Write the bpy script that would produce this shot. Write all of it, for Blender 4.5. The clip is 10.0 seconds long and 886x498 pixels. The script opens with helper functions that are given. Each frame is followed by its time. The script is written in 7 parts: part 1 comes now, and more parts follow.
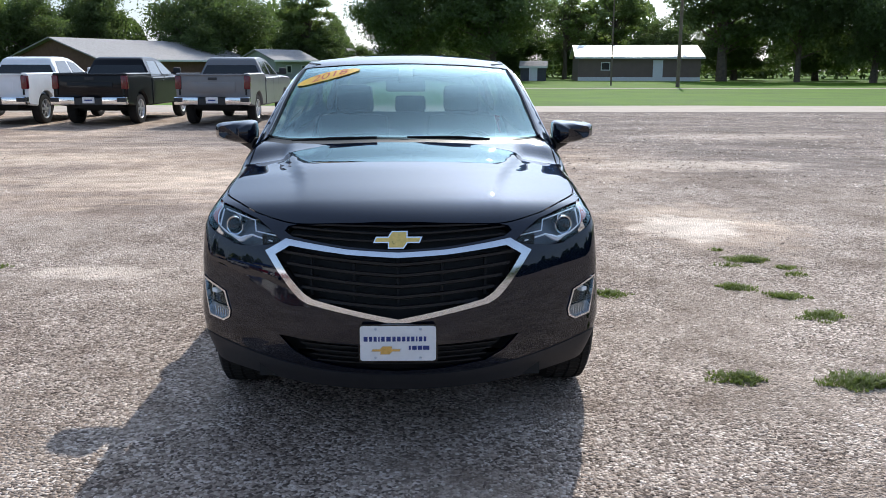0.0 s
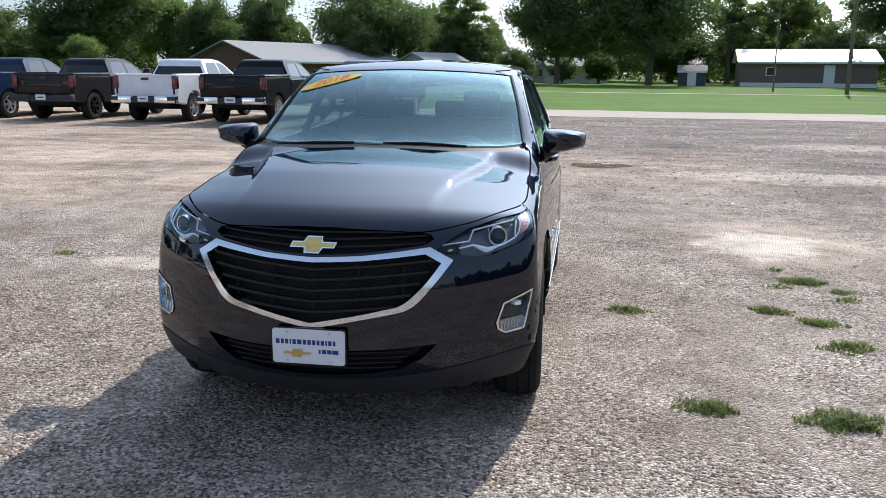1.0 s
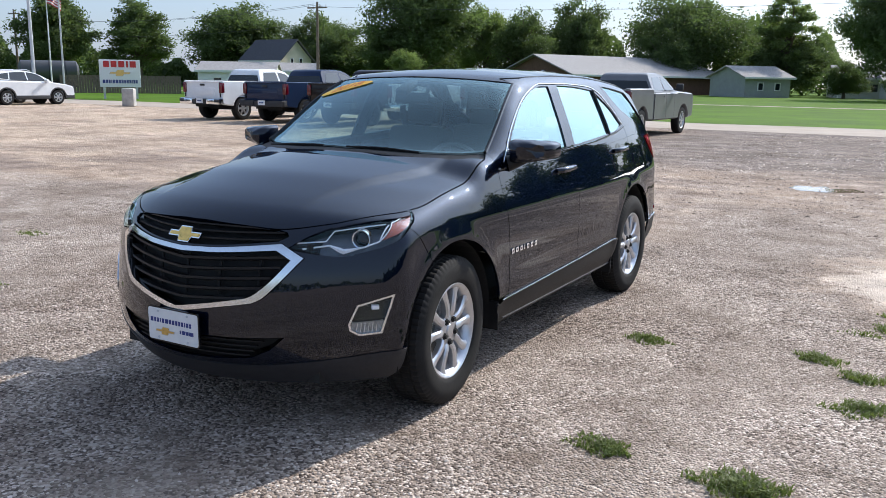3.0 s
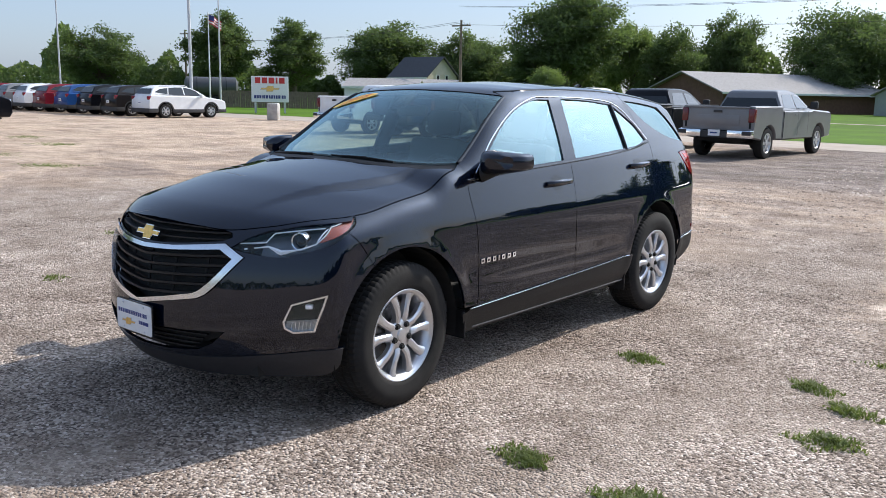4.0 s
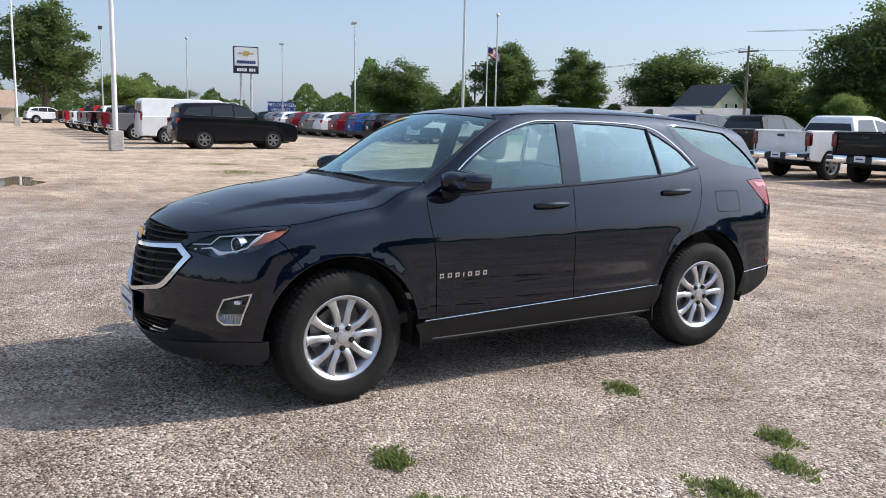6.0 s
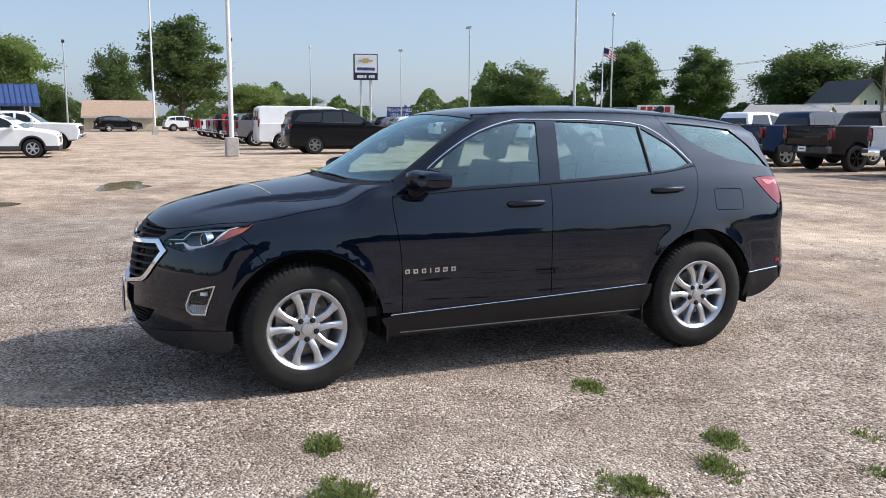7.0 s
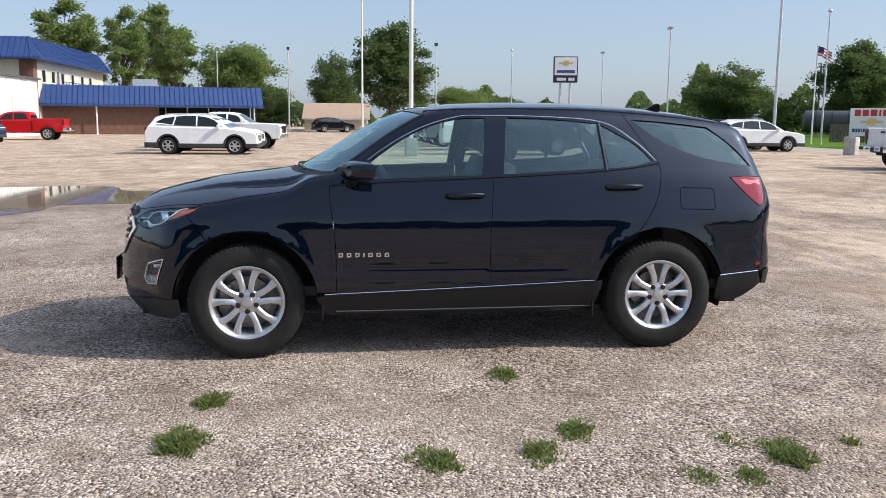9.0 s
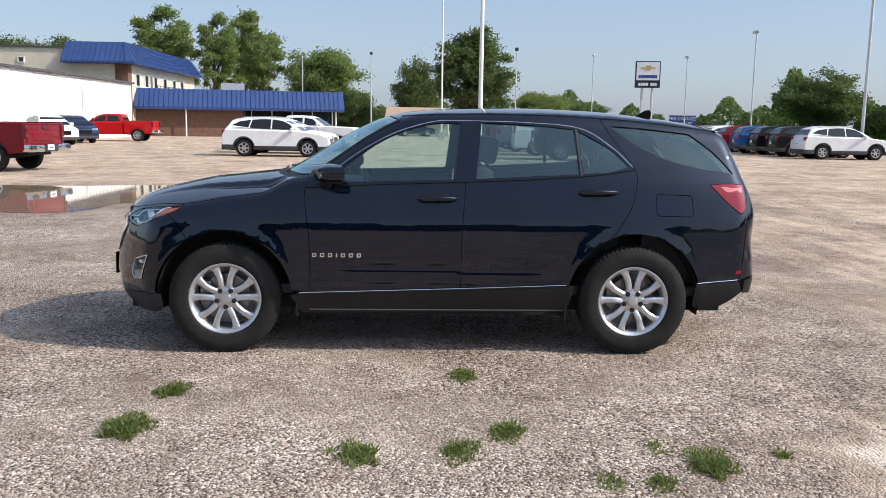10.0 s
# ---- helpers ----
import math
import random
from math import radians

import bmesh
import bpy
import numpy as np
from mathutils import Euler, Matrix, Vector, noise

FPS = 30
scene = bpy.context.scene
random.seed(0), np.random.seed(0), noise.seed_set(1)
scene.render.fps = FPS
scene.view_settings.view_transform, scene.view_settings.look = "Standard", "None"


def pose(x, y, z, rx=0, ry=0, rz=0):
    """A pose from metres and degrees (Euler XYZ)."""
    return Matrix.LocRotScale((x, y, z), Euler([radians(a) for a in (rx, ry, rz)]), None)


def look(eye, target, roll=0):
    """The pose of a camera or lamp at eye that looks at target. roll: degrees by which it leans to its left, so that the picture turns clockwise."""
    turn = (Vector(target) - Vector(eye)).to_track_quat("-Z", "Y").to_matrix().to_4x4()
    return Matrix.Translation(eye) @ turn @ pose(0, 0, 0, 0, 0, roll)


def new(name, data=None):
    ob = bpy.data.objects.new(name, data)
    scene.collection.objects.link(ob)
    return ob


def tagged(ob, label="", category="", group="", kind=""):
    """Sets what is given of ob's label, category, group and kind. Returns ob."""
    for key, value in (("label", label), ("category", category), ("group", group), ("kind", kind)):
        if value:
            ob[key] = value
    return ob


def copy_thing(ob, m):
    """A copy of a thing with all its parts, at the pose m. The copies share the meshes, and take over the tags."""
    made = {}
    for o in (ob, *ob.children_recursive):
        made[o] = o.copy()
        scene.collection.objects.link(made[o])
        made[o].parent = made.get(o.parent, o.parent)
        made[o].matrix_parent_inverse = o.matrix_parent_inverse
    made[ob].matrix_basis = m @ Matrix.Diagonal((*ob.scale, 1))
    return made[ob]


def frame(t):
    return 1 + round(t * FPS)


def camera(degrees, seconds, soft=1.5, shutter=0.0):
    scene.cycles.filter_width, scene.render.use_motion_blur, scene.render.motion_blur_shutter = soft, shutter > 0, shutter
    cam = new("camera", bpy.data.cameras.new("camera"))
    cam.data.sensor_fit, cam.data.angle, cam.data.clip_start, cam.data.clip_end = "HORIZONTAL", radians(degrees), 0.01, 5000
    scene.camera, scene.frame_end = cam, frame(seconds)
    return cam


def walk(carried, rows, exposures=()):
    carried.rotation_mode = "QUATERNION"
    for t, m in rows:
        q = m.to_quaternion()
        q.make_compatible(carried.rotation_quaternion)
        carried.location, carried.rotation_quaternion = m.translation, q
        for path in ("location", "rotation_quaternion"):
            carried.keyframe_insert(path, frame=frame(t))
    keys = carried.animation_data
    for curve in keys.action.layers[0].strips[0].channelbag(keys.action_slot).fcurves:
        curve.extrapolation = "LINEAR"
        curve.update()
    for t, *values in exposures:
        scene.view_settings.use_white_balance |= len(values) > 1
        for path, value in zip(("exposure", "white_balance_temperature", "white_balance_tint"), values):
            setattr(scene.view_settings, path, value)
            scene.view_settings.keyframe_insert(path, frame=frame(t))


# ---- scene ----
cam = camera(54.8, 10.0, 0.55)
PATH = [
    (0, (0.103, -5.599, 1.569), (0.149, -3.644, 1.151), 0.1),
    (0.5, (0.555, -5.536, 1.585), (0.418, -3.585, 1.17), 0.3),
    (1, (1.067, -5.505, 1.591), (0.755, -3.573, 1.178), 0.5),
    (1.5, (1.521, -5.391, 1.575), (1.028, -3.497, 1.167), 0.6),
    (2, (2.009, -5.24, 1.573), (1.342, -3.398, 1.168), 0.6),
    (2.2, (2.21, -5.175, 1.574), (1.476, -3.36, 1.169), 0.6),
    (3.3, (3.119, -4.742, 1.577), (2.046, -3.098, 1.193), 0.9),
    (3.5, (3.305, -4.657, 1.589), (2.176, -3.051, 1.21), 0.9),
    (4, (3.694, -4.407, 1.565), (2.428, -2.901, 1.206), 1.1),
    (4.5, (4.085, -4.148, 1.584), (2.694, -2.753, 1.242), 1.4),
    (5, (4.467, -3.886, 1.588), (2.96, -2.612, 1.26), 1.4),
    (5.5, (4.747, -3.545, 1.582), (3.137, -2.403, 1.264), 1.3),
    (5.7, (4.868, -3.407, 1.574), (3.218, -2.319, 1.261), 1.3),
    (6.8, (5.442, -2.585, 1.561), (3.632, -1.79, 1.258), 0.4),
    (7, (5.562, -2.427, 1.559), (3.73, -1.683, 1.256), 0.2),
    (7.5, (5.829, -2.04, 1.555), (3.952, -1.417, 1.254), 0.1),
    (8, (5.964, -1.65, 1.552), (4.052, -1.147, 1.248), 0.1),
    (8.5, (6.161, -1.242, 1.55), (4.222, -0.855, 1.247), 0.3),
    (9, (6.297, -0.858, 1.522), (4.338, -0.587, 1.223), 0.5),
    (9.5, (6.408, -0.496, 1.535), (4.437, -0.331, 1.242), 0.8),
    (10, (6.472, -0.137, 1.534), (4.495, -0.061, 1.243), 0.9),
]
walk(cam, [(t, look(eye, target, roll)) for t, eye, target, roll in PATH],
     exposures=[(0.0, 0.40, 6200, 9), (1.5, 0.42, 6200, 9), (3.5, 0.45, 6280, 10), (4.5, 0.48, 6450, 10), (5.5, 0.48, 6500, 10), (7.5, 0.44, 6550, 10), (10.0, 0.40, 6650, 10)])

# ---- daylight ----
SUN_ELEVATION, SUN_AZIMUTH = 37.5, 15.0   # degrees; azimuth from +y towards +x
world = bpy.data.worlds.new("sky")
scene.world = world
world.use_nodes = True
_nt = world.node_tree
_sky = _nt.nodes.new("ShaderNodeTexSky")
_sky.sky_type = "NISHITA"
_sky.sun_disc = False
_sky.sun_elevation = radians(SUN_ELEVATION)
_sky.sun_rotation = radians(SUN_AZIMUTH)
_sky.air_density, _sky.dust_density, _sky.ozone_density = 1.0, 1.4, 3.0
_bg = _nt.nodes["Background"]
_bg.inputs["Strength"].default_value = 0.12
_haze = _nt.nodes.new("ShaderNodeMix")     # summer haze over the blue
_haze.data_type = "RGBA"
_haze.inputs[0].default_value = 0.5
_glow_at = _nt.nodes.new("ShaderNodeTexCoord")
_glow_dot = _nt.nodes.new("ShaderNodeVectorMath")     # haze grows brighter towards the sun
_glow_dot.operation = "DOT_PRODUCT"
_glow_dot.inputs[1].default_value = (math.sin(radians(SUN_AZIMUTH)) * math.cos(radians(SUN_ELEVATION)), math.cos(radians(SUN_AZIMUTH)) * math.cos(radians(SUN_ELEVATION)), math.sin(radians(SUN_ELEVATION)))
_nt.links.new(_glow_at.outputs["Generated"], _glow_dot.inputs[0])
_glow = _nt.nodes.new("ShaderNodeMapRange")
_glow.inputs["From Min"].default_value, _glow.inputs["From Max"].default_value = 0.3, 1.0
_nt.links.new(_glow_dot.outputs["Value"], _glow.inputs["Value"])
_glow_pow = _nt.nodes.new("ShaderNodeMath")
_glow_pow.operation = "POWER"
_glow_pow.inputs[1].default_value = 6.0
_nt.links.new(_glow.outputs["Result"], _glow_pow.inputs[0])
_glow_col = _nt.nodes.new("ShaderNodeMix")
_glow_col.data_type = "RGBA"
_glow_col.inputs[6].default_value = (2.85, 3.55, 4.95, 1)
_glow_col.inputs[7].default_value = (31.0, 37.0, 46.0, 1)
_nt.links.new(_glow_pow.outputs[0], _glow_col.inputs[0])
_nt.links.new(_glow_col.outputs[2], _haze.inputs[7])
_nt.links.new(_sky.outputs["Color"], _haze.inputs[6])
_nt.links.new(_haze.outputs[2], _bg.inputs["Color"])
_lamp = bpy.data.lights.new("sun", "SUN")
_lamp.energy, _lamp.angle, _lamp.color = 3.6, radians(0.6), (1.0, 0.92, 0.81)
sun = new("sun", _lamp)
_ce, _se = math.cos(radians(SUN_ELEVATION)), math.sin(radians(SUN_ELEVATION))
_sd = Vector((math.sin(radians(SUN_AZIMUTH)) * _ce, math.cos(radians(SUN_AZIMUTH)) * _ce, _se))
sun.matrix_world = look(_sd * 60, (0, 0, 0))
scene.view_settings.exposure = 0.5

# ---- materials ----


def shader(name, base=(0.5, 0.5, 0.5), rough=0.5, metal=0.0, coat=0.0, spec=0.5, noise_scale=0.0, amount=0.0, bump=0.0,
           bump_scale=0.0, emit=None, emit_strength=0.0, transmission=0.0, per_object=0.0, per_island=0.0):
    """A plain painted, metal or plastic surface with two scales of variation."""
    m = bpy.data.materials.new(name)
    m.use_nodes = True
    nt = m.node_tree
    p = nt.nodes["Principled BSDF"]
    p.inputs["Base Color"].default_value = (*base, 1)
    p.inputs["Roughness"].default_value = rough
    p.inputs["Metallic"].default_value = metal
    p.inputs["Coat Weight"].default_value = coat
    p.inputs["Coat Roughness"].default_value = 0.015
    p.inputs["Coat IOR"].default_value = 1.49
    p.inputs["Specular IOR Level"].default_value = spec
    p.inputs["Transmission Weight"].default_value = transmission
    tc = nt.nodes.new("ShaderNodeTexCoord")
    if noise_scale:
        n = nt.nodes.new("ShaderNodeTexNoise")
        n.inputs["Scale"].default_value = noise_scale
        n.inputs["Detail"].default_value = 6
        n.inputs["Roughness"].default_value = 0.65
        nt.links.new(tc.outputs["Object"], n.inputs["Vector"])
        r = nt.nodes.new("ShaderNodeMapRange")
        r.inputs["From Min"].default_value, r.inputs["From Max"].default_value = 0.3, 0.7
        r.inputs["To Min"].default_value, r.inputs["To Max"].default_value = 1 - amount, 1 + amount
        nt.links.new(n.outputs["Fac"], r.inputs["Value"])
        fac = r.outputs["Result"]
        if per_object or per_island:
            src = nt.nodes.new("ShaderNodeObjectInfo") if per_object else nt.nodes.new("ShaderNodeNewGeometry")
            out = src.outputs["Random"] if per_object else src.outputs["Random Per Island"]
            q = nt.nodes.new("ShaderNodeMapRange")
            a = per_object or per_island
            q.inputs["To Min"].default_value, q.inputs["To Max"].default_value = 1 - a, 1 + a
            nt.links.new(out, q.inputs["Value"])
            k = nt.nodes.new("ShaderNodeMath")
            k.operation = "MULTIPLY"
            nt.links.new(fac, k.inputs[0])
            nt.links.new(q.outputs["Result"], k.inputs[1])
            fac = k.outputs[0]
        v = nt.nodes.new("ShaderNodeVectorMath")
        v.operation = "SCALE"
        v.inputs[0].default_value = base
        nt.links.new(fac, v.inputs["Scale"])
        nt.links.new(v.outputs["Vector"], p.inputs["Base Color"])
        rr = nt.nodes.new("ShaderNodeMapRange")
        rr.inputs["To Min"].default_value, rr.inputs["To Max"].default_value = max(0.0, rough - 0.5 * amount * rough), min(1.0, rough * (1 + 0.5 * amount))
        nt.links.new(n.outputs["Fac"], rr.inputs["Value"])
        nt.links.new(rr.outputs["Result"], p.inputs["Roughness"])
    if bump:
        b = nt.nodes.new("ShaderNodeBump")
        b.inputs["Strength"].default_value = 0.6
        b.inputs["Distance"].default_value = bump
        n2 = nt.nodes.new("ShaderNodeTexNoise")
        n2.inputs["Scale"].default_value = bump_scale
        n2.inputs["Detail"].default_value = 4
        nt.links.new(tc.outputs["Object"], n2.inputs["Vector"])
        nt.links.new(n2.outputs["Fac"], b.inputs["Height"])
        nt.links.new(b.outputs["Normal"], p.inputs["Normal"])
    if emit:
        p.inputs["Emission Color"].default_value = (*emit, 1)
        p.inputs["Emission Strength"].default_value = emit_strength
    return m


def glass(name, tint=(0.8, 0.9, 0.88), clear=0.6, f0=0.08, veil=0.0, edge_power=2.3):
    """Thin car glass: a tinted see-through sheet with a Fresnel gloss."""
    m = bpy.data.materials.new(name)
    m.use_nodes = True
    nt = m.node_tree
    nt.nodes.clear()
    out = nt.nodes.new("ShaderNodeOutputMaterial")
    tr = nt.nodes.new("ShaderNodeBsdfTransparent")
    tr.inputs["Color"].default_value = (tint[0] * clear, tint[1] * clear, tint[2] * clear, 1)
    gl = nt.nodes.new("ShaderNodeBsdfGlossy")
    gl.inputs["Roughness"].default_value = 0.02
    gl.inputs["Color"].default_value = (0.70, 0.94, 0.97, 1)
    fr = nt.nodes.new("ShaderNodeLayerWeight")
    fr.inputs["Blend"].default_value = 0.5
    pw = nt.nodes.new("ShaderNodeMath")
    pw.operation = "POWER"
    pw.inputs[1].default_value = edge_power
    nt.links.new(fr.outputs["Facing"], pw.inputs[0])
    mr = nt.nodes.new("ShaderNodeMapRange")
    mr.inputs["To Min"].default_value, mr.inputs["To Max"].default_value = f0, 1.0
    nt.links.new(pw.outputs[0], mr.inputs["Value"])
    mix = nt.nodes.new("ShaderNodeMixShader")
    nt.links.new(mr.outputs["Result"], mix.inputs["Fac"])
    nt.links.new(tr.outputs["BSDF"], mix.inputs[1])
    nt.links.new(gl.outputs["BSDF"], mix.inputs[2])
    last = mix
    if veil:        # a thin even pale film, painting in the veil of haze and sky light
        film = nt.nodes.new("ShaderNodeBsdfDiffuse")
        film.inputs["Color"].default_value = (0.50, 0.60, 0.64, 1)
        last = nt.nodes.new("ShaderNodeMixShader")
        n = nt.nodes.new("ShaderNodeTexNoise")
        n.inputs["Scale"].default_value, n.inputs["Detail"].default_value = 9, 6
        r = nt.nodes.new("ShaderNodeMapRange")
        r.inputs["To Min"].default_value, r.inputs["To Max"].default_value = veil * 0.6, veil * 1.4
        nt.links.new(n.outputs["Fac"], r.inputs["Value"])
        nt.links.new(r.outputs["Result"], last.inputs["Fac"])
        nt.links.new(mix.outputs["Shader"], last.inputs[1])
        nt.links.new(film.outputs["BSDF"], last.inputs[2])
    nt.links.new(last.outputs["Shader"], out.inputs["Surface"])
    return m


M_PAINT = shader("black_car_paint", (0.0010, 0.0026, 0.0082), 0.34, coat=1.0, spec=0.0, noise_scale=3.0, amount=0.15)
M_PAINT.node_tree.nodes["Principled BSDF"].inputs["Coat IOR"].default_value = 1.56
# fine metallic flake under the clear coat: a soft blue-grey sheen
_pn = M_PAINT.node_tree
_flake = _pn.nodes.new("ShaderNodeBsdfGlossy")
_flake.inputs["Color"].default_value = (0.0017, 0.0030, 0.0066, 1)
_flake.inputs["Roughness"].default_value = 0.4
_both = _pn.nodes.new("ShaderNodeAddShader")
_pn.links.new(_pn.nodes["Principled BSDF"].outputs["BSDF"], _both.inputs[0])
_pn.links.new(_flake.outputs["BSDF"], _both.inputs[1])
_pn.links.new(_both.outputs["Shader"], _pn.nodes["Material Output"].inputs["Surface"])
M_GLOSSBLACK = shader("gloss_black_trim", (0.008, 0.008, 0.009), 0.12, spec=0.5)
M_CLAD = shader("black_plastic", (0.011, 0.011, 0.012), 0.5, spec=0.3, noise_scale=60, amount=0.2, bump=0.0006, bump_scale=500)
M_VALANCE = shader("grey_black_plastic", (0.024, 0.024, 0.027), 0.55, spec=0.35, noise_scale=60, amount=0.2, bump=0.0006, bump_scale=500)
M_DARK = shader("dark_underside", (0.01, 0.01, 0.01), 0.8, noise_scale=8, amount=0.3)
M_CHROME = shader("chrome", (0.75, 0.77, 0.8), 0.12, metal=1.0, noise_scale=20, amount=0.06)
M_ALLOY = shader("silver_alloy", (0.62, 0.63, 0.66), 0.32, metal=0.85, noise_scale=14, amount=0.08)
M_GALV0 = shader("grey_sill_strip", (0.07, 0.07, 0.075), 0.45, noise_scale=20, amount=0.1)
M_DISC = shader("brake_disc_steel", (0.25, 0.24, 0.23), 0.4, metal=0.9, noise_scale=40, amount=0.3)
M_TYRE = shader("tyre_rubber", (0.019, 0.0182, 0.0175), 0.8, spec=0.2, noise_scale=9, amount=0.35, bump=0.001, bump_scale=120)
M_GLASS = glass("windscreen_glass", (0.78, 0.98, 0.92), 0.92, 0.07, 0.02, 3.0)
M_SIDEGLASS = glass("side_glass", (0.80, 0.97, 0.94), 0.93, 0.10, 0.012)
M_PRIVACY = glass("privacy_glass", (0.74, 0.90, 0.9), 0.72, 0.13, 0.015)
M_QUARTER = glass("dark_quarter_glass", (0.6, 0.72, 0.76), 0.55, 0.09, 0.01, 4.0)
M_LENS = glass("clear_lens", (0.95, 0.97, 1.0), 0.96, 0.04, 0.0, 4.5)
M_LAMPDARK = shader("lamp_housing", (0.13, 0.135, 0.145), 0.3, metal=0.5, noise_scale=20, amount=0.2)
M_LAMPSILVER = shader("lamp_reflector", (0.8, 0.82, 0.85), 0.15, metal=1.0)
M_FOGBOWL = shader("fog_lamp_bowl", (0.34, 0.33, 0.31), 0.3, metal=0.6, noise_scale=60, amount=0.3)
M_GUIDE = shader("white_light_guide", (0.86, 0.88, 0.9), 0.25, coat=0.5)
M_AMBER = shader("amber_reflector", (0.33, 0.085, 0.045), 0.25, coat=1.0, noise_scale=80, amount=0.2)
M_REDLENS = shader("red_lens", (0.24, 0.003, 0.012), 0.12, coat=0.4, noise_scale=40, amount=0.25)
M_TAILRED = shader("dark_red_lens", (0.11, 0.002, 0.008), 0.15, coat=0.4, noise_scale=30, amount=0.3)
M_PINK = shader("pale_red_lens", (0.62, 0.16, 0.16), 0.15, coat=0.5)
M_INTERIOR = shader("interior_grey", (0.035, 0.035, 0.038), 0.75, noise_scale=30, amount=0.2)
M_SEAT = shader("grey_seat_cloth", (0.055, 0.056, 0.06), 0.9, noise_scale=60, amount=0.25, bump=0.001, bump_scale=300)
M_GOLD = shader("gold_badge", (0.72, 0.5, 0.16), 0.28, metal=0.7, noise_scale=60, amount=0.15)
M_WHITE = shader("white_plate", (0.8, 0.8, 0.8), 0.35, noise_scale=20, amount=0.05)
M_NAVY = shader("navy_print", (0.02, 0.04, 0.2), 0.4)
M_YELLOW = shader("yellow_sticker", (0.85, 0.5, 0.02), 0.4, noise_scale=30, amount=0.06)
M_ORANGE = shader("red_orange_print", (0.6, 0.1, 0.02), 0.4)

# ---- building tools ----


def link(name, verts, faces, mat, parent=None, label="", smooth=False, normals=None):
    me = bpy.data.meshes.new(name)
    me.from_pydata([tuple(v) for v in verts], [], [tuple(f) for f in faces])
    if smooth or normals is not None:
        me.polygons.foreach_set("use_smooth", [True] * len(me.polygons))
    me.materials.append(mat)
    me.update()
    if normals is not None:
        me.normals_split_custom_set_from_vertices([tuple(n) for n in normals])
    ob = new(name, me)
    if parent is not None:
        ob.parent = parent
    if label:
        ob["label"] = label
    return ob


def part(name, bm, mat, parent=None, label="", smooth=False):
    """Links a bmesh as one mesh object under a thing or a part."""
    me = bpy.data.meshes.new(name)
    bmesh.ops.recalc_face_normals(bm, faces=bm.faces)
    bm.to_mesh(me)
    bm.free()
    if smooth:
        me.polygons.foreach_set("use_smooth", [True] * len(me.polygons))
        me.set_sharp_from_angle(angle=radians(38))
    me.materials.append(mat)
    ob = new(name, me)
    if parent is not None:
        ob.parent = parent
    if label:
        ob["label"] = label
    return ob


def thing(name, label, category, at=None, group="", kind=""):
    ob = new(name)
    ob.empty_display_size = 0.2
    if at is not None:
        ob.matrix_basis = at
    return tagged(ob, label, category, group, kind)


def add_box(bm, c, s, m=None, bevel=0.0):
    q = Matrix.Translation(c) @ Matrix.Diagonal((s[0], s[1], s[2], 1))
    if m is not None:
        q = m @ q
    r = bmesh.ops.create_cube(bm, size=1.0, matrix=q)
    if bevel:
        es = list({e for v in r["verts"] for e in v.link_edges})
        bmesh.ops.bevel(bm, geom=es, offset=bevel, segments=2, affect="EDGES", profile=0.6)
    return r["verts"]


def add_tube(bm, pts, radii, seg=8, caps=True):
    """A round tube through points, with a radius for each."""
    pts = [Vector(p) for p in pts]
    if isinstance(radii, (int, float)):
        radii = [radii] * len(pts)
    rings, ref = [], None
    for i, p in enumerate(pts):
        d = (pts[min(i + 1, len(pts) - 1)] - pts[max(i - 1, 0)]).normalized()
        if ref is None:
            ref = d.orthogonal().normalized()
        ref = (ref - d * ref.dot(d))
        ref = ref.normalized() if ref.length > 1e-6 else d.orthogonal().normalized()
        b = d.cross(ref)
        rings.append([bm.verts.new(p + (ref * math.cos(2 * math.pi * k / seg) + b * math.sin(2 * math.pi * k / seg)) * radii[i]) for k in range(seg)])
    for a, c in zip(rings, rings[1:]):
        for k in range(seg):
            bm.faces.new((a[k], a[(k + 1) % seg], c[(k + 1) % seg], c[k]))
    if caps:
        bm.faces.new(rings[0][::-1])
        bm.faces.new(rings[-1])
    return rings


def add_lathe(bm, profile, seg=48, axis="x", centre=(0, 0, 0), closed=False):
    """Turns (offset along the axis, radius) pairs about the axis."""
    rings = []
    for a, r in profile:
        ring = []
        for k in range(seg):
            t = 2 * math.pi * k / seg
            c, s = math.cos(t) * r, math.sin(t) * r
            v = (a, c, s) if axis == "x" else (c, s, a) if axis == "z" else (c, a, s)
            ring.append(bm.verts.new(Vector(v) + Vector(centre)))
        rings.append(ring)
    pairs = list(zip(rings, rings[1:])) + ([(rings[-1], rings[0])] if closed else [])
    for a, b in pairs:
        for k in range(seg):
            bm.faces.new((a[k], a[(k + 1) % seg], b[(k + 1) % seg], b[k]))
    return rings


def add_prism(bm, outline, z0, z1, m=None):
    """A flat outline (x, y) given height from z0 to z1."""
    m = m or Matrix()
    lo = [bm.verts.new(m @ Vector((x, y, z0))) for x, y in outline]
    hi = [bm.verts.new(m @ Vector((x, y, z1))) for x, y in outline]
    n = len(outline)
    for k in range(n):
        bm.faces.new((lo[k], lo[(k + 1) % n], hi[(k + 1) % n], hi[k]))
    bm.faces.new(lo[::-1])
    bm.faces.new(hi)


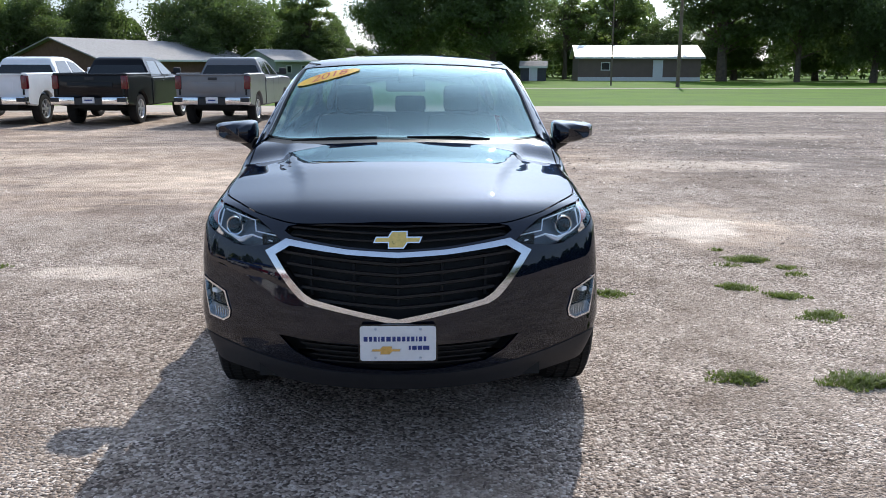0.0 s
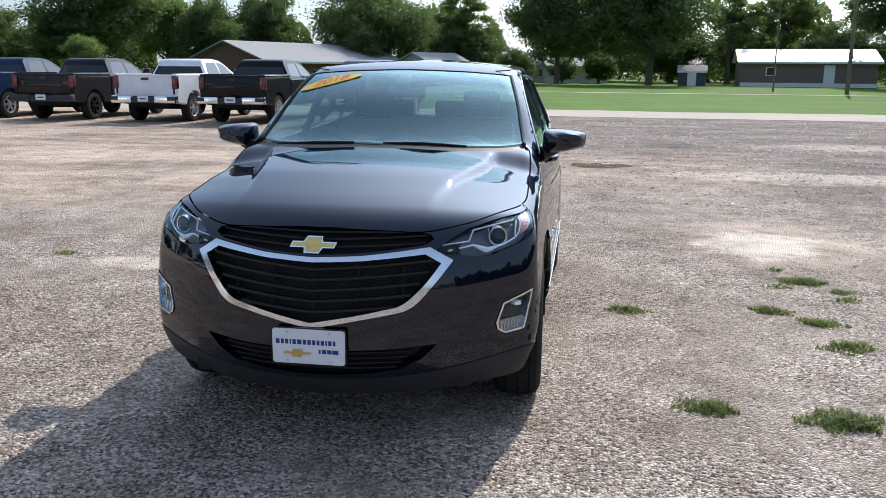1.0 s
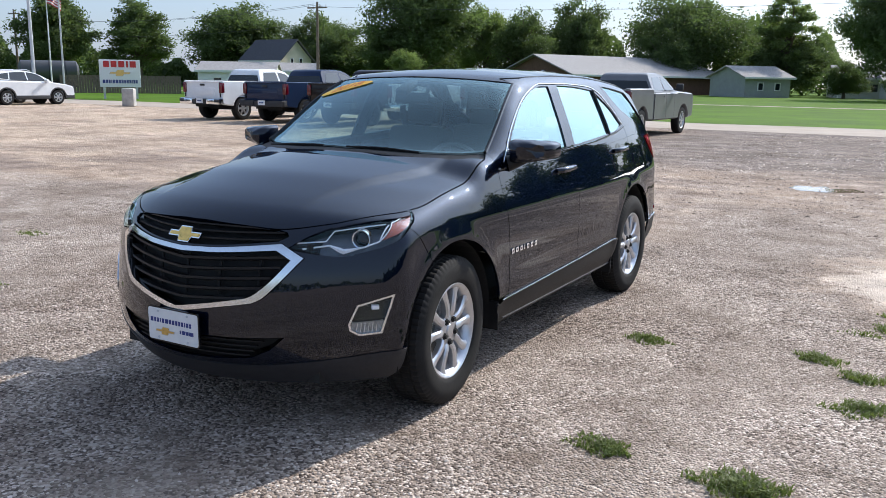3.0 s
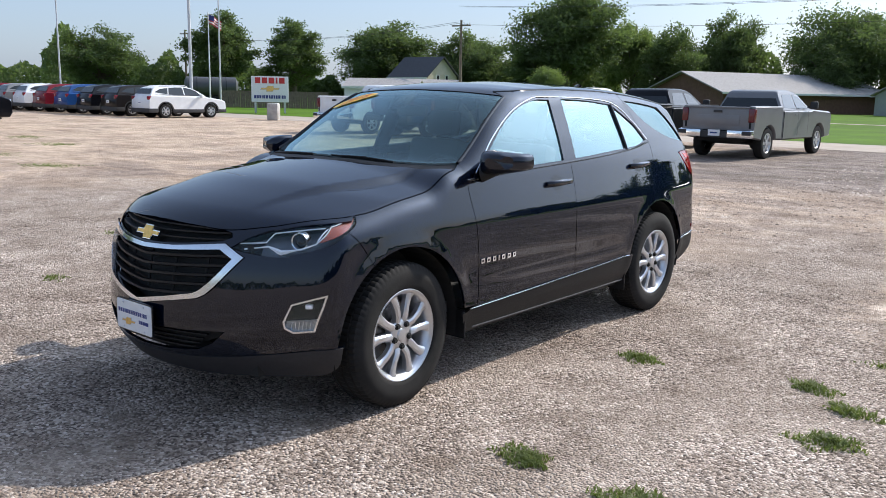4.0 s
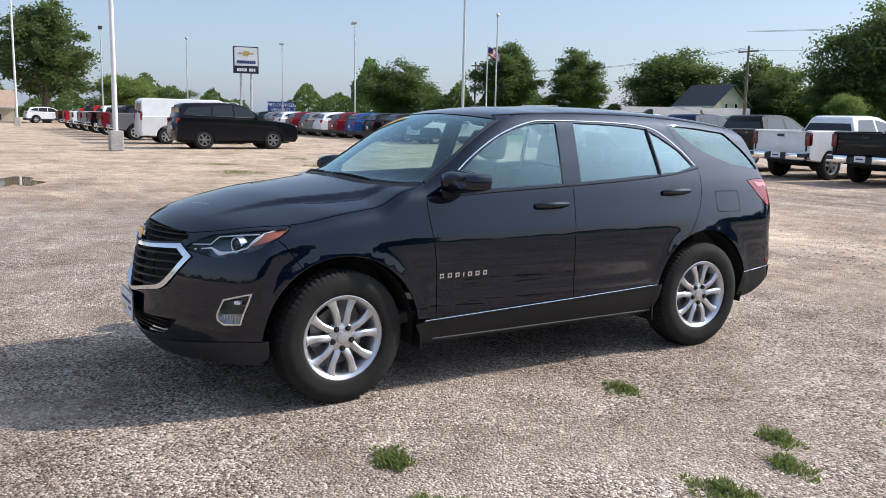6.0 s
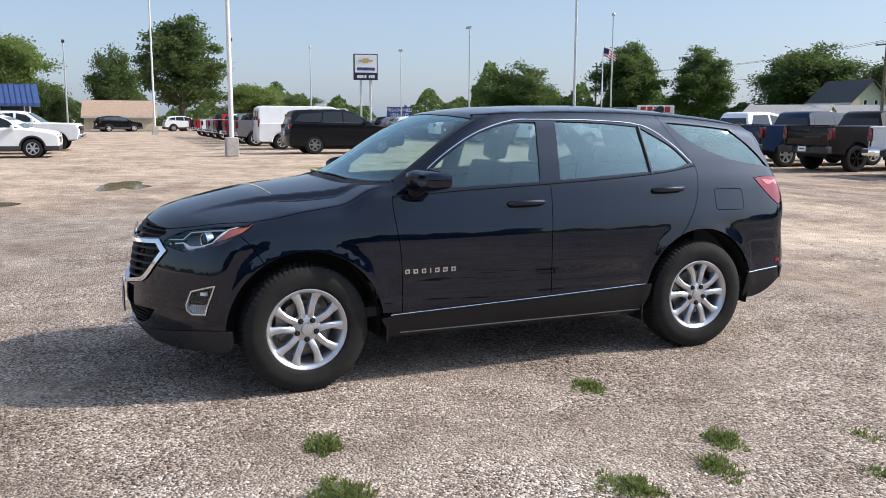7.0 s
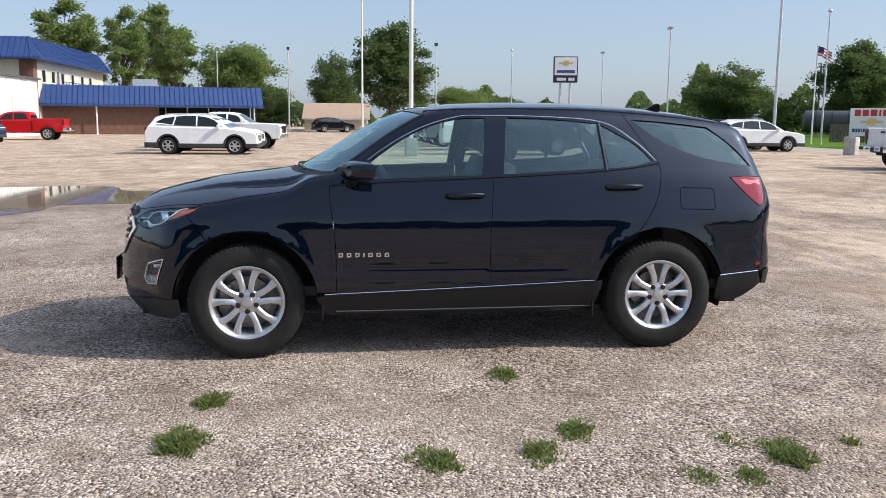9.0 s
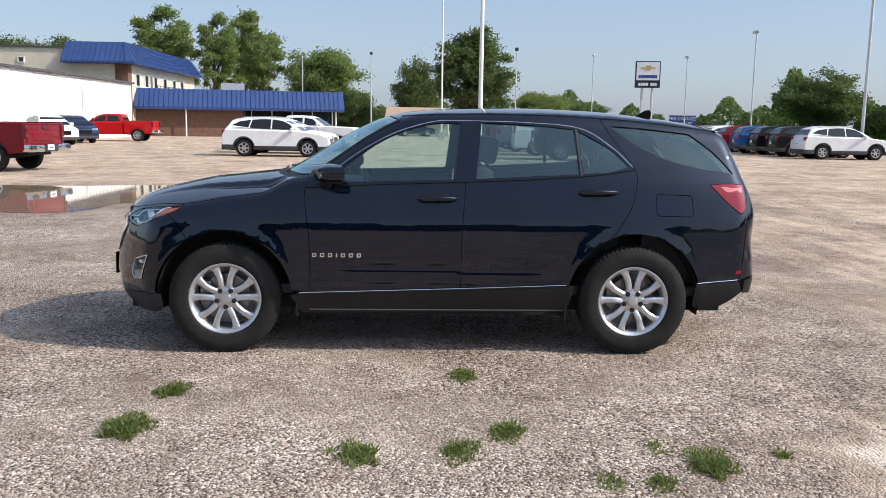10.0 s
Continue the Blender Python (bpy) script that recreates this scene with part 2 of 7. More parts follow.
def smooth_line(pts, n=10):
    """Catmull-Rom through the points."""
    p = np.array(pts, float)
    q = np.vstack([2 * p[0] - p[1], p, 2 * p[-1] - p[-2]])
    out = []
    for i in range(1, len(q) - 2):
        t = np.linspace(0, 1, n, endpoint=False)[:, None]
        a, b, c, d = q[i - 1], q[i], q[i + 1], q[i + 2]
        out.append(0.5 * (2 * b + (c - a) * t + (2 * a - 5 * b + 4 * c - d) * t ** 2 + (3 * b - a - 3 * c + d) * t ** 3))
    return np.vstack(out + [p[-1:]])


def inside(poly, pts):
    """Which of the points lie inside the polygon."""
    x, y = pts[:, 0], pts[:, 1]
    hit = np.zeros(len(pts), bool)
    a, b = poly, np.roll(poly, -1, axis=0)
    for (x0, y0), (x1, y1) in zip(a, b):
        if y0 == y1:
            continue
        c = ((y0 > y) != (y1 > y)) & (x < (x1 - x0) * (y - y0) / (y1 - y0) + x0)
        hit ^= c
    return hit


def inset(poly, d):
    """The closed outline moved inwards by d."""
    p = np.asarray(poly, float)
    area = 0.5 * np.sum(p[:, 0] * np.roll(p[:, 1], -1) - np.roll(p[:, 0], -1) * p[:, 1])
    if area < 0:
        p = p[::-1]
    a, b = p - np.roll(p, 1, axis=0), np.roll(p, -1, axis=0) - p
    a /= np.linalg.norm(a, axis=1)[:, None] + 1e-12
    b /= np.linalg.norm(b, axis=1)[:, None] + 1e-12
    n = np.stack([-(a[:, 1] + b[:, 1]), a[:, 0] + b[:, 0]], 1)
    n /= np.linalg.norm(n, axis=1)[:, None] + 1e-12
    cos = np.clip(np.abs(np.sum(n * np.stack([-a[:, 1], a[:, 0]], 1), 1)), 0.5, 1)
    return p + n * (d / cos)[:, None]


def mesh_region(outer, holes, step):
    """Triangles of a flat region with holes, with a regular filling of the given step."""
    from mathutils.geometry import delaunay_2d_cdt
    loops = [np.asarray(outer)] + [np.asarray(h) for h in holes]
    verts, edges = [], []
    for lp in loops:
        k = len(verts)
        verts += [Vector(p) for p in lp]
        edges += [(k + i, k + (i + 1) % len(lp)) for i in range(len(lp))]
    lo, hi = loops[0].min(0), loops[0].max(0)
    gx, gy = np.meshgrid(np.arange(lo[0] + step * 0.5, hi[0], step), np.arange(lo[1] + step * 0.5, hi[1], step))
    gx[1::2] += step * 0.5
    g = np.stack([gx.ravel(), gy.ravel()], 1)
    ok = inside(loops[0], g)
    for h in loops[1:]:
        ok &= ~inside(h, g)
    g = g[ok]
    edge = np.vstack(loops)
    if len(g):
        d = np.min(np.linalg.norm(g[:, None] - edge[None], axis=2), axis=1)
        g = g[d > 0.4 * step]
    verts += [Vector(p) for p in g]
    v, _, f, *_ = delaunay_2d_cdt(verts, edges, [], 0, 1e-6)
    v = np.array([tuple(p) for p in v])
    f = np.array([tuple(t) for t in f if len(t) == 3])
    c = v[f].mean(1)
    ok = inside(loops[0], c)
    for h in loops[1:]:
        ok &= ~inside(h, c)
    return v, f[ok]

# ---- the black crossover: one smooth body surface, from which every panel is cut ----


def table(pairs, blur, lo, hi, step=0.004):
    """A smooth curve through (place, value) pairs."""
    g = np.arange(lo - 0.5, hi + 0.5, step)
    p = np.array(pairs, float)
    v = np.interp(g, p[:, 0], p[:, 1])
    v = np.where(g < p[0, 0], p[0, 1] + (g - p[0, 0]) * (p[1, 1] - p[0, 1]) / (p[1, 0] - p[0, 0]), v)
    v = np.where(g > p[-1, 0], p[-1, 1] + (g - p[-1, 0]) * (p[-1, 1] - p[-2, 1]) / (p[-1, 0] - p[-2, 0]), v)
    k = np.arange(-int(4 * blur / step), int(4 * blur / step) + 1) * step
    w = np.exp(-0.5 * (k / blur) ** 2)
    v = np.convolve(np.pad(v, len(k) // 2, mode="edge"), w / w.sum(), mode="valid")
    return lambda q: np.interp(q, g, v)


def smax(a, b, k):
    h = np.maximum(k - np.abs(a - b), 0) / k
    return np.maximum(a, b) + h * h * k * 0.25


def ramp(q, a, b):
    t = np.clip((q - a) / (b - a), 0, 1)
    return t * t * (3 - 2 * t)


AXLE_F, AXLE_R, HUB = -1.3625, 1.3625, 0.366
top_line = table([(-2.5, 0.72), (-2.3, 0.875), (-2.2, 0.945), (-2.05, 1.008), (-1.93, 1.045), (-1.63, 1.115), (-1.3, 1.155), (-1.05, 1.185), (-0.85, 1.30),
                  (-0.64, 1.437), (-0.43, 1.545), (-0.26, 1.602), (0.0, 1.634), (0.37, 1.65), (0.8, 1.652), (1.22, 1.636), (1.65, 1.595), (2.05, 1.53), (2.4, 1.46)], 0.05, -2.5, 2.5)
top_slope = lambda y: (top_line(y + 0.01) - top_line(y - 0.01)) / 0.02
side_line = table([(0.15, 0.81), (0.27, 0.868), (0.40, 0.910), (0.48, 0.919), (0.58, 0.919), (0.72, 0.917), (0.86, 0.910), (0.90, 0.906), (1.0, 0.880), (1.12, 0.847), (1.17, 0.831),
                   (1.3, 0.780), (1.56, 0.662), (1.65, 0.612), (1.8, 0.52)], 0.016, 0.1, 1.9)
plan_line = table([(-2.4, -0.10), (-2.1, -0.045), (-1.9, -0.024), (-1.7, -0.018), (-1.36, -0.010), (-1.0, -0.004), (-0.5, 0.0), (0.6, 0.0), (1.0, -0.005), (1.36, -0.016),
                   (1.7, -0.034), (2.0, -0.062), (2.4, -0.13)], 0.08, -2.5, 2.5)
nose_line = table([(0.15, -2.10), (0.25, -2.20), (0.34, -2.268), (0.45, -2.290), (0.55, -2.286), (0.75, -2.258), (0.88, -2.215), (0.98, -2.13), (1.1, -1.95)], 0.03, 0.1, 1.2)
tail_line = table([(0.15, 2.1), (0.3, 2.24), (0.42, 2.31), (0.6, 2.32), (0.75, 2.29), (0.95, 2.305), (1.08, 2.262), (1.2, 2.195), (1.5, 2.06), (1.7, 1.95)], 0.03, 0.1, 1.9)


def body_f(x, y, z):
    """Below zero inside the body, above zero outside."""
    ax = np.abs(x)
    w = side_line(z) + plan_line(y)
    w = w - 0.022 * np.clip((y - 0.3) / 1.6, 0, 1.3) ** 2 * np.clip((z - 1.1) / 0.45, 0, 1.2)
    for c in (AXLE_F, AXLE_R):
        r = np.hypot(y - c, z - HUB)
        w = w + 0.009 * np.exp(-((r - 0.45) / 0.05) ** 2) * ramp(z, 0.25, 0.5) * ramp(1.15 - z, 0.0, 0.3)
    w = w - 0.005 * np.exp(-((z - 0.585) / 0.04) ** 2) * ramp(y, -1.0, -0.5) * ramp(0.95 - y, 0, 0.3)
    s = ax - w
    sweep = 0.40 - 0.30 * ramp(y, -0.3, 0.3)
    crown = 0.078 - 0.058 * ramp(y, -1.15, -0.95) + 0.10 * ramp(y, -0.3, 0.3)
    yt = y - sweep * ax * ax
    t = top_line(yt) - crown * ax * ax
    hood = ramp(-0.9 - y, 0, 0.2)
    crease = 0.44 + 0.17 * ramp(y, -1.9, -1.0)
    t = t - hood * 0.030 * ramp(ax - crease, -0.03, 0.03) * ramp(y, -2.05, -1.25)
    top = (z - t) / np.sqrt(1 + top_slope(yt) ** 2)
    n = nose_line(z) + 0.53 * ax ** 2 - y
    r = y - (tail_line(z) - 0.11 * ax ** 2 - 0.42 * ax ** 8)
    f = smax(s, top, 0.075)
    f = smax(f, n, 0.06)
    f = smax(f, r, 0.07)
    return np.maximum(f, 0.2 - z)


CYL_F, CYL_R = -1.15, 1.25


def lift(view, uv):
    """The points of the body surface seen at uv in a view: side (y, z), top (x, y), front (x, z), nose and tail (angle, z)."""
    uv = np.asarray(uv, float)
    u, v = uv[:, 0], uv[:, 1]
    o = np.zeros((len(uv), 3))
    d = np.zeros((len(uv), 3))
    if view == "side":
        o[:, 1], o[:, 2], d[:, 0] = u, v, 1
    elif view == "top":
        o[:, 0], o[:, 1], o[:, 2], d[:, 2] = u, v, 0.6, 1
    elif view == "front":
        o[:, 0], o[:, 1], o[:, 2], d[:, 1] = u, -0.6, v, -1
    elif view == "nose":
        o[:, 1], o[:, 2], d[:, 0], d[:, 1] = CYL_F, v, np.sin(u), -np.cos(u)
    else:
        o[:, 1], o[:, 2], d[:, 0], d[:, 1] = CYL_R, v, np.sin(u), np.cos(u)
    a, b = np.zeros(len(uv)), np.full(len(uv), 2.2)
    for _ in range(34):
        c = 0.5 * (a + b)
        p = o + d * c[:, None]
        out = body_f(p[:, 0], p[:, 1], p[:, 2]) > 0
        b, a = np.where(out, c, b), np.where(out, a, c)
    return o + d * b[:, None]


def slope(p):
    e = 0.003
    g = np.stack([body_f(*(p + k).T) - body_f(*(p - k).T) for k in np.eye(3) * e], 1)
    return g / (np.linalg.norm(g, axis=1)[:, None] + 1e-9)


def flat(view, p):
    """The place of body points in a view."""
    if view == "side":
        return p[:, 1:3]
    if view == "top":
        return p[:, 0:2]
    if view == "front":
        return p[:, [0, 2]]
    c, s = (CYL_F, -1) if view == "nose" else (CYL_R, 1)
    return np.stack([np.arctan2(p[:, 0], s * (p[:, 1] - c)), p[:, 2]], 1)


def edge(view, pts, curved=True, step=0.03):
    """A line on the body through points of a view, as places in space."""
    p = smooth_line(pts, 14) if curved and len(pts) > 2 else np.array(pts, float)
    out = []
    for a, b in zip(p, p[1:]):
        n = max(1, int(np.ceil(np.linalg.norm(b - a) / step)))
        out.append(a + (b - a) * np.linspace(0, 1, n, endpoint=False)[:, None])
    p = np.vstack(out + [p[-1:]])
    keep = [0]
    for i in range(1, len(p)):
        if np.linalg.norm(p[i] - p[keep[-1]]) > step * 0.6 or i == len(p) - 1:
            keep.append(i)
    return lift(view, p[keep])


def arc(c, r, a0, a1, n=26):
    """A part of a wheel arch in the side view; degrees from the front, upwards."""
    t = np.radians(np.linspace(a0, a1, n))
    return lift("side", np.stack([c - r * np.cos(t), HUB + r * np.sin(t)], 1))


def mirrored(p):
    return p * np.array([-1, 1, 1])


def loop(*parts):
    """Joins lines into one closed outline."""
    p = np.vstack(parts)
    keep = [0]
    for i in range(1, len(p)):
        if np.linalg.norm(p[i] - p[keep[-1]]) > 0.004:
            keep.append(i)
    if np.linalg.norm(p[keep[-1]] - p[0]) < 0.004:
        keep.pop()
    return p[keep]


def panel(name, view, outer, mat, parent, holes=(), step=0.05, gap=0.0022, raise_=0.0, lip=0.014, label="", flip=False):
    """A body panel: the region of the surface inside an outline, with turned-in edges. flip: the same on the other flank."""
    rim = inset(flat(view, outer), gap)
    hs = [inset(flat(view, h), -gap) for h in holes]
    uv, tri = mesh_region(rim, hs, step)
    p = lift(view, uv)
    n = slope(p)
    # wind the triangles outwards
    fn = np.cross(p[tri[:, 1]] - p[tri[:, 0]], p[tri[:, 2]] - p[tri[:, 0]])
    back = np.sum(fn * n[tri[:, 0]], 1) < 0
    tri[back] = tri[back][:, ::-1]
    # edges used once are the rim
    count = {}
    for t in tri:
        for i in range(3):
            a, b = int(t[i]), int(t[(i + 1) % 3])
            count[(a, b)] = count.get((a, b), 0) + 1
    border = [(a, b) for a, b in count if (b, a) not in count]
    v = [q for q in p + n * raise_]
    nn = [q for q in n]
    f = [tuple(int(i) for i in t) for t in tri]
    if lip:
        top, low = {}, {}
        for a, b in border:
            for i in (a, b):
                if i not in top:
                    top[i] = len(v)
                    v.append(p[i] + n[i] * raise_)
                    nn.append(np.zeros(3))
                    low[i] = len(v)
                    v.append(p[i] + n[i] * (raise_ - lip))
                    nn.append(np.zeros(3))
            f.append((top[b], top[a], low[a], low[b]))
    v, nn = np.array(v), np.array(nn)
    if flip:
        v, nn = mirrored(v), mirrored(nn)
        f = [t[::-1] for t in f]
    return link(name, v, f, mat, parent, label, normals=nn)


def both(name, view, outer, mat, parent, **k):
    return [panel(name, view, outer, mat, parent, **k), panel(name, view, outer, mat, parent, flip=True, **k)]


def strip(name, line, mat, parent, r=0.004, raise_=0.002, flip=False, label="", seg=6, squash=1.0):
    """A thin moulding that follows a line on the body."""
    n = slope(line)
    q = line + n * raise_
    if flip:
        q = mirrored(q)
    bm = bmesh.new()
    add_tube(bm, q, r, seg)
    return part(name, bm, mat, parent, label, smooth=True)


car = thing("crossover_car", "black crossover car with silver alloy wheels parked on gravel", "car")

# seams
hood_front = edge("top", [(0, -2.15), (0.2, -2.135), (0.42, -2.075), (0.58, -1.965), (0.68, -1.855), (0.775, -1.70), (0.80, -1.64)])
hood_side = edge("top", [(0.80, -1.64), (0.818, -1.52), (0.81, -1.25), (0.80, -1.02), (0.785, -0.87)])
hood_rear = edge("top", [(0.785, -0.87), (0.6, -0.985), (0.35, -1.07), (0, -1.105)])
glass_low = edge("top", [(0, -1.035), (0.35, -0.995), (0.6, -0.905), (0.752, -0.80)])
glass_side = edge("top", [(0.752, -0.80), (0.712, -0.60), (0.668, -0.40), (0.625, -0.22)])
glass_top = edge("top", [(0.625, -0.22), (0.45, -0.262), (0.2, -0.30), (0, -0.305)])
rail_y = np.linspace(-0.20, 2.02, 24)
rail_z = np.interp(rail_y, [-0.2, 0.0, 0.4, 0.9, 1.3, 1.7, 2.02], [1.578, 1.592, 1.602, 1.597, 1.575, 1.538, 1.497])
roof_rail = lift("side", np.stack([rail_y, rail_z], 1))
belt = edge("side", [(-0.83, 1.105), (-0.4, 1.130), (0.22, 1.155), (0.7, 1.178), (1.1, 1.208), (1.365, 1.245)])
i_b = int(np.argmin(abs(belt[:, 1] - 0.22)))
cut_front = edge("side", [(-0.795, 0.425), (-0.80, 0.75), (-0.832, 1.02), (-0.83, 1.105)])
cut_mid = edge("side", [(0.197, 0.45), (0.20, 0.8), (0.218, 1.05), (0.22, 1.155)])
cut_rear = edge("side", [(1.365, 1.245), (1.372, 1.17), (1.335, 1.01), (1.245, 0.858), (1.18, 0.785)])
belt[i_b] = cut_mid[-1]
R_F, R_R = 0.452, 0.452
tail_edge = edge("side", [(2.02, 1.497), (2.06, 1.42), (2.105, 1.28), (2.13, 1.15), (2.138, 1.0), (2.13, 0.8), (2.11, 0.62), (2.09, 0.505)])
pillar_c = edge("side", [(1.365, 1.245), (1.24, 1.42), (1.13, 1.59)])
i_c = int(np.argmin(abs(roof_rail[:, 1] - pillar_c[-1, 1])))
pillar_c[-1] = roof_rail[i_c]

# bonnet, roof, windscreen
hood_all = loop(hood_front, hood_side, hood_rear, mirrored(hood_rear)[::-1], mirrored(hood_side)[::-1], mirrored(hood_front)[::-1])
panel("bonnet", "top", hood_all, M_PAINT, car, step=0.026, lip=0.02)
ws_all = loop(glass_low, glass_side, glass_top, mirrored(glass_top)[::-1], mirrored(glass_side)[::-1], mirrored(glass_low)[::-1])
windscreen = panel("windscreen", "top", ws_all, M_GLASS, car, step=0.07, gap=0.006, raise_=-0.004, lip=0.0)
windscreen.visible_shadow = False
roof_back = edge("top", [(roof_rail[-1, 0], 2.02), (0.3, 2.045), (0, 2.05)])
roof_all = loop(mirrored(glass_top), glass_top[::-1], roof_rail, roof_back, mirrored(roof_back)[::-1], mirrored(roof_rail)[::-1])
panel("roof", "top", roof_all, M_PAINT, car, step=0.06)
for s in (1, -1):
    strip("windscreen_seal", glass_side if s > 0 else glass_side, M_GLOSSBLACK, car, 0.011, -0.002, flip=s < 0)
strip("roof_moulding", roof_rail, M_GLOSSBLACK, car, 0.006, 0.0)
strip("roof_moulding", roof_rail, M_GLOSSBLACK, car, 0.006, 0.0, flip=True)
cowl = loop(hood_rear, mirrored(hood_rear)[::-1][1:], mirrored(glass_low)[::-1], glass_low[1:], glass_side[:1])
panel("cowl", "top", cowl, M_CLAD, car, step=0.06, raise_=-0.012, lip=0.0)
# black band along the foot and head of the windscreen
for name, line, shift in (("windscreen_foot_band", glass_low, 0.035), ("windscreen_head_band", glass_top, -0.035)):
    full = np.vstack([mirrored(line)[::-1], line[1:]]) if name.startswith("windscreen_foot") else np.vstack([mirrored(line), line[::-1][1:]])
    uv = flat("top", full)
    uv2 = uv.copy()
    uv2[:, 1] += shift
    panel(name, "top", loop(full, lift("top", uv2)[::-1]), M_GLOSSBLACK, car, step=0.06, gap=0.001, raise_=-0.010, lip=0.0)

# side windows
win_front = loop(edge("side", [(-0.70, 1.142), (0.148, 1.170)], False), edge("side", [(0.148, 1.170), (0.19, 1.535)], False),
                 edge("side", [(0.19, 1.535), (0.0, 1.527), (-0.25, 1.452), (-0.48, 1.318), (-0.70, 1.142)]))
win_rear = loop(edge("side", [(0.295, 1.176), (0.985, 1.215)], False), edge("side", [(0.985, 1.215), (0.955, 1.505)], False),
                edge("side", [(0.955, 1.505), (0.65, 1.53), (0.335, 1.540)]), edge("side", [(0.335, 1.540), (0.295, 1.176)], False))
win_fixed = loop(edge("side", [(1.012, 1.217), (1.18, 1.230), (1.318, 1.262)]), edge("side", [(1.318, 1.262), (1.20, 1.375), (0.98, 1.497)]),
                 edge("side", [(0.98, 1.497), (1.012, 1.217)], False))
win_quarter = loop(edge("side", [(1.20, 1.532), (1.45, 1.516), (1.755, 1.485)]), edge("side", [(1.755, 1.485), (1.92, 1.36), (2.045, 1.225)]),
                   edge("side", [(2.045, 1.225), (1.70, 1.282), (1.42, 1.385), (1.20, 1.532)]))
frame_out = loop(glass_side, roof_rail[:i_c + 1], pillar_c[::-1], belt[::-1], glass_low[-1:])
both("side_frame", "side", frame_out, M_PAINT, car, holes=[win_front, win_rear, win_fixed], step=0.045)
for s in (False, True):
    w = []
    w.append(panel("front_side_window", "side", win_front, M_SIDEGLASS, car, step=0.08, gap=-0.004, raise_=-0.008, lip=0, flip=s))
    w.append(panel("rear_side_window", "side", win_rear, M_PRIVACY, car, step=0.08, gap=-0.004, raise_=-0.008, lip=0, flip=s))
    w.append(panel("fixed_side_window", "side", win_fixed, M_PRIVACY, car, step=0.08, gap=-0.004, raise_=-0.008, lip=0, flip=s))
    w.append(panel("quarter_window", "side", win_quarter, M_QUARTER, car, step=0.08, gap=-0.004, raise_=-0.008, lip=0, flip=s))
    for q in w:
        q.visible_shadow = False
    strip("belt_moulding", belt, M_GLOSSBLACK, car, 0.006, 0.003, flip=s, label="thin black belt moulding")
    strip("window_moulding", edge("side", [(1.345, 1.262), (1.21, 1.39), (1.0, 1.512), (0.65, 1.546), (0.2, 1.552), (0.0, 1.542), (-0.25, 1.465), (-0.5, 1.325), (-0.74, 1.14)]), M_CHROME, car, 0.0035, 0.001, flip=s)
    strip("window_divider", edge("side", [(0.995, 1.2), (0.967, 1.51)], False), M_GLOSSBLACK, car, 0.012, -0.003, flip=s)

# front door, rear door, wing, quarter
door_f = loop(cut_front, belt[1:i_b + 1], cut_mid[::-1], edge("side", [(0.197, 0.45), (-0.795, 0.425)], False))
doors_front = both("front_door", "side", door_f, M_PAINT, car, step=0.04)
a_r = math.degrees(math.atan2(0.785 - HUB, AXLE_R - 1.18))
arch_rr = np.hypot(0.785 - HUB, AXLE_R - 1.18)
a_low = math.degrees(math.asin((0.475 - HUB) / arch_rr))
door_r = loop(cut_mid, belt[i_b + 1:], cut_rear, arc(AXLE_R, arch_rr, a_r, a_low), edge("side", [(AXLE_R - arch_rr * math.cos(math.radians(a_low)), 0.475), (0.197, 0.45)], False))
doors_rear = both("rear_door", "side", door_r, M_PAINT, car, step=0.04)
lamp_back = edge("side", [(-1.62, 0.992), (-1.66, 0.955), (-1.72, 0.925)])
wing_seam = edge("side", [(-1.72, 0.925), (-1.66, 0.86), (-1.59, 0.755)])
a_s = math.degrees(math.atan2(0.755 - HUB, AXLE_F + 1.59))
r_s = np.hypot(0.755 - HUB, AXLE_F + 1.59)
wing = loop(lamp_back, wing_seam, arc(AXLE_F, r_s, a_s, 172), cut_front, edge("side", [(-0.83, 1.105), (-0.815, 1.12)], False), glass_low[-1:], hood_side[::-1])
both("front_wing", "side", wing, M_PAINT, car, step=0.04)
tail_lamp = loop(edge("side", [(1.875, 1.150), (2.0, 1.158), (2.112, 1.15)]), edge("side", [(2.112, 1.15), (2.120, 1.06), (2.117, 0.985)]),
                 edge("side", [(2.117, 0.985), (2.085, 0.962), (1.99, 1.035), (1.875, 1.150)]))
fuel = edge("side", [(1.50, 1.075), (1.51, 1.085), (1.73, 1.08), (1.745, 1.065), (1.75, 0.955), (1.735, 0.94), (1.515, 0.945), (1.50, 0.96), (1.50, 1.075)], False, 0.02)[:-1]
quarter = loop(roof_rail[i_c:], tail_edge, edge("side", [(2.09, 0.505), (1.78, 0.487)], False), arc(AXLE_R, arch_rr, 180 - math.degrees(math.asin((0.487 - HUB) / arch_rr)), a_r), cut_rear[::-1], pillar_c)
both("rear_quarter", "side", quarter, M_PAINT, car, holes=[win_quarter, fuel, tail_lamp], step=0.04)
both("fuel_flap", "side", fuel, M_PAINT, car, step=0.05)
for lamp_ob, turned in zip(both("tail_lamp", "side", tail_lamp, M_REDLENS, car, step=0.03, raise_=0.004, label="red tail lamp with a pale band"), (False, True)):
    band = lift("side", [(1.945, 1.138), (2.095, 1.132), (2.10, 1.10), (1.985, 1.103)])
    panel("lamp_band", "side", band, M_PINK, lamp_ob, step=0.05, gap=0.0, raise_=0.0065, lip=0.003, flip=turned)
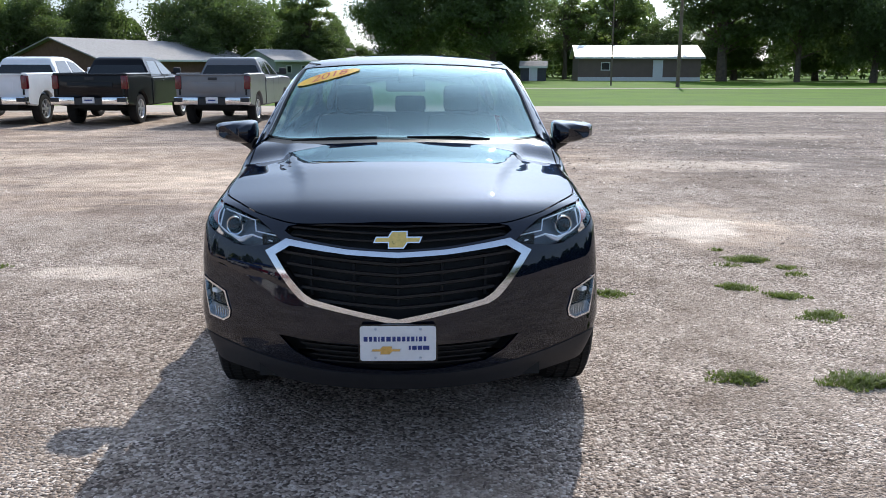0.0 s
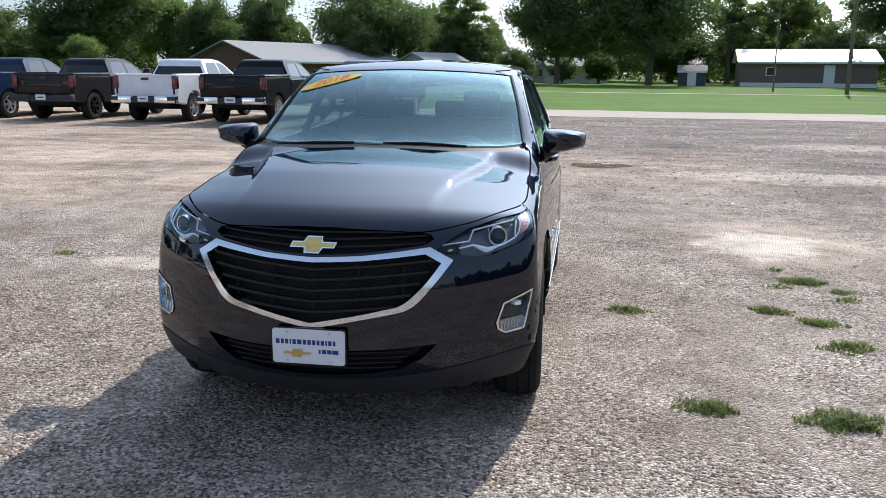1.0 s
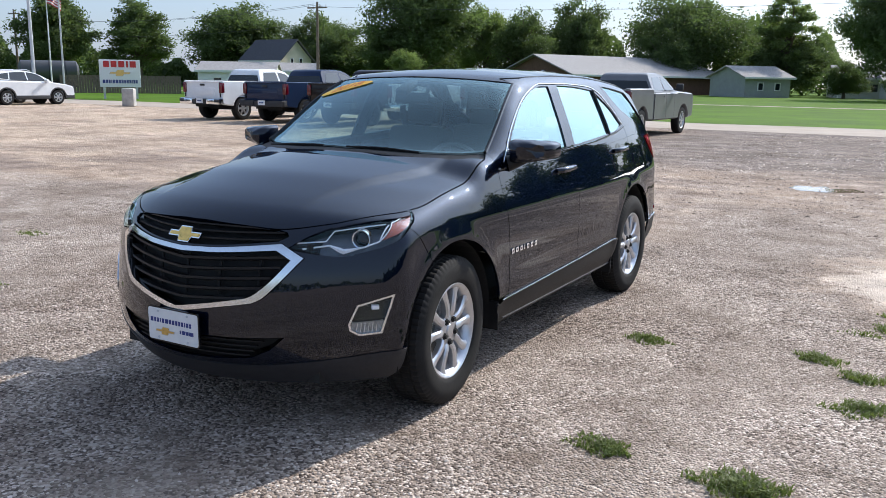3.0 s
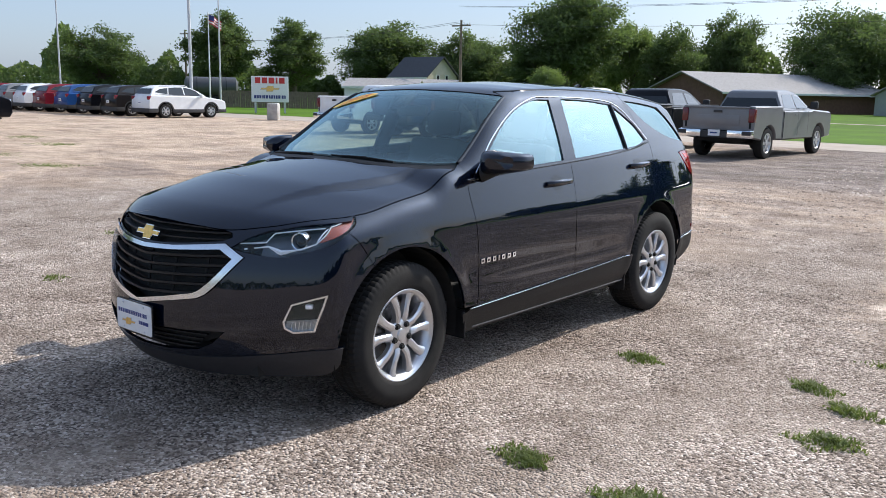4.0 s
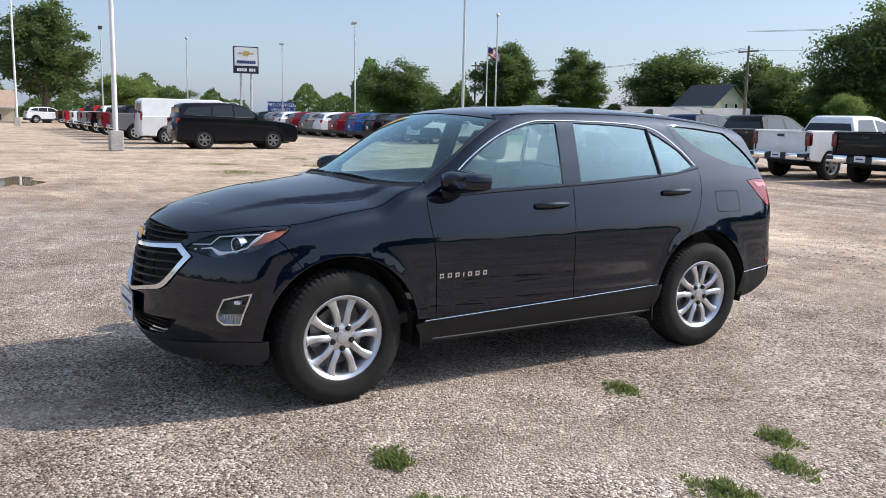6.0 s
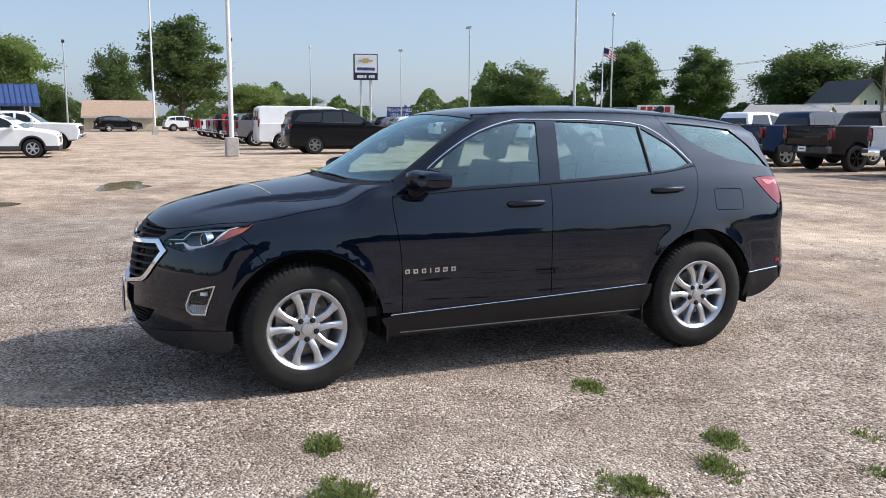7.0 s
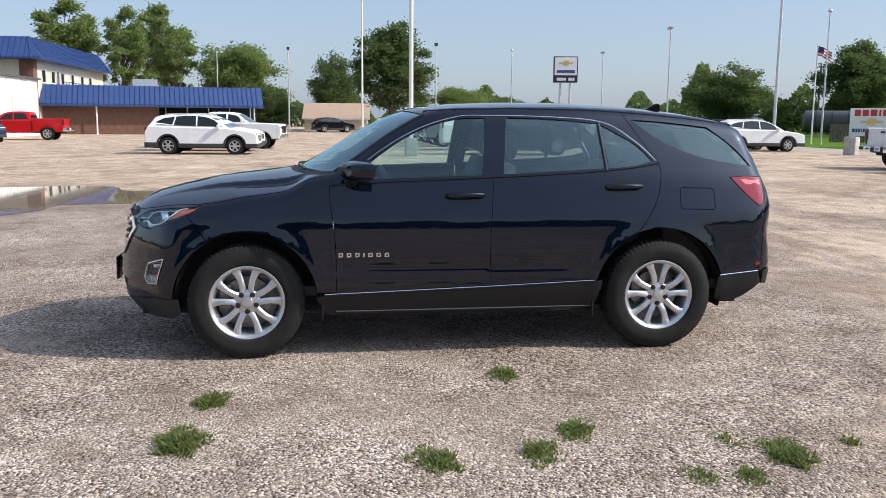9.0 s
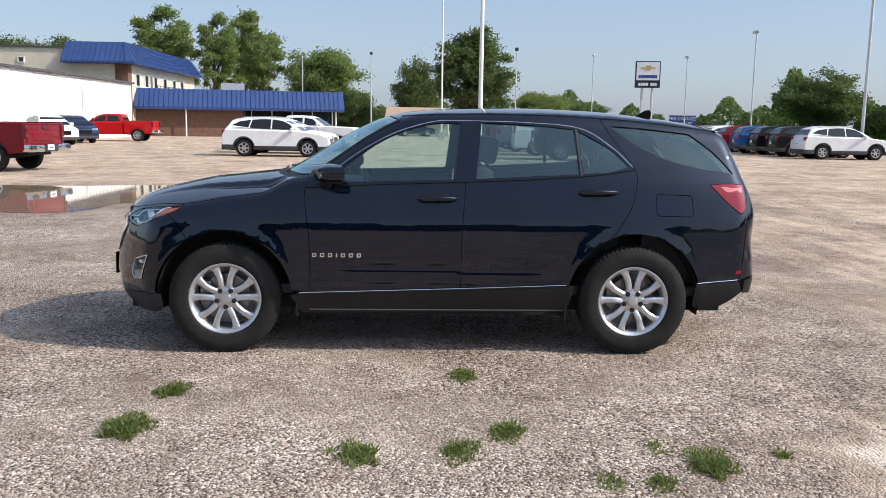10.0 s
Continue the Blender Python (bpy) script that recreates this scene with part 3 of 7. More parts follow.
sill = loop(edge("side", [(-0.93, 0.40), (-0.795, 0.425), (0.197, 0.45), (0.915, 0.475), (0.955, 0.48)], False), edge("side", [(0.955, 0.48), (0.93, 0.36), (0.905, 0.292)]),
            edge("side", [(0.905, 0.292), (-0.86, 0.278)], False), edge("side", [(-0.86, 0.278), (-0.93, 0.40)], False))
both("sill_cladding", "side", sill, M_CLAD, car, step=0.05, raise_=0.006)
for s in (False, True):
    strip("sill_bright_line", edge("side", [(-0.87, 0.418), (0.197, 0.455), (0.90, 0.482)], False), M_CHROME, car, 0.0032, 0.008, flip=s, label="thin bright line over the sill")
    strip("sill_bright_line", edge("side", [(-0.80, 0.300), (0.895, 0.305)], False), M_GALV0, car, 0.005, 0.006, flip=s)
    strip("bumper_bright_line", edge("side", [(1.79, 0.495), (2.08, 0.515)], False), M_CHROME, car, 0.004, 0.006, flip=s)

# rear end
tail_all = loop(mirrored(roof_back), roof_back[::-1][1:], tail_edge, mirrored(tail_edge)[::-1])
rw = edge("tail", [(-0.55, 1.40), (-0.3, 1.445), (0, 1.455), (0.3, 1.445), (0.55, 1.40)])
rw2 = edge("tail", [(0.55, 1.40), (0.58, 1.25), (0.50, 1.19), (0, 1.17), (-0.50, 1.19), (-0.58, 1.25), (-0.55, 1.40)])
rear_hole = loop(rw, rw2)
panel("tailgate", "tail", tail_all, M_PAINT, car, holes=[rear_hole], step=0.06)
q = panel("rear_window", "tail", rear_hole, M_QUARTER, car, step=0.08, gap=-0.004, raise_=-0.008, lip=0)
q.visible_shadow = False
bump_side = edge("side", [(1.78, 0.487), (2.09, 0.505)], False)
bump_low = edge("side", [(2.12, 0.43), (1.98, 0.335), (1.85, 0.305), (1.775, 0.34), (1.78, 0.487)])
both("rear_bumper_corner", "side", loop(bump_side, bump_low), M_CLAD, car, step=0.05, raise_=0.006)
rb_t = edge("tail", [(-0.75, 0.505), (0, 0.55), (0.75, 0.505)])
rb_b = edge("tail", [(0.75, 0.42), (0, 0.33), (-0.75, 0.42)])
panel("rear_bumper", "tail", loop(rb_t, rb_b), M_CLAD, car, step=0.06, raise_=0.004)
bm = bmesh.new()
sp = [lift("top", [(x, 1.90 - 0.05 * x * x)])[0] for x in np.linspace(-0.55, 0.55, 13)]
rows = []
for k, (dy, dz) in enumerate([(0, 0.004), (0.045, -0.006), (0.085, -0.016), (0.088, -0.026), (0.03, -0.034)]):
    rows.append([bm.verts.new((p[0], p[1] + dy, p[2] + dz)) for p in sp])
for a, b in zip(rows, rows[1:]):
    for i in range(len(a) - 1):
        bm.faces.new((a[i], a[i + 1], b[i + 1], b[i]))
part("roof_spoiler", bm, M_PAINT, car, smooth=True)
bm = bmesh.new()
fin = [(1.50, 0.0), (1.66, 0.0), (1.665, 0.065), (1.63, 0.07)]
z_f = float(lift("top", [(0.0, 1.6)])[0, 2]) - 0.012
add_prism(bm, [(y, z) for y, z in fin], -0.02, 0.02, Matrix(((0, 0, 1, 0), (1, 0, 0, 0), (0, 1, 0, z_f), (0, 0, 0, 1))))
bmesh.ops.bevel(bm, geom=bm.edges[:], offset=0.008, segments=2, affect="EDGES")
part("roof_aerial", bm, M_GLOSSBLACK, car, smooth=True)

# nose: bumper skin with lamps, grilles and air intake
lamp_top = hood_front[np.argmin(abs(hood_front[:, 0] - 0.60)):]
lamp_dn = lamp_top - np.array([0, 0, 0.018])
lamp = loop(edge("front", [(0.485, 0.850), (0.545, 0.895), (0.60, 0.925)]), lift("nose", flat("nose", lamp_dn)), lamp_back, edge("side", [(-1.72, 0.925), (-1.82, 0.875), (-1.95, 0.83)]),
            edge("front", [(0.725, 0.824), (0.66, 0.822), (0.56, 0.836), (0.485, 0.850)]))
up_low = edge("front", [(0, 0.846), (0.2, 0.855), (0.44, 0.880)])
up_top = edge("front", [(0.44, 0.880), (0.475, 0.905), (0.40, 0.925), (0.2, 0.945), (0, 0.950)])
upper = loop(up_low, up_top, mirrored(up_top)[::-1], mirrored(up_low)[::-1])
g_half = [(0, 0.834), (0.2, 0.842), (0.462, 0.868)], [(0.462, 0.868), (0.556, 0.812)], [(0.556, 0.812), (0.49, 0.725), (0.42, 0.645), (0.37, 0.615)], [(0.37, 0.615), (0.2, 0.585), (0, 0.548)]
g_in = [(0, 0.812), (0.2, 0.820), (0.445, 0.840)], [(0.445, 0.840), (0.507, 0.802)], [(0.507, 0.802), (0.45, 0.725), (0.385, 0.660), (0.345, 0.637)], [(0.345, 0.637), (0.2, 0.608), (0, 0.572)]
def ring_of(sets):
    h = np.vstack([edge("front", s, len(s) > 3) for s in sets])
    return loop(h, mirrored(h)[::-1])
grille_out, grille_in = ring_of(g_half), ring_of(g_in)
in_half = [(0, 0.455), (0.3, 0.458), (0.50, 0.468)], [(0.50, 0.468), (0.44, 0.41), (0.36, 0.37)], [(0.36, 0.37), (0.2, 0.352), (0, 0.345)]
intake = ring_of(in_half)
fog = loop(edge("front", [(0.738, 0.500), (0.732, 0.530), (0.758, 0.612)], False), edge("front", [(0.758, 0.612), (0.875, 0.655)], False),
           edge("front", [(0.875, 0.655), (0.868, 0.60), (0.846, 0.487)], False), edge("front", [(0.846, 0.487), (0.77, 0.478), (0.738, 0.500)], False))
fog_i = lift("nose", inset(flat("nose", fog), 0.008))
low_line = edge("side", [(-1.775, 0.395), (-1.9, 0.40)], False)
low_front = edge("nose", [(flat("nose", low_line[-1:])[0, 0], 0.40), (0.35, 0.335), (0, 0.325)])
bump_half = np.vstack([hood_front, lamp_back, wing_seam, arc(AXLE_F, r_s, a_s, math.degrees(math.asin((0.395 - HUB) / r_s))), low_line, low_front])
bumper = loop(bump_half, mirrored(bump_half)[::-1])
panel("front_bumper", "nose", bumper, M_PAINT, car, holes=[lamp, mirrored(lamp), upper, grille_out, intake, fog, mirrored(fog)], step=0.035)
val_half = np.vstack([low_front[::-1], low_line[::-1], edge("side", [(-1.775, 0.395), (-1.77, 0.30), (-1.83, 0.26)]), edge("nose", [(flat("nose", lift("side", [(-1.83, 0.26)]))[0, 0], 0.26), (0.4, 0.235), (0, 0.232)])])
panel("bumper_valance", "nose", loop(val_half, mirrored(val_half)[::-1]), M_VALANCE, car, step=0.05, raise_=0.003)

grille = panel("grille_surround", "nose", grille_out, M_CHROME, car, holes=[grille_in], step=0.02, gap=0.001, raise_=0.010, lip=0.03, label="chrome grille surround")
panel("grille_backing", "nose", grille_out, M_DARK, grille, step=0.06, raise_=-0.075, lip=0.0)
panel("upper_grille_backing", "nose", upper, M_DARK, grille, step=0.06, gap=-0.01, raise_=-0.05, lip=0.0)
def slat(name, pts, parent, mat, depth=0.03, high=0.016, back=0.012):
    """A curved grille bar."""
    p = lift("front", pts)
    n = slope(p)
    n[:, 2] = 0
    n /= np.linalg.norm(n, axis=1)[:, None]
    bm = bmesh.new()
    rows = []
    for dn, dz in ((-back, high * 0.35), (-back, -high * 0.35), (-back - depth, -high), (-back - depth, high * 0.1)):
        rows.append([bm.verts.new(q + m * dn + np.array([0, 0, dz])) for q, m in zip(p, n)])
    for i in range(4):
        a, b = rows[i], rows[(i + 1) % 4]
        for j in range(len(a) - 1):
            bm.faces.new((a[j], a[j + 1], b[j + 1], b[j]))
    return part(name, bm, mat, parent)
for k in range(5):
    zc = 0.612 + 0.043 * k
    wide = np.interp(zc + 0.02, [0.57, 0.64, 0.66, 0.80, 0.82], [0.10, 0.36, 0.39, 0.50, 0.49])
    xs = np.linspace(-wide, wide, 23)
    slat("slat", np.stack([xs, zc + 0.030 * np.abs(xs) / 0.5], 1), grille, M_CLAD)
for xr in (-0.36, -0.18, 0.0, 0.18, 0.36):
    zs = np.linspace(0.62 + 0.06 * abs(xr), 0.80, 6)
    p = lift("front", np.stack([np.full(6, xr), zs], 1))
    bm = bmesh.new()
    add_tube(bm, p + np.array([0, 0.05, 0]), 0.007, 6)
    part("rib", bm, M_DARK, grille)
for zc in (0.872, 0.900, 0.926):
    wide = 0.45 if zc < 0.91 else 0.38
    xs = np.linspace(-wide, wide, 23)
    slat("upper_slat", np.stack([xs, zc + 0.012 * np.abs(xs) / 0.5 - 0.02 * (np.abs(xs) / 0.5) ** 2 * (zc > 0.92)], 1), grille, M_CLAD, high=0.010)
air = panel("intake_backing", "nose", intake, M_DARK, car, step=0.06, raise_=-0.06, lip=0.0)
for zc in (0.375, 0.398, 0.421, 0.444):
    wide = np.interp(zc, [0.36, 0.45], [0.33, 0.42])
    xs = np.linspace(-wide, wide, 15)
    slat("intake_bar", np.stack([xs, np.full(15, zc)], 1), air, M_CLAD, depth=0.02, high=0.007)

# badge on the upper bar, a plain gold cross-shape
def badge(parent, at, size, mat, rim):
    w, h = size
    o = [(-0.5, -0.18), (-0.2, -0.18), (-0.2, -0.5), (0.12, -0.5), (0.2, -0.18), (0.44, -0.18), (0.5, 0.18), (0.2, 0.18), (0.2, 0.5), (-0.12, 0.5), (-0.2, 0.18), (-0.44, 0.18)]
    bm = bmesh.new()
    add_prism(bm, [(x * w, y * h) for x, y in o], -0.004, 0.006, at)
    base = part("badge", bm, rim, parent, "gold badge with bright rim")
    bm = bmesh.new()
    add_prism(bm, [tuple(q) for q in inset([(x * w, y * h) for x, y in o], min(size) * 0.07)], 0.006, 0.009, at)
    part("badge_face", bm, mat, base)
badge(car, pose(0, float(lift("front", [(0, 0.883)])[0, 1]) - 0.006, 0.883, 76), (0.20, 0.072), M_GOLD, M_CHROME)

# dealer plate, its lettering as plain bars
py = float(lift("front", [(0, 0.47)])[0, 1]) - 0.018
plate = None
bm = bmesh.new()
def rounded(w, h, r, n=5):
    o = []
    for cx, cy, a in ((w / 2 - r, h / 2 - r, 0), (-w / 2 + r, h / 2 - r, 90), (-w / 2 + r, -h / 2 + r, 180), (w / 2 - r, -h / 2 + r, 270)):
        o += [(cx + r * math.cos(radians(a + 90 * k / n)), cy + r * math.sin(radians(a + 90 * k / n))) for k in range(n + 1)]
    return o
PM = pose(0, py, 0.478, 90)
add_prism(bm, rounded(0.318, 0.158, 0.014), -0.004, 0.004, PM)
plate = part("front_plate", bm, M_GLOSSBLACK, car, "black plate frame with a white dealer plate")
bm = bmesh.new()
add_prism(bm, rounded(0.306, 0.146, 0.012), 0.004, 0.0065, PM)
part("plate_face", bm, M_WHITE, plate)
x0 = -0.138
for wl in (0.016, 0.012, 0.012, 0.006, 0.014, 0.018, 0.013, 0.014, 0.013, 0.011, 0.013, 0.006, 0.013, 0.010):
    bm = bmesh.new()
    add_box(bm, (x0 + wl / 2, 0.019, 0.0072), (wl, 0.020, 0.0012), PM)
    part("print_bar", bm, M_NAVY, plate)
    x0 += wl + 0.0062
for x, wl in ((0.047, 0.008), (0.066, 0.018), (0.088, 0.018), (0.113, 0.026)):
    bm = bmesh.new()
    add_box(bm, (x, -0.018, 0.0072), (wl, 0.017, 0.0012), PM)
    part("print_bar", bm, M_NAVY, plate)
badge(plate, PM @ pose(-0.048, -0.028, 0.0065) @ Matrix.Diagonal((1, 1, 0.25, 1)), (0.125, 0.038), M_GOLD, M_ALLOY)
for sx in (-0.09, 0.09):
    for sz in (-0.06, 0.06):
        bm = bmesh.new()
        add_lathe(bm, [(0.0065, 0.0), (0.010, 0.004), (0.0065, 0.006)], 10, "z")
        bm.transform(PM @ pose(sx, sz, 0))
        part("screw", bm, M_ALLOY, plate)

# head lamps and fog lamps
for s in (False, True):
    g = (lambda p: mirrored(p)) if s else (lambda p: p)
    hl = panel("head_lamp", "nose", lamp, M_LAMPDARK, car, step=0.03, gap=-0.002, raise_=-0.055, lip=0.0, flip=s, label="head lamp with clear lens and amber corner")
    lens = panel("lens", "nose", lamp, M_LENS, hl, step=0.04, gap=0.003, raise_=-0.001, lip=0.0, flip=s)
    lens.visible_shadow = False
    # bright trims: two chevrons, the lower one swelling to a wedge at its bend
    for view, pts, r, swell in (("front", [(0.508, 0.877), (0.618, 0.886), (0.628, 0.928), (0.735, 0.946), (0.785, 0.953)], 0.0032, 0.0), ("front", [(0.54, 0.852), (0.635, 0.868), (0.69, 0.841), (0.76, 0.860), (0.803, 0.884), (0.797, 0.95)], 0.0038, 0.009)):
        q = edge(view, pts, False, 0.015)
        bm = bmesh.new()
        bend = np.exp(-((q[:, 0] - 0.685) / 0.035) ** 2)
        add_tube(bm, g(q - slope(q) * 0.014), [r + swell * b for b in bend], 6)
        part("lamp_trim", bm, M_GUIDE, hl, smooth=True)
    c0 = lift("front", [(0.735, 0.903)])
    c = (c0 - slope(c0) * 0.030)[0]
    bm = bmesh.new()
    add_lathe(bm, [(-0.008, 0.036), (-0.01, 0.041), (0.01, 0.044), (0.03, 0.044)], 28, "y")
    bm.transform(Matrix.Translation(g(c)) @ pose(0, 0, 0, 0, 0, -20 if s else 20))
    part("projector_ring", bm, M_LAMPSILVER, hl, smooth=True)
    bm = bmesh.new()
    bmesh.ops.create_uvsphere(bm, u_segments=20, v_segments=12, radius=0.036)
    bm.transform(Matrix.Translation(g(c + np.array([0.0, 0.018, 0.0]))))
    part("projector", bm, M_GLOSSBLACK, hl, smooth=True)
    amber = loop(edge("side", [(-1.632, 0.984), (-1.70, 0.942), (-1.79, 0.908), (-1.855, 0.886)], False), edge("side", [(-1.855, 0.886), (-1.768, 0.952), (-1.632, 0.984)], False))
    panel("corner_reflector", "side", amber, M_AMBER, hl, step=0.03, gap=0.0, raise_=-0.010, lip=0.004, flip=s)
    rim_line = edge("side", [(-1.64, 0.984), (-1.768, 0.954), (-1.858, 0.886)], False, 0.015)
    bm = bmesh.new()
    add_tube(bm, g(rim_line - slope(rim_line) * 0.007), 0.003, 5)
    part("lamp_trim", bm, M_GUIDE, hl, smooth=True)
    bz = panel("fog_lamp", "nose", fog, M_CHROME, car, holes=[fog_i], step=0.02, gap=0.0, raise_=0.005, lip=0.03, flip=s, label="fog lamp in a bright bezel")
    panel("fog_backing", "nose", fog, M_GLOSSBLACK, bz, step=0.03, gap=0.002, raise_=-0.03, lip=0.0, flip=s)
    q = lift("front", [(0.815, 0.600)])[0]
    bm = bmesh.new()
    add_box(bm, (0, 0, 0), (0.034, 0.03, 0.019), bevel=0.005)
    bm.transform(Matrix.Translation(g(q + np.array([-0.004, 0.015, 0.0]))) @ pose(0, 0, 0, 0, 0, -40 if s else 40))
    part("running_light", bm, M_GUIDE, bz)
    bowl = loop(edge("front", [(0.742, 0.503), (0.742, 0.532)], False), edge("front", [(0.742, 0.532), (0.85, 0.541)], False), edge("front", [(0.85, 0.541), (0.842, 0.494)], False), edge("front", [(0.842, 0.494), (0.77, 0.485), (0.742, 0.503)], False))
    fr = panel("fog_reflector", "nose", bowl, M_FOGBOWL, bz, step=0.03, gap=0.0, raise_=-0.016, lip=0.01, flip=s, label="clear ribbed fog lamp")
    for k in range(6):
        rib = lift("front", [(0.762 + 0.013 * k, 0.493), (0.765 + 0.013 * k, 0.53)])
        bm = bmesh.new()
        add_tube(bm, g(rib - slope(rib) * 0.014), 0.0022, 5)
        part("rib", bm, M_LAMPSILVER, fr)
    pane = panel("lens", "nose", fog_i, M_LENS, bz, step=0.03, gap=0.0, raise_=-0.004, lip=0.0, flip=s)
    pane.visible_shadow = False

# wheels, liners, underside
def wheel(parent, y, side, steer=0.0, x=0.79):
    base = pose(side * x, y, HUB, 0, 0, steer) @ (Matrix() if side > 0 else pose(0, 0, 0, 0, 0, 180)) @ Matrix.Diagonal((1, 1.03, 1.03, 1))
    bm = bmesh.new()
    add_lathe(bm, [(-0.10, 0.222), (-0.085, 0.205), (0.05, 0.195), (0.078, 0.212), (0.090, 0.226), (0.098, 0.232), (0.100, 0.226), (0.094, 0.214), (0.082, 0.204), (0.05, 0.190), (-0.085, 0.198), (-0.10, 0.215)], 64, "x", closed=True)
    bm.transform(base)
    w = part("wheel", bm, M_ALLOY, parent, "silver split-spoke alloy wheel", smooth=True)
    # tyre: three rain grooves round it, cross cuts in the ribs and shoulder notches
    bm = bmesh.new()
    tread = [(-0.098, 0.342), (-0.090, 0.353), (-0.062, 0.358), (-0.060, 0.351), (-0.051, 0.351), (-0.049, 0.358), (-0.008, 0.3585), (-0.006, 0.351), (0.006, 0.351),
             (0.008, 0.3585), (0.049, 0.358), (0.051, 0.351), (0.060, 0.351), (0.062, 0.358), (0.090, 0.353), (0.098, 0.342)]
    prof = [(-0.092, 0.222), (-0.108, 0.24), (-0.1135, 0.285), (-0.108, 0.325)] + tread + [(0.106, 0.328), (0.109, 0.318), (0.1125, 0.312), (0.1135, 0.285), (0.110, 0.25), (0.106, 0.238), (0.092, 0.222)]
    rings = add_lathe(bm, prof, 288, "x")
    for r, ring in enumerate(rings[4:20]):
        for k, v in enumerate(ring):
            if (k + 2 * (r // 4)) % 4 < 1:
                v.co.y, v.co.z = v.co.y * 0.984, v.co.z * 0.984
    for v in bm.verts:      # the foot is pressed flat on the ground
        v.co.z = max(v.co.z, -0.3545)
    bm.transform(base)
    part("tyre", bm, M_TYRE, w, "black rubber tyre with worn tread", smooth=True)
    for k in range(10):
        pair, lr = divmod(k, 2)
        a0 = 2 * math.pi * pair / 5 + math.pi / 2
        bm = bmesh.new()
        rows = []
        for r, da, hw, xo in ((0.066, 0.34, 0.020, 0.078), (0.10, 0.265, 0.0185, 0.087), (0.14, 0.25, 0.0180, 0.086), (0.185, 0.285, 0.0215, 0.083), (0.208, 0.315, 0.030, 0.085)):
            a = a0 + (da if lr else -da)
            c, t = Vector((0, math.cos(a), math.sin(a))), Vector((0, -math.sin(a), math.cos(a)))
            rows.append([bm.verts.new(c * r + t * (hw * f) + Vector((xo + dx, 0, 0))) for f, dx in ((-1, -0.03), (-1, -0.004), (-0.5, 0.004), (0.5, 0.004), (1, -0.004), (1, -0.03))])
        for a, b in zip(rows, rows[1:]):
            for i in range(6):
                bm.faces.new((a[i], a[(i + 1) % 6], b[(i + 1) % 6], b[i]))
        bm.transform(base)
        part("spoke", bm, M_ALLOY, w, smooth=True)
    bm = bmesh.new()
    add_lathe(bm, [(0.04, 0.082), (0.074, 0.080), (0.079, 0.074), (0.080, 0.034), (0.086, 0.030), (0.088, 0.022), (0.088, 0.0)], 32, "x")
    bm.transform(base)
    part("hub_cap", bm, M_ALLOY, w, smooth=True)
    for k in range(5):
        a = 2 * math.pi * (k + 0.5) / 5 + math.pi / 2
        bm = bmesh.new()
        add_lathe(bm, [(0.07, 0.0165), (0.0845, 0.0165), (0.0845, 0.0115), (0.094, 0.0105), (0.094, 0.0)], 8, "x", (0, 0.0575 * math.cos(a), 0.0575 * math.sin(a)))
        bm.transform(base)
        part("wheel_nut", bm, M_DARK, w)
    bm = bmesh.new()
    add_lathe(bm, [(0.0, 0.05), (0.0, 0.15), (0.012, 0.15), (0.012, 0.05)], 40, "x", closed=True)
    add_lathe(bm, [(-0.06, 0.0), (-0.06, 0.19)], 40, "x")
    add_box(bm, (0.0, -0.13 , 0.03), (0.07, 0.07, 0.15), bevel=0.01)
    bm.transform(base)
    part("brake_disc", bm, M_DISC, w, smooth=True)
for y, st in ((AXLE_F, 3.0), (AXLE_R, 0.0)):
    for s in (1, -1):
        wheel(car, y, s, st if s > 0 else st)
        bm = bmesh.new()
        rows = []
        for k in range(25):
            a = radians(-12 + 204 * k / 24)
            r = r_s - 0.004 if y < 0 else arch_rr - 0.004
            rows.append([bm.verts.new((s * xx, y - rr * math.cos(a), HUB + rr * math.sin(a))) for xx, rr in ((0.62, 0.0), (0.60, r), (float(0.86), r))])
        for a, b in zip(rows, rows[1:]):
            for i in range(2):
                bm.faces.new((a[i], a[i + 1], b[i + 1], b[i]))
        part("arch_liner", bm, M_DARK, car)
bm = bmesh.new()
add_box(bm, (0, 0.0, 0.30), (1.22, 4.1, 0.10))
add_box(bm, (0, 0.03, 0.33), (1.66, 1.72, 0.14))
add_box(bm, (0, -1.45, 0.62), (1.15, 1.2, 0.5))
add_box(bm, (0, 1.75, 0.55), (1.15, 0.7, 0.35))
part("underbody", bm, M_DARK, car)
for s in (1, -1):
    bm = bmesh.new()
    add_box(bm, (s * 0.80, -0.885, 0.33), (0.2, 0.012, 0.16), bevel=0.004)
    part("mud_flap", bm, M_CLAD, car)
    bm = bmesh.new()
    add_box(bm, (s * 0.80, 0.90, 0.30), (0.2, 0.012, 0.14), bevel=0.004)
    part("mud_flap", bm, M_CLAD, car)

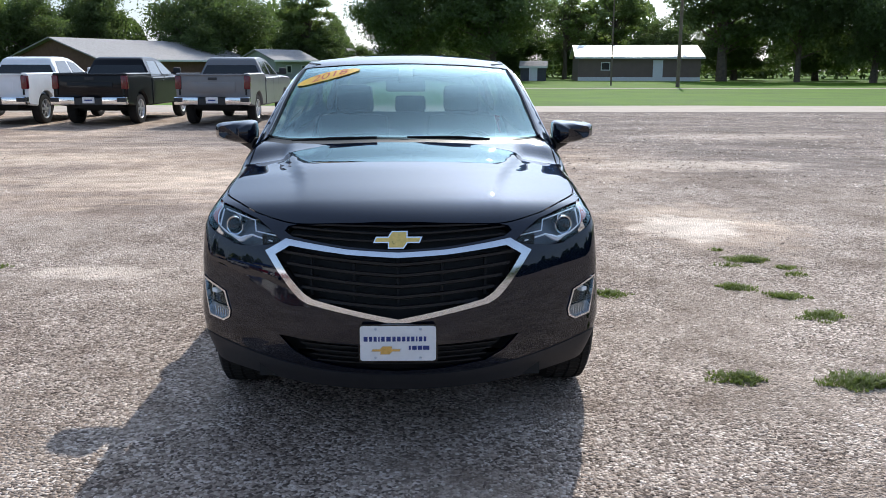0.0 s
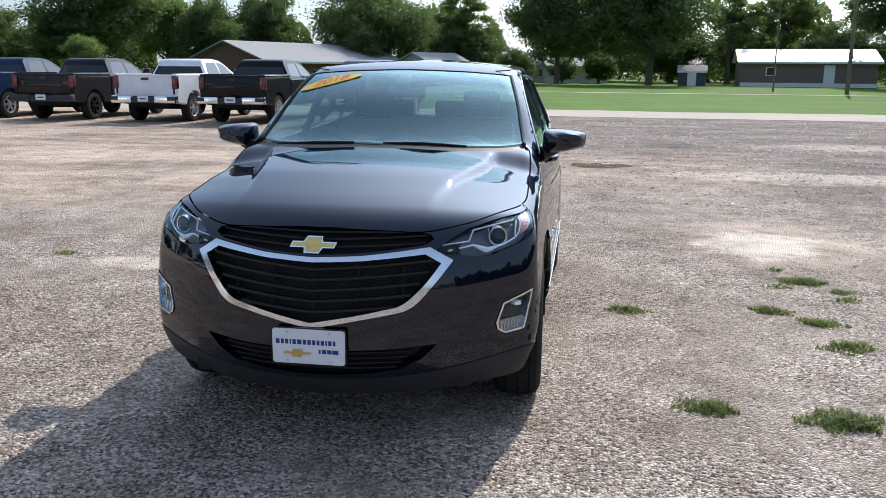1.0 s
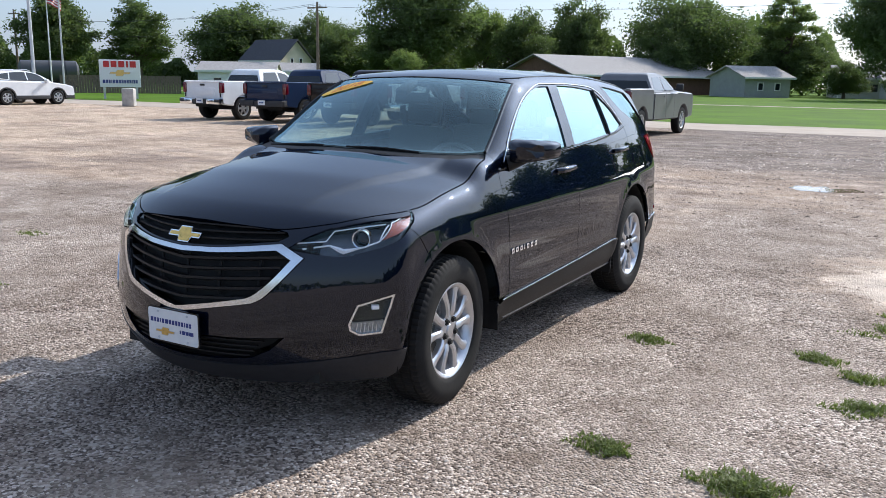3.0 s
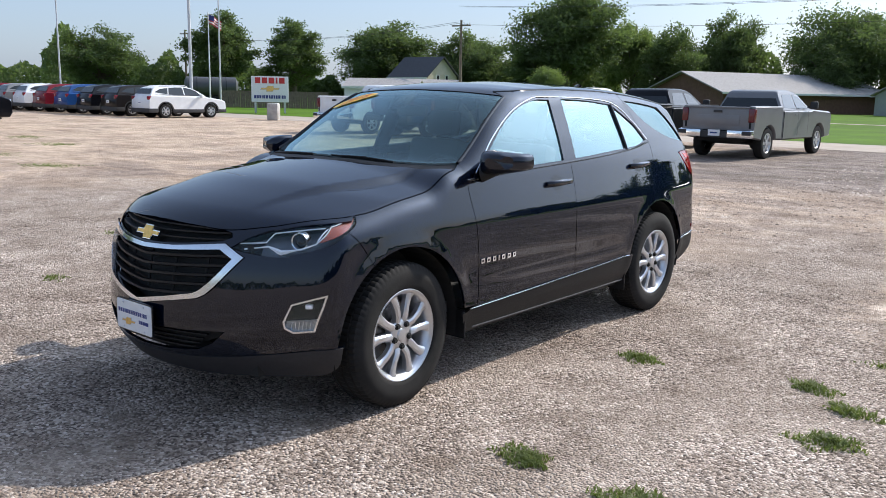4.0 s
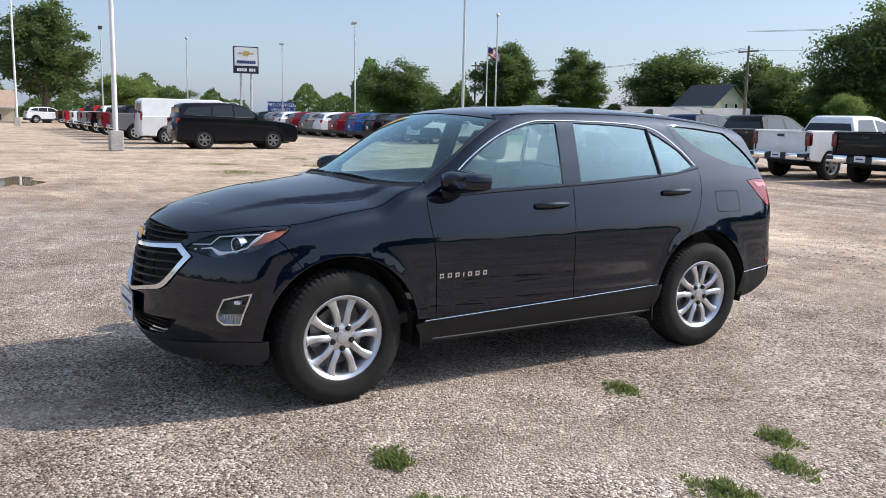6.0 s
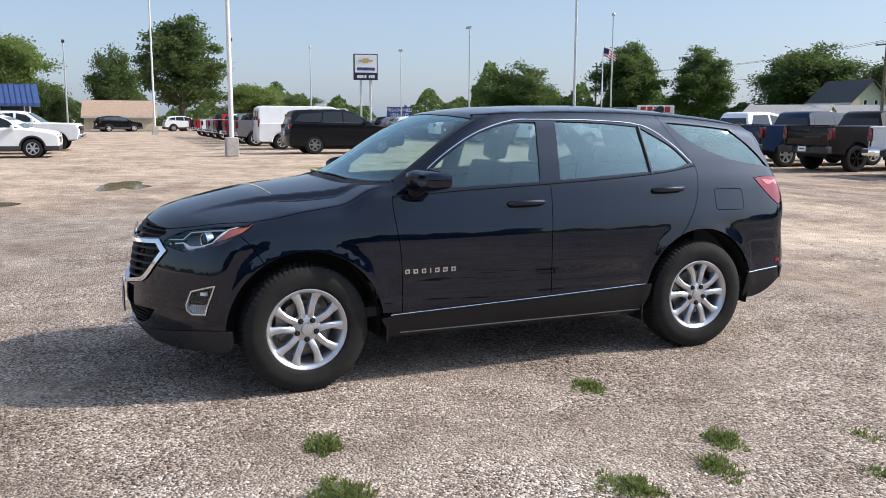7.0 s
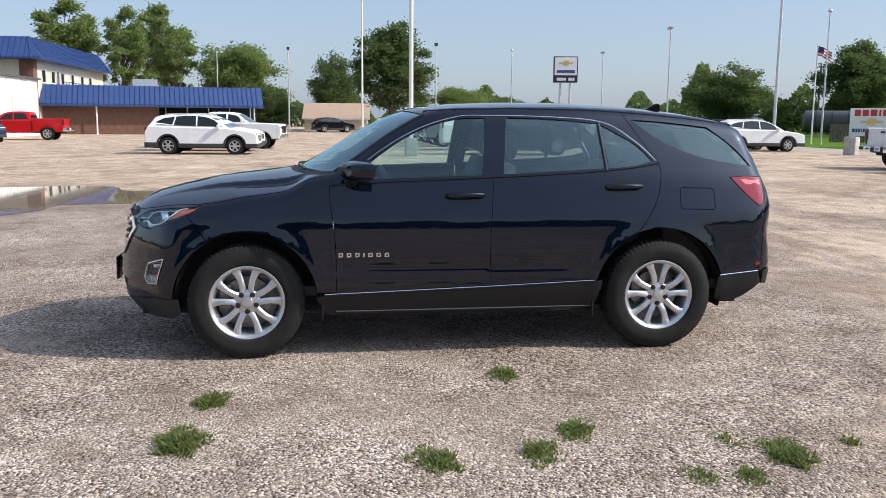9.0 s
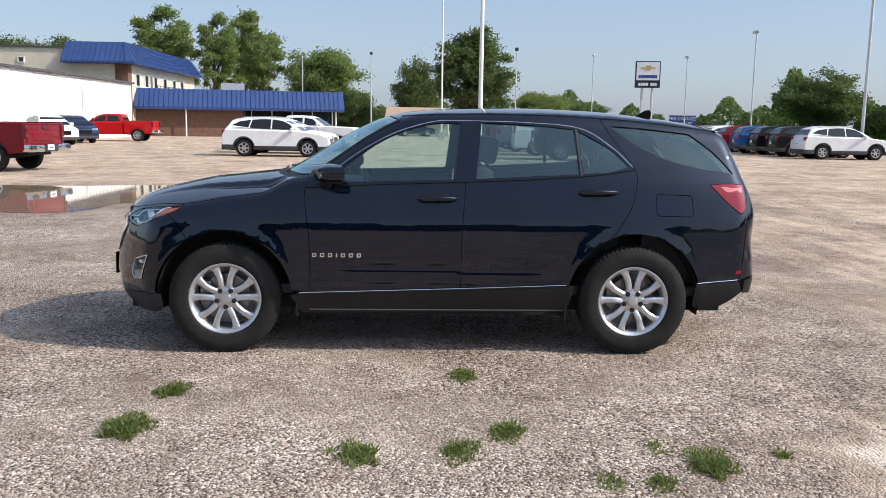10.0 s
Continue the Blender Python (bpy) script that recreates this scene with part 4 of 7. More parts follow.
# door mirrors, handles, side lettering as bars, wipers
for s in (1, -1):
    bm = bmesh.new()
    rows = []
    for yy, k in ((-0.745, 0.35), (-0.73, 0.72), (-0.69, 0.93), (-0.64, 1.0), (-0.585, 1.0)):
        row = []
        for a in np.linspace(0, 2 * math.pi, 20, endpoint=False):
            c, q = math.cos(a), math.sin(a)
            e = 0.38
            u, w = math.copysign(abs(c) ** e, c), math.copysign(abs(q) ** e, q)
            hz = 0.054 - 0.010 * u if q > 0 else 0.066 - 0.024 * u
            row.append(bm.verts.new((s * (0.965 + 0.122 * k * u), yy + 0.03 * c, 1.207 + hz * k * w)))
        rows.append(row)
    for a, b in zip(rows, rows[1:]):
        for i in range(20):
            bm.faces.new((a[i], a[(i + 1) % 20], b[(i + 1) % 20], b[i]))
    bm.faces.new(rows[0])
    mir = part("door_mirror", bm, M_PAINT, car, "black door mirror", smooth=True)
    bm = bmesh.new()
    bm.faces.new([bm.verts.new((v.x, -0.592, v.z)) for v in ((s * 1.06, 0, 1.175), (s * 1.06, 0, 1.245), (s * 0.875, 0, 1.25), (s * 0.875, 0, 1.165)) for v in (Vector(v),)])
    part("mirror_glass", bm, M_CHROME, mir)
    bm = bmesh.new()
    add_tube(bm, [(s * 0.84, -0.70, 1.13), (s * 0.89, -0.675, 1.145), (s * 0.93, -0.665, 1.165)], [0.045, 0.032, 0.03], 10)
    part("mirror_foot", bm, M_CLAD, mir, smooth=True)
    for (ya, yb, za), door in (((-0.085, 0.155, 1.040), doors_front[0 if s > 0 else 1]), ((0.985, 1.225, 1.092), doors_rear[0 if s > 0 else 1])):
        q = lift("side", [(ya, za), (ya + 0.02, za + 0.003), ((ya + yb) / 2, za + 0.006), (yb - 0.02, za + 0.006), (yb, za + 0.004)])
        q = q + np.array([[0.004, 0, 0], [0.03, 0, 0], [0.036, 0, 0], [0.03, 0, 0], [0.004, 0, 0]])
        q = q if s > 0 else mirrored(q)
        bm = bmesh.new()
        add_tube(bm, q, [0.014, 0.0175, 0.019, 0.0175, 0.014], 10)
        h = part("door_handle", bm, M_PAINT, door, smooth=True)
        cup = [((ya + yb) / 2 - 0.01 + 0.068 * math.cos(a), za + 0.045 * math.sin(a)) for a in np.linspace(0, 2 * math.pi, 20, endpoint=False)]
        panel("handle_cup", "side", lift("side", cup), M_GLOSSBLACK, door, step=0.03, gap=0.0, raise_=0.001, lip=0.0, flip=s < 0)
yy = -0.780
for wl in (0.028, 0.029, 0.028, 0.009, 0.029, 0.029, 0.028):
    bar = np.array([(yy, 0.654), (yy + wl, 0.656), (yy + wl, 0.683), (yy, 0.681)])
    for s in (False, True):
        o = lift("side", bar)
        hole = lift("side", inset(bar, 0.0078)) if wl > 0.02 else None
        panel("letter_bar", "side", o, M_CHROME, doors_front[1 if s else 0], holes=[hole] if hole is not None else [], step=0.05, gap=0.0, raise_=0.005, lip=0.005, flip=s)
    yy += wl + 0.0232
for a, b, c in (((-0.14, -1.045), (-0.36, -1.02), (-0.60, -0.955)), ((0.46, -0.995), (0.25, -1.028), (0.02, -1.045))):
    q = lift("top", [a, b, c])
    n = slope(q)
    bm = bmesh.new()
    add_tube(bm, smooth_line(q + n * np.array([[0.010], [0.014], [0.006]]), 6), 0.0055, 6)
    add_tube(bm, smooth_line(q + n * np.array([[0.006], [0.006], [0.006]]), 6), 0.005, 6)
    part("wiper", bm, M_CLAD, car)

# year sticker on the windscreen
def on_sticker(u, v):
    return (-0.455 + u - 0.10 * v, -0.40 + 0.12 * u + 1.08 * v)
ell = [on_sticker(0.185 * math.cos(a), 0.043 * math.sin(a)) for a in np.linspace(0, 2 * math.pi, 40, endpoint=False)]
sticker = panel("year_sticker", "top", lift("top", ell), M_YELLOW, windscreen, step=0.04, gap=0.0, raise_=0.0015, lip=0.0, label="yellow oval sticker with the year 2018")
fc = bpy.data.curves.new("year", "FONT")
fc.body, fc.align_x, fc.align_y, fc.size, fc.shear = "2018", "CENTER", "CENTER", 0.082, 0.25
tmp = bpy.data.objects.new("year", fc)
scene.collection.objects.link(tmp)
bpy.context.view_layer.update()
me = bpy.data.meshes.new_from_object(tmp.evaluated_get(bpy.context.evaluated_depsgraph_get()))
bpy.data.objects.remove(tmp)
uv = np.array([on_sticker(v.co.x * 1.3, v.co.y) for v in me.vertices])
p = lift("top", uv)
p = p + slope(p) * 0.0035
for v, q in zip(me.vertices, p):
    v.co = q
me.materials.append(M_ORANGE)
yr = new("year_lettering", me)
yr.parent = sticker

# cabin
def cushion(name, c, s, rot, mat, parent, bevel=0.05):
    bm = bmesh.new()
    add_box(bm, (0, 0, 0), s, bevel=bevel)
    bm.transform(pose(*c, *rot))
    return part(name, bm, mat, parent, smooth=True)
for s in (1, -1):
    seat = cushion("front_seat", (s * 0.37, -0.02, 0.62), (0.5, 0.52, 0.16), (6, 0, 0), M_SEAT, car, 0.06)
    cushion("backrest", (s * 0.37, 0.30, 0.94), (0.48, 0.15, 0.62), (-14, 0, 0), M_SEAT, seat, 0.06)
    cushion("headrest", (s * 0.37, 0.415, 1.35), (0.25, 0.11, 0.19), (-10, 0, 0), M_SEAT, seat, 0.045)
    cushion("seat_post", (s * 0.37, 0.40, 1.24), (0.12, 0.02, 0.12), (-10, 0, 0), M_DARK, seat, 0.005)
    for (o, nm) in ((door_f, "door_trim"), (door_r, "door_trim")):
        panel(nm, "side", o, M_INTERIOR, car, step=0.12, gap=0.02, raise_=-0.07, lip=0.0, flip=s < 0)
    lining = lift("side", [(1.50, 1.495), (1.76, 1.47), (1.93, 1.34), (2.03, 1.225), (1.85, 1.215), (1.62, 1.30)])
    panel("pillar_trim", "side", lining, M_INTERIOR, car, step=0.1, gap=0.0, raise_=-0.05, lip=0.0, flip=s < 0)
    refl = lift("side", [(2.06, 0.552), (2.10, 0.556), (2.10, 0.578), (2.065, 0.574)])
    panel("bumper_reflector", "side", refl, M_REDLENS, car, step=0.05, gap=0.0, raise_=0.004, lip=0.006, flip=s < 0, label="small red reflector")
bench = cushion("rear_bench", (0, 0.98, 0.64), (1.3, 0.5, 0.16), (5, 0, 0), M_SEAT, car, 0.05)
cushion("bench_back", (0, 1.30, 0.93), (1.3, 0.14, 0.58), (-18, 0, 0), M_SEAT, bench, 0.05)
for x in (-0.42, 0.0, 0.42):
    cushion("headrest", (x, 1.42, 1.27), (0.25, 0.10, 0.14), (-12, 0, 0), M_SEAT, bench, 0.04)
dash = cushion("dashboard", (0, -0.72, 0.98), (1.42, 0.52, 0.26), (-4, 0, 0), M_INTERIOR, car, 0.09)
cushion("instrument_hood", (0.37, -0.60, 1.10), (0.36, 0.18, 0.08), (0, 0, 0), M_INTERIOR, dash, 0.03)
cushion("centre_console", (0, -0.15, 0.68), (0.22, 0.9, 0.28), (0, 0, 0), M_INTERIOR, dash, 0.04)
bm = bmesh.new()
ring = [(0.37 + 0.185 * math.cos(a), -0.40 + 0.185 * math.sin(a) * -0.42, 1.03 + 0.185 * math.sin(a) * 0.9) for a in np.linspace(0, 2 * math.pi, 33)]
add_tube(bm, ring, 0.016, 8, caps=False)
add_box(bm, (0, 0, 0), (0.34, 0.05, 0.07), pose(0.37, -0.40, 1.03, -25), 0.015)
part("steering_wheel", bm, M_INTERIOR, dash, smooth=True)
bm = bmesh.new()
q = lift("top", [(0.0, -0.40)])[0]
add_box(bm, (0, 0, 0), (0.24, 0.03, 0.07), pose(0, q[1] + 0.06, q[2] - 0.10, -8), 0.014)
part("rear_view_mirror", bm, M_INTERIOR, car, smooth=True)
bm = bmesh.new()
add_box(bm, (0, 0, 0), (0.085, 0.15, 0.04), pose(0, q[1] - 0.0, q[2] - 0.035, 27), 0.015)
part("sensor_housing", bm, M_DARK, car, smooth=True)
bm = bmesh.new()
add_box(bm, (0, 0.42, 0.42), (1.6, 2.9, 0.06))
add_box(bm, (0, 1.75, 0.72), (1.4, 0.6, 0.5))
part("cabin_floor", bm, M_INTERIOR, car)
roof_in = loop(mirrored(glass_top) * [0.98, 1, 1], (glass_top[::-1]) * [0.98, 1, 1], roof_rail[::3] * [0.97, 1, 1], roof_back, mirrored(roof_back)[::-1], (mirrored(roof_rail) * [0.97, 1, 1])[::-3])
panel("headlining", "top", roof_in, shader("headlining", (0.3, 0.29, 0.27), 0.9, noise_scale=40, amount=0.1), car, step=0.15, gap=0.02, raise_=-0.04, lip=0.0)

# ---- ground, road, lawn ----


def ground_material():
    m = bpy.data.materials.new("gravel_ground")
    m.use_nodes = True
    nt = m.node_tree
    N, L = nt.nodes.new, nt.links.new
    p = nt.nodes["Principled BSDF"]
    geo = N("ShaderNodeNewGeometry")

    def noise_tex(scale, detail=6, rough=0.6):
        n = N("ShaderNodeTexNoise")
        n.inputs["Scale"].default_value, n.inputs["Detail"].default_value, n.inputs["Roughness"].default_value = scale, detail, rough
        L(geo.outputs["Position"], n.inputs["Vector"])
        return n.outputs["Fac"]

    def ramp_node(src, stops):
        r = N("ShaderNodeValToRGB")
        e = r.color_ramp.elements
        e[0].position, e[0].color = stops[0][0], (*stops[0][1], 1)
        e[1].position, e[1].color = stops[-1][0], (*stops[-1][1], 1)
        for q, c in stops[1:-1]:
            k = e.new(q)
            k.color = (*c, 1)
        L(src, r.inputs["Fac"])
        return r.outputs["Color"]

    def mix(a, b, fac, kind="MIX"):
        x = N("ShaderNodeMix")
        x.data_type, x.blend_type = "RGBA", kind
        for s, v in ((x.inputs[0], fac), (x.inputs[6], a), (x.inputs[7], b)):
            if isinstance(v, (int, float)):
                s.default_value = v
            elif isinstance(v, tuple):
                s.default_value = (*v, 1)
            else:
                L(v, s)
        return x.outputs[2]

    def rng(src, a, b, c=0.0, d=1.0):
        r = N("ShaderNodeMapRange")
        r.interpolation_type = "SMOOTHSTEP"
        for k, v in zip(("From Min", "From Max", "To Min", "To Max"), (a, b, c, d)):
            r.inputs[k].default_value = v
        L(src, r.inputs["Value"])
        return r.outputs["Result"]

    def math_node(op, a, b):
        x = N("ShaderNodeMath")
        x.operation = op
        for s, v in zip(x.inputs, (a, b)):
            if isinstance(v, (int, float)):
                s.default_value = v
            else:
                L(v, s)
        return x.outputs[0]
    vor = N("ShaderNodeTexVoronoi")
    vor.inputs["Scale"].default_value = 74
    vor.inputs["Randomness"].default_value = 1.0
    L(geo.outputs["Position"], vor.inputs["Vector"])
    sep = N("ShaderNodeSeparateColor")
    L(vor.outputs["Color"], sep.inputs["Color"])
    stones = ramp_node(sep.outputs["Red"], [(0.0, (0.07, 0.056, 0.047)), (0.25, (0.18, 0.148, 0.124)), (0.6, (0.36, 0.305, 0.26)), (0.85, (0.50, 0.44, 0.385)), (1.0, (0.66, 0.61, 0.56))])
    dirt = ramp_node(noise_tex(14, 8, 0.7), [(0.3, (0.20, 0.165, 0.135)), (0.55, (0.32, 0.272, 0.228)), (0.75, (0.44, 0.392, 0.345))])
    patch = rng(noise_tex(0.7, 6, 0.65), 0.44, 0.60)
    base = mix(stones, dirt, math_node("MULTIPLY", patch, 0.6))
    sx = N("ShaderNodeSeparateXYZ")
    L(geo.outputs["Position"], sx.inputs[0])
    px, py = sx.outputs["X"], sx.outputs["Y"]
    # packed lot beyond the loose gravel: tan and streaked to the west, grey and gritty to the east
    ragged = math_node("MULTIPLY", math_node("SUBTRACT", noise_tex(0.8, 6, 0.65), 0.5), 3.0)
    west_edge = math_node("ADD", py, ragged)
    far_w = math_node("MULTIPLY", rng(west_edge, 2.8, 3.9), rng(px, 1.6, -1.0))
    far = math_node("MAXIMUM", math_node("MAXIMUM", far_w, rng(math_node("ADD", py, ragged), 4.0, 9.0)), rng(math_node("SUBTRACT", ragged, px), 7.5, 12.0))
    mp = N("ShaderNodeMapping")
    mp.inputs["Scale"].default_value = (0.26, 0.95, 1.0)
    mp.inputs["Rotation"].default_value = (0, 0, 0.2)
    L(geo.outputs["Position"], mp.inputs["Vector"])
    tracks = N("ShaderNodeTexNoise")
    tracks.inputs["Scale"].default_value, tracks.inputs["Detail"].default_value, tracks.inputs["Roughness"].default_value = 1.5, 8, 0.68
    L(mp.outputs["Vector"], tracks.inputs["Vector"])
    lot = ramp_node(noise_tex(0.35, 8, 0.65), [(0.34, (0.25, 0.205, 0.178)), (0.46, (0.36, 0.297, 0.25)), (0.58, (0.48, 0.39, 0.31)), (0.75, (0.56, 0.475, 0.39))])
    grey = ramp_node(tracks.outputs["Fac"], [(0.30, (0.15, 0.132, 0.125)), (0.46, (0.205, 0.181, 0.168)), (0.60, (0.265, 0.233, 0.212)), (0.72, (0.42, 0.37, 0.325))])
    lot = mix(lot, (0.62, 0.505, 0.395), rng(tracks.outputs["Fac"], 0.48, 0.62, 0.0, 0.75))
    lot = mix(lot, (0.21, 0.175, 0.155), rng(tracks.outputs["Fac"], 0.44, 0.33, 0.0, 0.5))
    lot = mix(lot, grey, math_node("MAXIMUM", rng(px, 2.0, 5.0, 0.0, 0.92), math_node("MULTIPLY", rng(py, 9.5, 13.0, 0.0, 0.9), rng(px, -9.0, -3.0))))
    west = rng(math_node("MULTIPLY", px, -1.0), 11.0, 17.0)
    lot = mix(lot, (0.62, 0.51, 0.40), math_node("MULTIPLY", west, rng(noise_tex(0.9, 6, 0.65), 0.35, 0.55, 0.15, 0.75)))
    # fine grit specks, and larger dark specks painted in for the loose stones' shadows
    grit = ramp_node(noise_tex(75, 4, 0.75), [(0.36, (0.35, 0.34, 0.33)), (0.46, (0.95, 0.95, 0.95)), (0.66, (1.15, 1.15, 1.15))])
    stone_shade = ramp_node(noise_tex(17, 7, 0.8), [(0.36, (0.30, 0.28, 0.27)), (0.46, (0.85, 0.84, 0.83)), (0.62, (1.22, 1.22, 1.22))])
    lot = mix(mix(lot, grit, 0.8, "MULTIPLY"), stone_shade, 0.85, "MULTIPLY")
    base = mix(base, lot, math_node("MULTIPLY", far, 0.94))
    # pale dusty wash-outs with ragged outlines: place, radii, strength, colour
    for cx, cy, rx, ry, k, col in ((2.9, 2.9, 1.0, 1.35, 0.75, (0.50, 0.41, 0.33)), (2.72, 2.75, 0.58, 0.75, 0.95, (0.72, 0.65, 0.57)), (-2.45, 0.9, 0.55, 0.22, 0.8, (0.62, 0.55, 0.48)),
                                   (-3.2, 6.5, 2.6, 1.2, 0.6, (0.62, 0.52, 0.42)), (-8.0, 9.0, 3.4, 1.5, 0.55, (0.62, 0.52, 0.42)), (4.4, 8.2, 1.9, 0.8, 0.6, (0.60, 0.52, 0.44)), (7.5, 14.0, 3.0, 0.9, 0.5, (0.58, 0.50, 0.43))):
        dx, dy = math_node("MULTIPLY", math_node("SUBTRACT", px, cx), 1 / rx), math_node("MULTIPLY", math_node("SUBTRACT", py, cy), 1 / ry)
        d = math_node("SQRT", math_node("ADD", math_node("MULTIPLY", dx, dx), math_node("MULTIPLY", dy, dy)), 0)
        d = math_node("ADD", d, math_node("MULTIPLY", math_node("SUBTRACT", noise_tex(3.2, 7, 0.72), 0.5), 2.2))
        base = mix(base, col, math_node("MULTIPLY", rng(d, 1.15, 0.65), k))
    L(mix(base, tone(nt), 1.0, "MULTIPLY"), p.inputs["Base Color"])
    p.inputs["Roughness"].default_value = 0.95
    p.inputs["Specular IOR Level"].default_value = 0.2
    b = N("ShaderNodeBump")
    b.inputs["Strength"].default_value, b.inputs["Distance"].default_value = 1.0, 0.016
    h = math_node("ADD", math_node("MULTIPLY", vor.outputs["Distance"], -0.8), math_node("ADD", noise_tex(9, 6, 0.7), math_node("MULTIPLY", noise_tex(32, 3, 0.6), 0.6)))
    L(h, b.inputs["Height"])
    L(b.outputs["Normal"], p.inputs["Normal"])
    return m


def tone(nt):
    """Broad stains of the gravel: brown damp, grey and pale dusty stretches, the same for the ground and its loose stones."""
    gm = nt.nodes.new("ShaderNodeNewGeometry")
    out = []
    for scale, stops in ((0.55, ((0.30, (0.74, 0.67, 0.62)), (0.50, (1.01, 0.955, 0.91)), (0.70, (1.28, 1.23, 1.19)))), (2.6, ((0.30, (0.72, 0.68, 0.65)), (0.47, (0.98, 0.97, 0.96)), (0.68, (1.24, 1.24, 1.24))))):
        n = nt.nodes.new("ShaderNodeTexNoise")
        n.inputs["Scale"].default_value, n.inputs["Detail"].default_value, n.inputs["Roughness"].default_value = scale, 5, 0.6
        nt.links.new(gm.outputs["Position"], n.inputs["Vector"])
        r = nt.nodes.new("ShaderNodeValToRGB")
        e = r.color_ramp.elements
        e[0].position, e[0].color = stops[0][0], (*stops[0][1], 1)
        e[1].position, e[1].color = stops[2][0], (*stops[2][1], 1)
        k = e.new(stops[1][0])
        k.color = (*stops[1][1], 1)
        nt.links.new(n.outputs["Fac"], r.inputs["Fac"])
        out.append(r.outputs["Color"])
    x = nt.nodes.new("ShaderNodeVectorMath")
    x.operation = "MULTIPLY"
    nt.links.new(out[0], x.inputs[0])
    nt.links.new(out[1], x.inputs[1])
    return x.outputs[0]


M_GROUND = ground_material()


def stone_material():
    m = shader("loose_stone", (0.3, 0.27, 0.24), 0.92, spec=0.2)
    nt = m.node_tree
    gm = nt.nodes.new("ShaderNodeNewGeometry")
    r = nt.nodes.new("ShaderNodeValToRGB")
    e = r.color_ramp.elements
    e[0].position, e[0].color = 0.0, (0.10, 0.082, 0.07, 1)
    e[1].position, e[1].color = 1.0, (0.66, 0.61, 0.56, 1)
    for q, c in ((0.2, (0.20, 0.165, 0.143)), (0.45, (0.31, 0.265, 0.232)), (0.7, (0.40, 0.34, 0.29)), (0.9, (0.50, 0.45, 0.40))):
        k = e.new(q)
        k.color = (*c, 1)
    nt.links.new(gm.outputs["Random Per Island"], r.inputs["Fac"])
    x = nt.nodes.new("ShaderNodeVectorMath")
    x.operation = "MULTIPLY"
    nt.links.new(r.outputs["Color"], x.inputs[0])
    nt.links.new(tone(nt), x.inputs[1])
    nt.links.new(x.outputs[0], nt.nodes["Principled BSDF"].inputs["Base Color"])
    return m


M_STONE = stone_material()
M_ROAD = shader("pale_road", (0.37, 0.305, 0.245), 0.9, noise_scale=0.8, amount=0.15, bump=0.004, bump_scale=40)
M_LAWN = shader("mown_lawn", (0.075, 0.145, 0.007), 0.9, noise_scale=0.25, amount=0.3, bump=0.05, bump_scale=6, spec=0.1)
M_WATER = shader("puddle_water", (0.27, 0.205, 0.15), 0.03, spec=0.6, noise_scale=0.6, amount=0.25)


def sheet(name, x0, x1, y0, y1, nx, ny, height, mat, label, kind="structure"):
    xs, ys = np.linspace(x0, x1, nx), np.linspace(y0, y1, ny)
    v = [(x, y, height(x, y)) for y in ys for x in xs]
    f = [(j * nx + i, j * nx + i + 1, (j + 1) * nx + i + 1, (j + 1) * nx + i) for j in range(ny - 1) for i in range(nx - 1)]
    return tagged(link(name, v, f, mat, smooth=True), label, "ground", kind=kind)


rnd = random.Random(7)
sheet("ground", -420, 420, -420, 420, 3, 3, lambda x, y: 0.0, M_GROUND, "grey-tan gravel lot with packed dirt and dusty patches")
rise = lambda x, y: 0.012
sheet("road", -400, 400, 24.7, 29.8, 40, 3, lambda x, y: 0.008, M_ROAD, "pale concrete road along a lawn")
lawn_edge = lambda x: 29.5 + 0.35 * math.sin(x * 0.9) * math.sin(x * 0.37)
nx, ny = 160, 30
xs = np.linspace(-260, 260, nx)
v, f = [], []
for j in range(ny):
    for x in xs:
        y = lawn_edge(x) + (260 * (j / (ny - 1)) ** 1.6)
        v.append((x, y, rise(x, y) + (0.02 if j else 0.0)))
for j in range(ny - 1):
    for i in range(nx - 1):
        f.append((j * nx + i, j * nx + i + 1, (j + 1) * nx + i + 1, (j + 1) * nx + i))
tagged(link("lawn", v, f, M_LAWN, smooth=True), "bright green mown lawn beyond the road", "lawn", kind="structure")
sheet("footpath", -250, 250, 55.4, 56.9, 60, 3, lambda x, y: rise(x, y) + 0.04, M_ROAD, "narrow pale path across the lawn")
# loose stones where the camera passes
def patchy(x, y, cell, seed):
    """A smooth uneven field from 0 to 1 over the plan."""
    q = np.random.default_rng(seed).random((64, 64))
    u, v = x / cell + 31.0, y / cell + 31.0
    i, j = np.floor(u).astype(int), np.floor(v).astype(int)
    a, b = u - i, v - j
    a, b = a * a * (3 - 2 * a), b * b * (3 - 2 * b)
    pick = lambda di, dj: q[(i + di) % 64, (j + dj) % 64]
    return (pick(0, 0) * (1 - a) + pick(1, 0) * a) * (1 - b) + (pick(0, 1) * (1 - a) + pick(1, 1) * a) * b


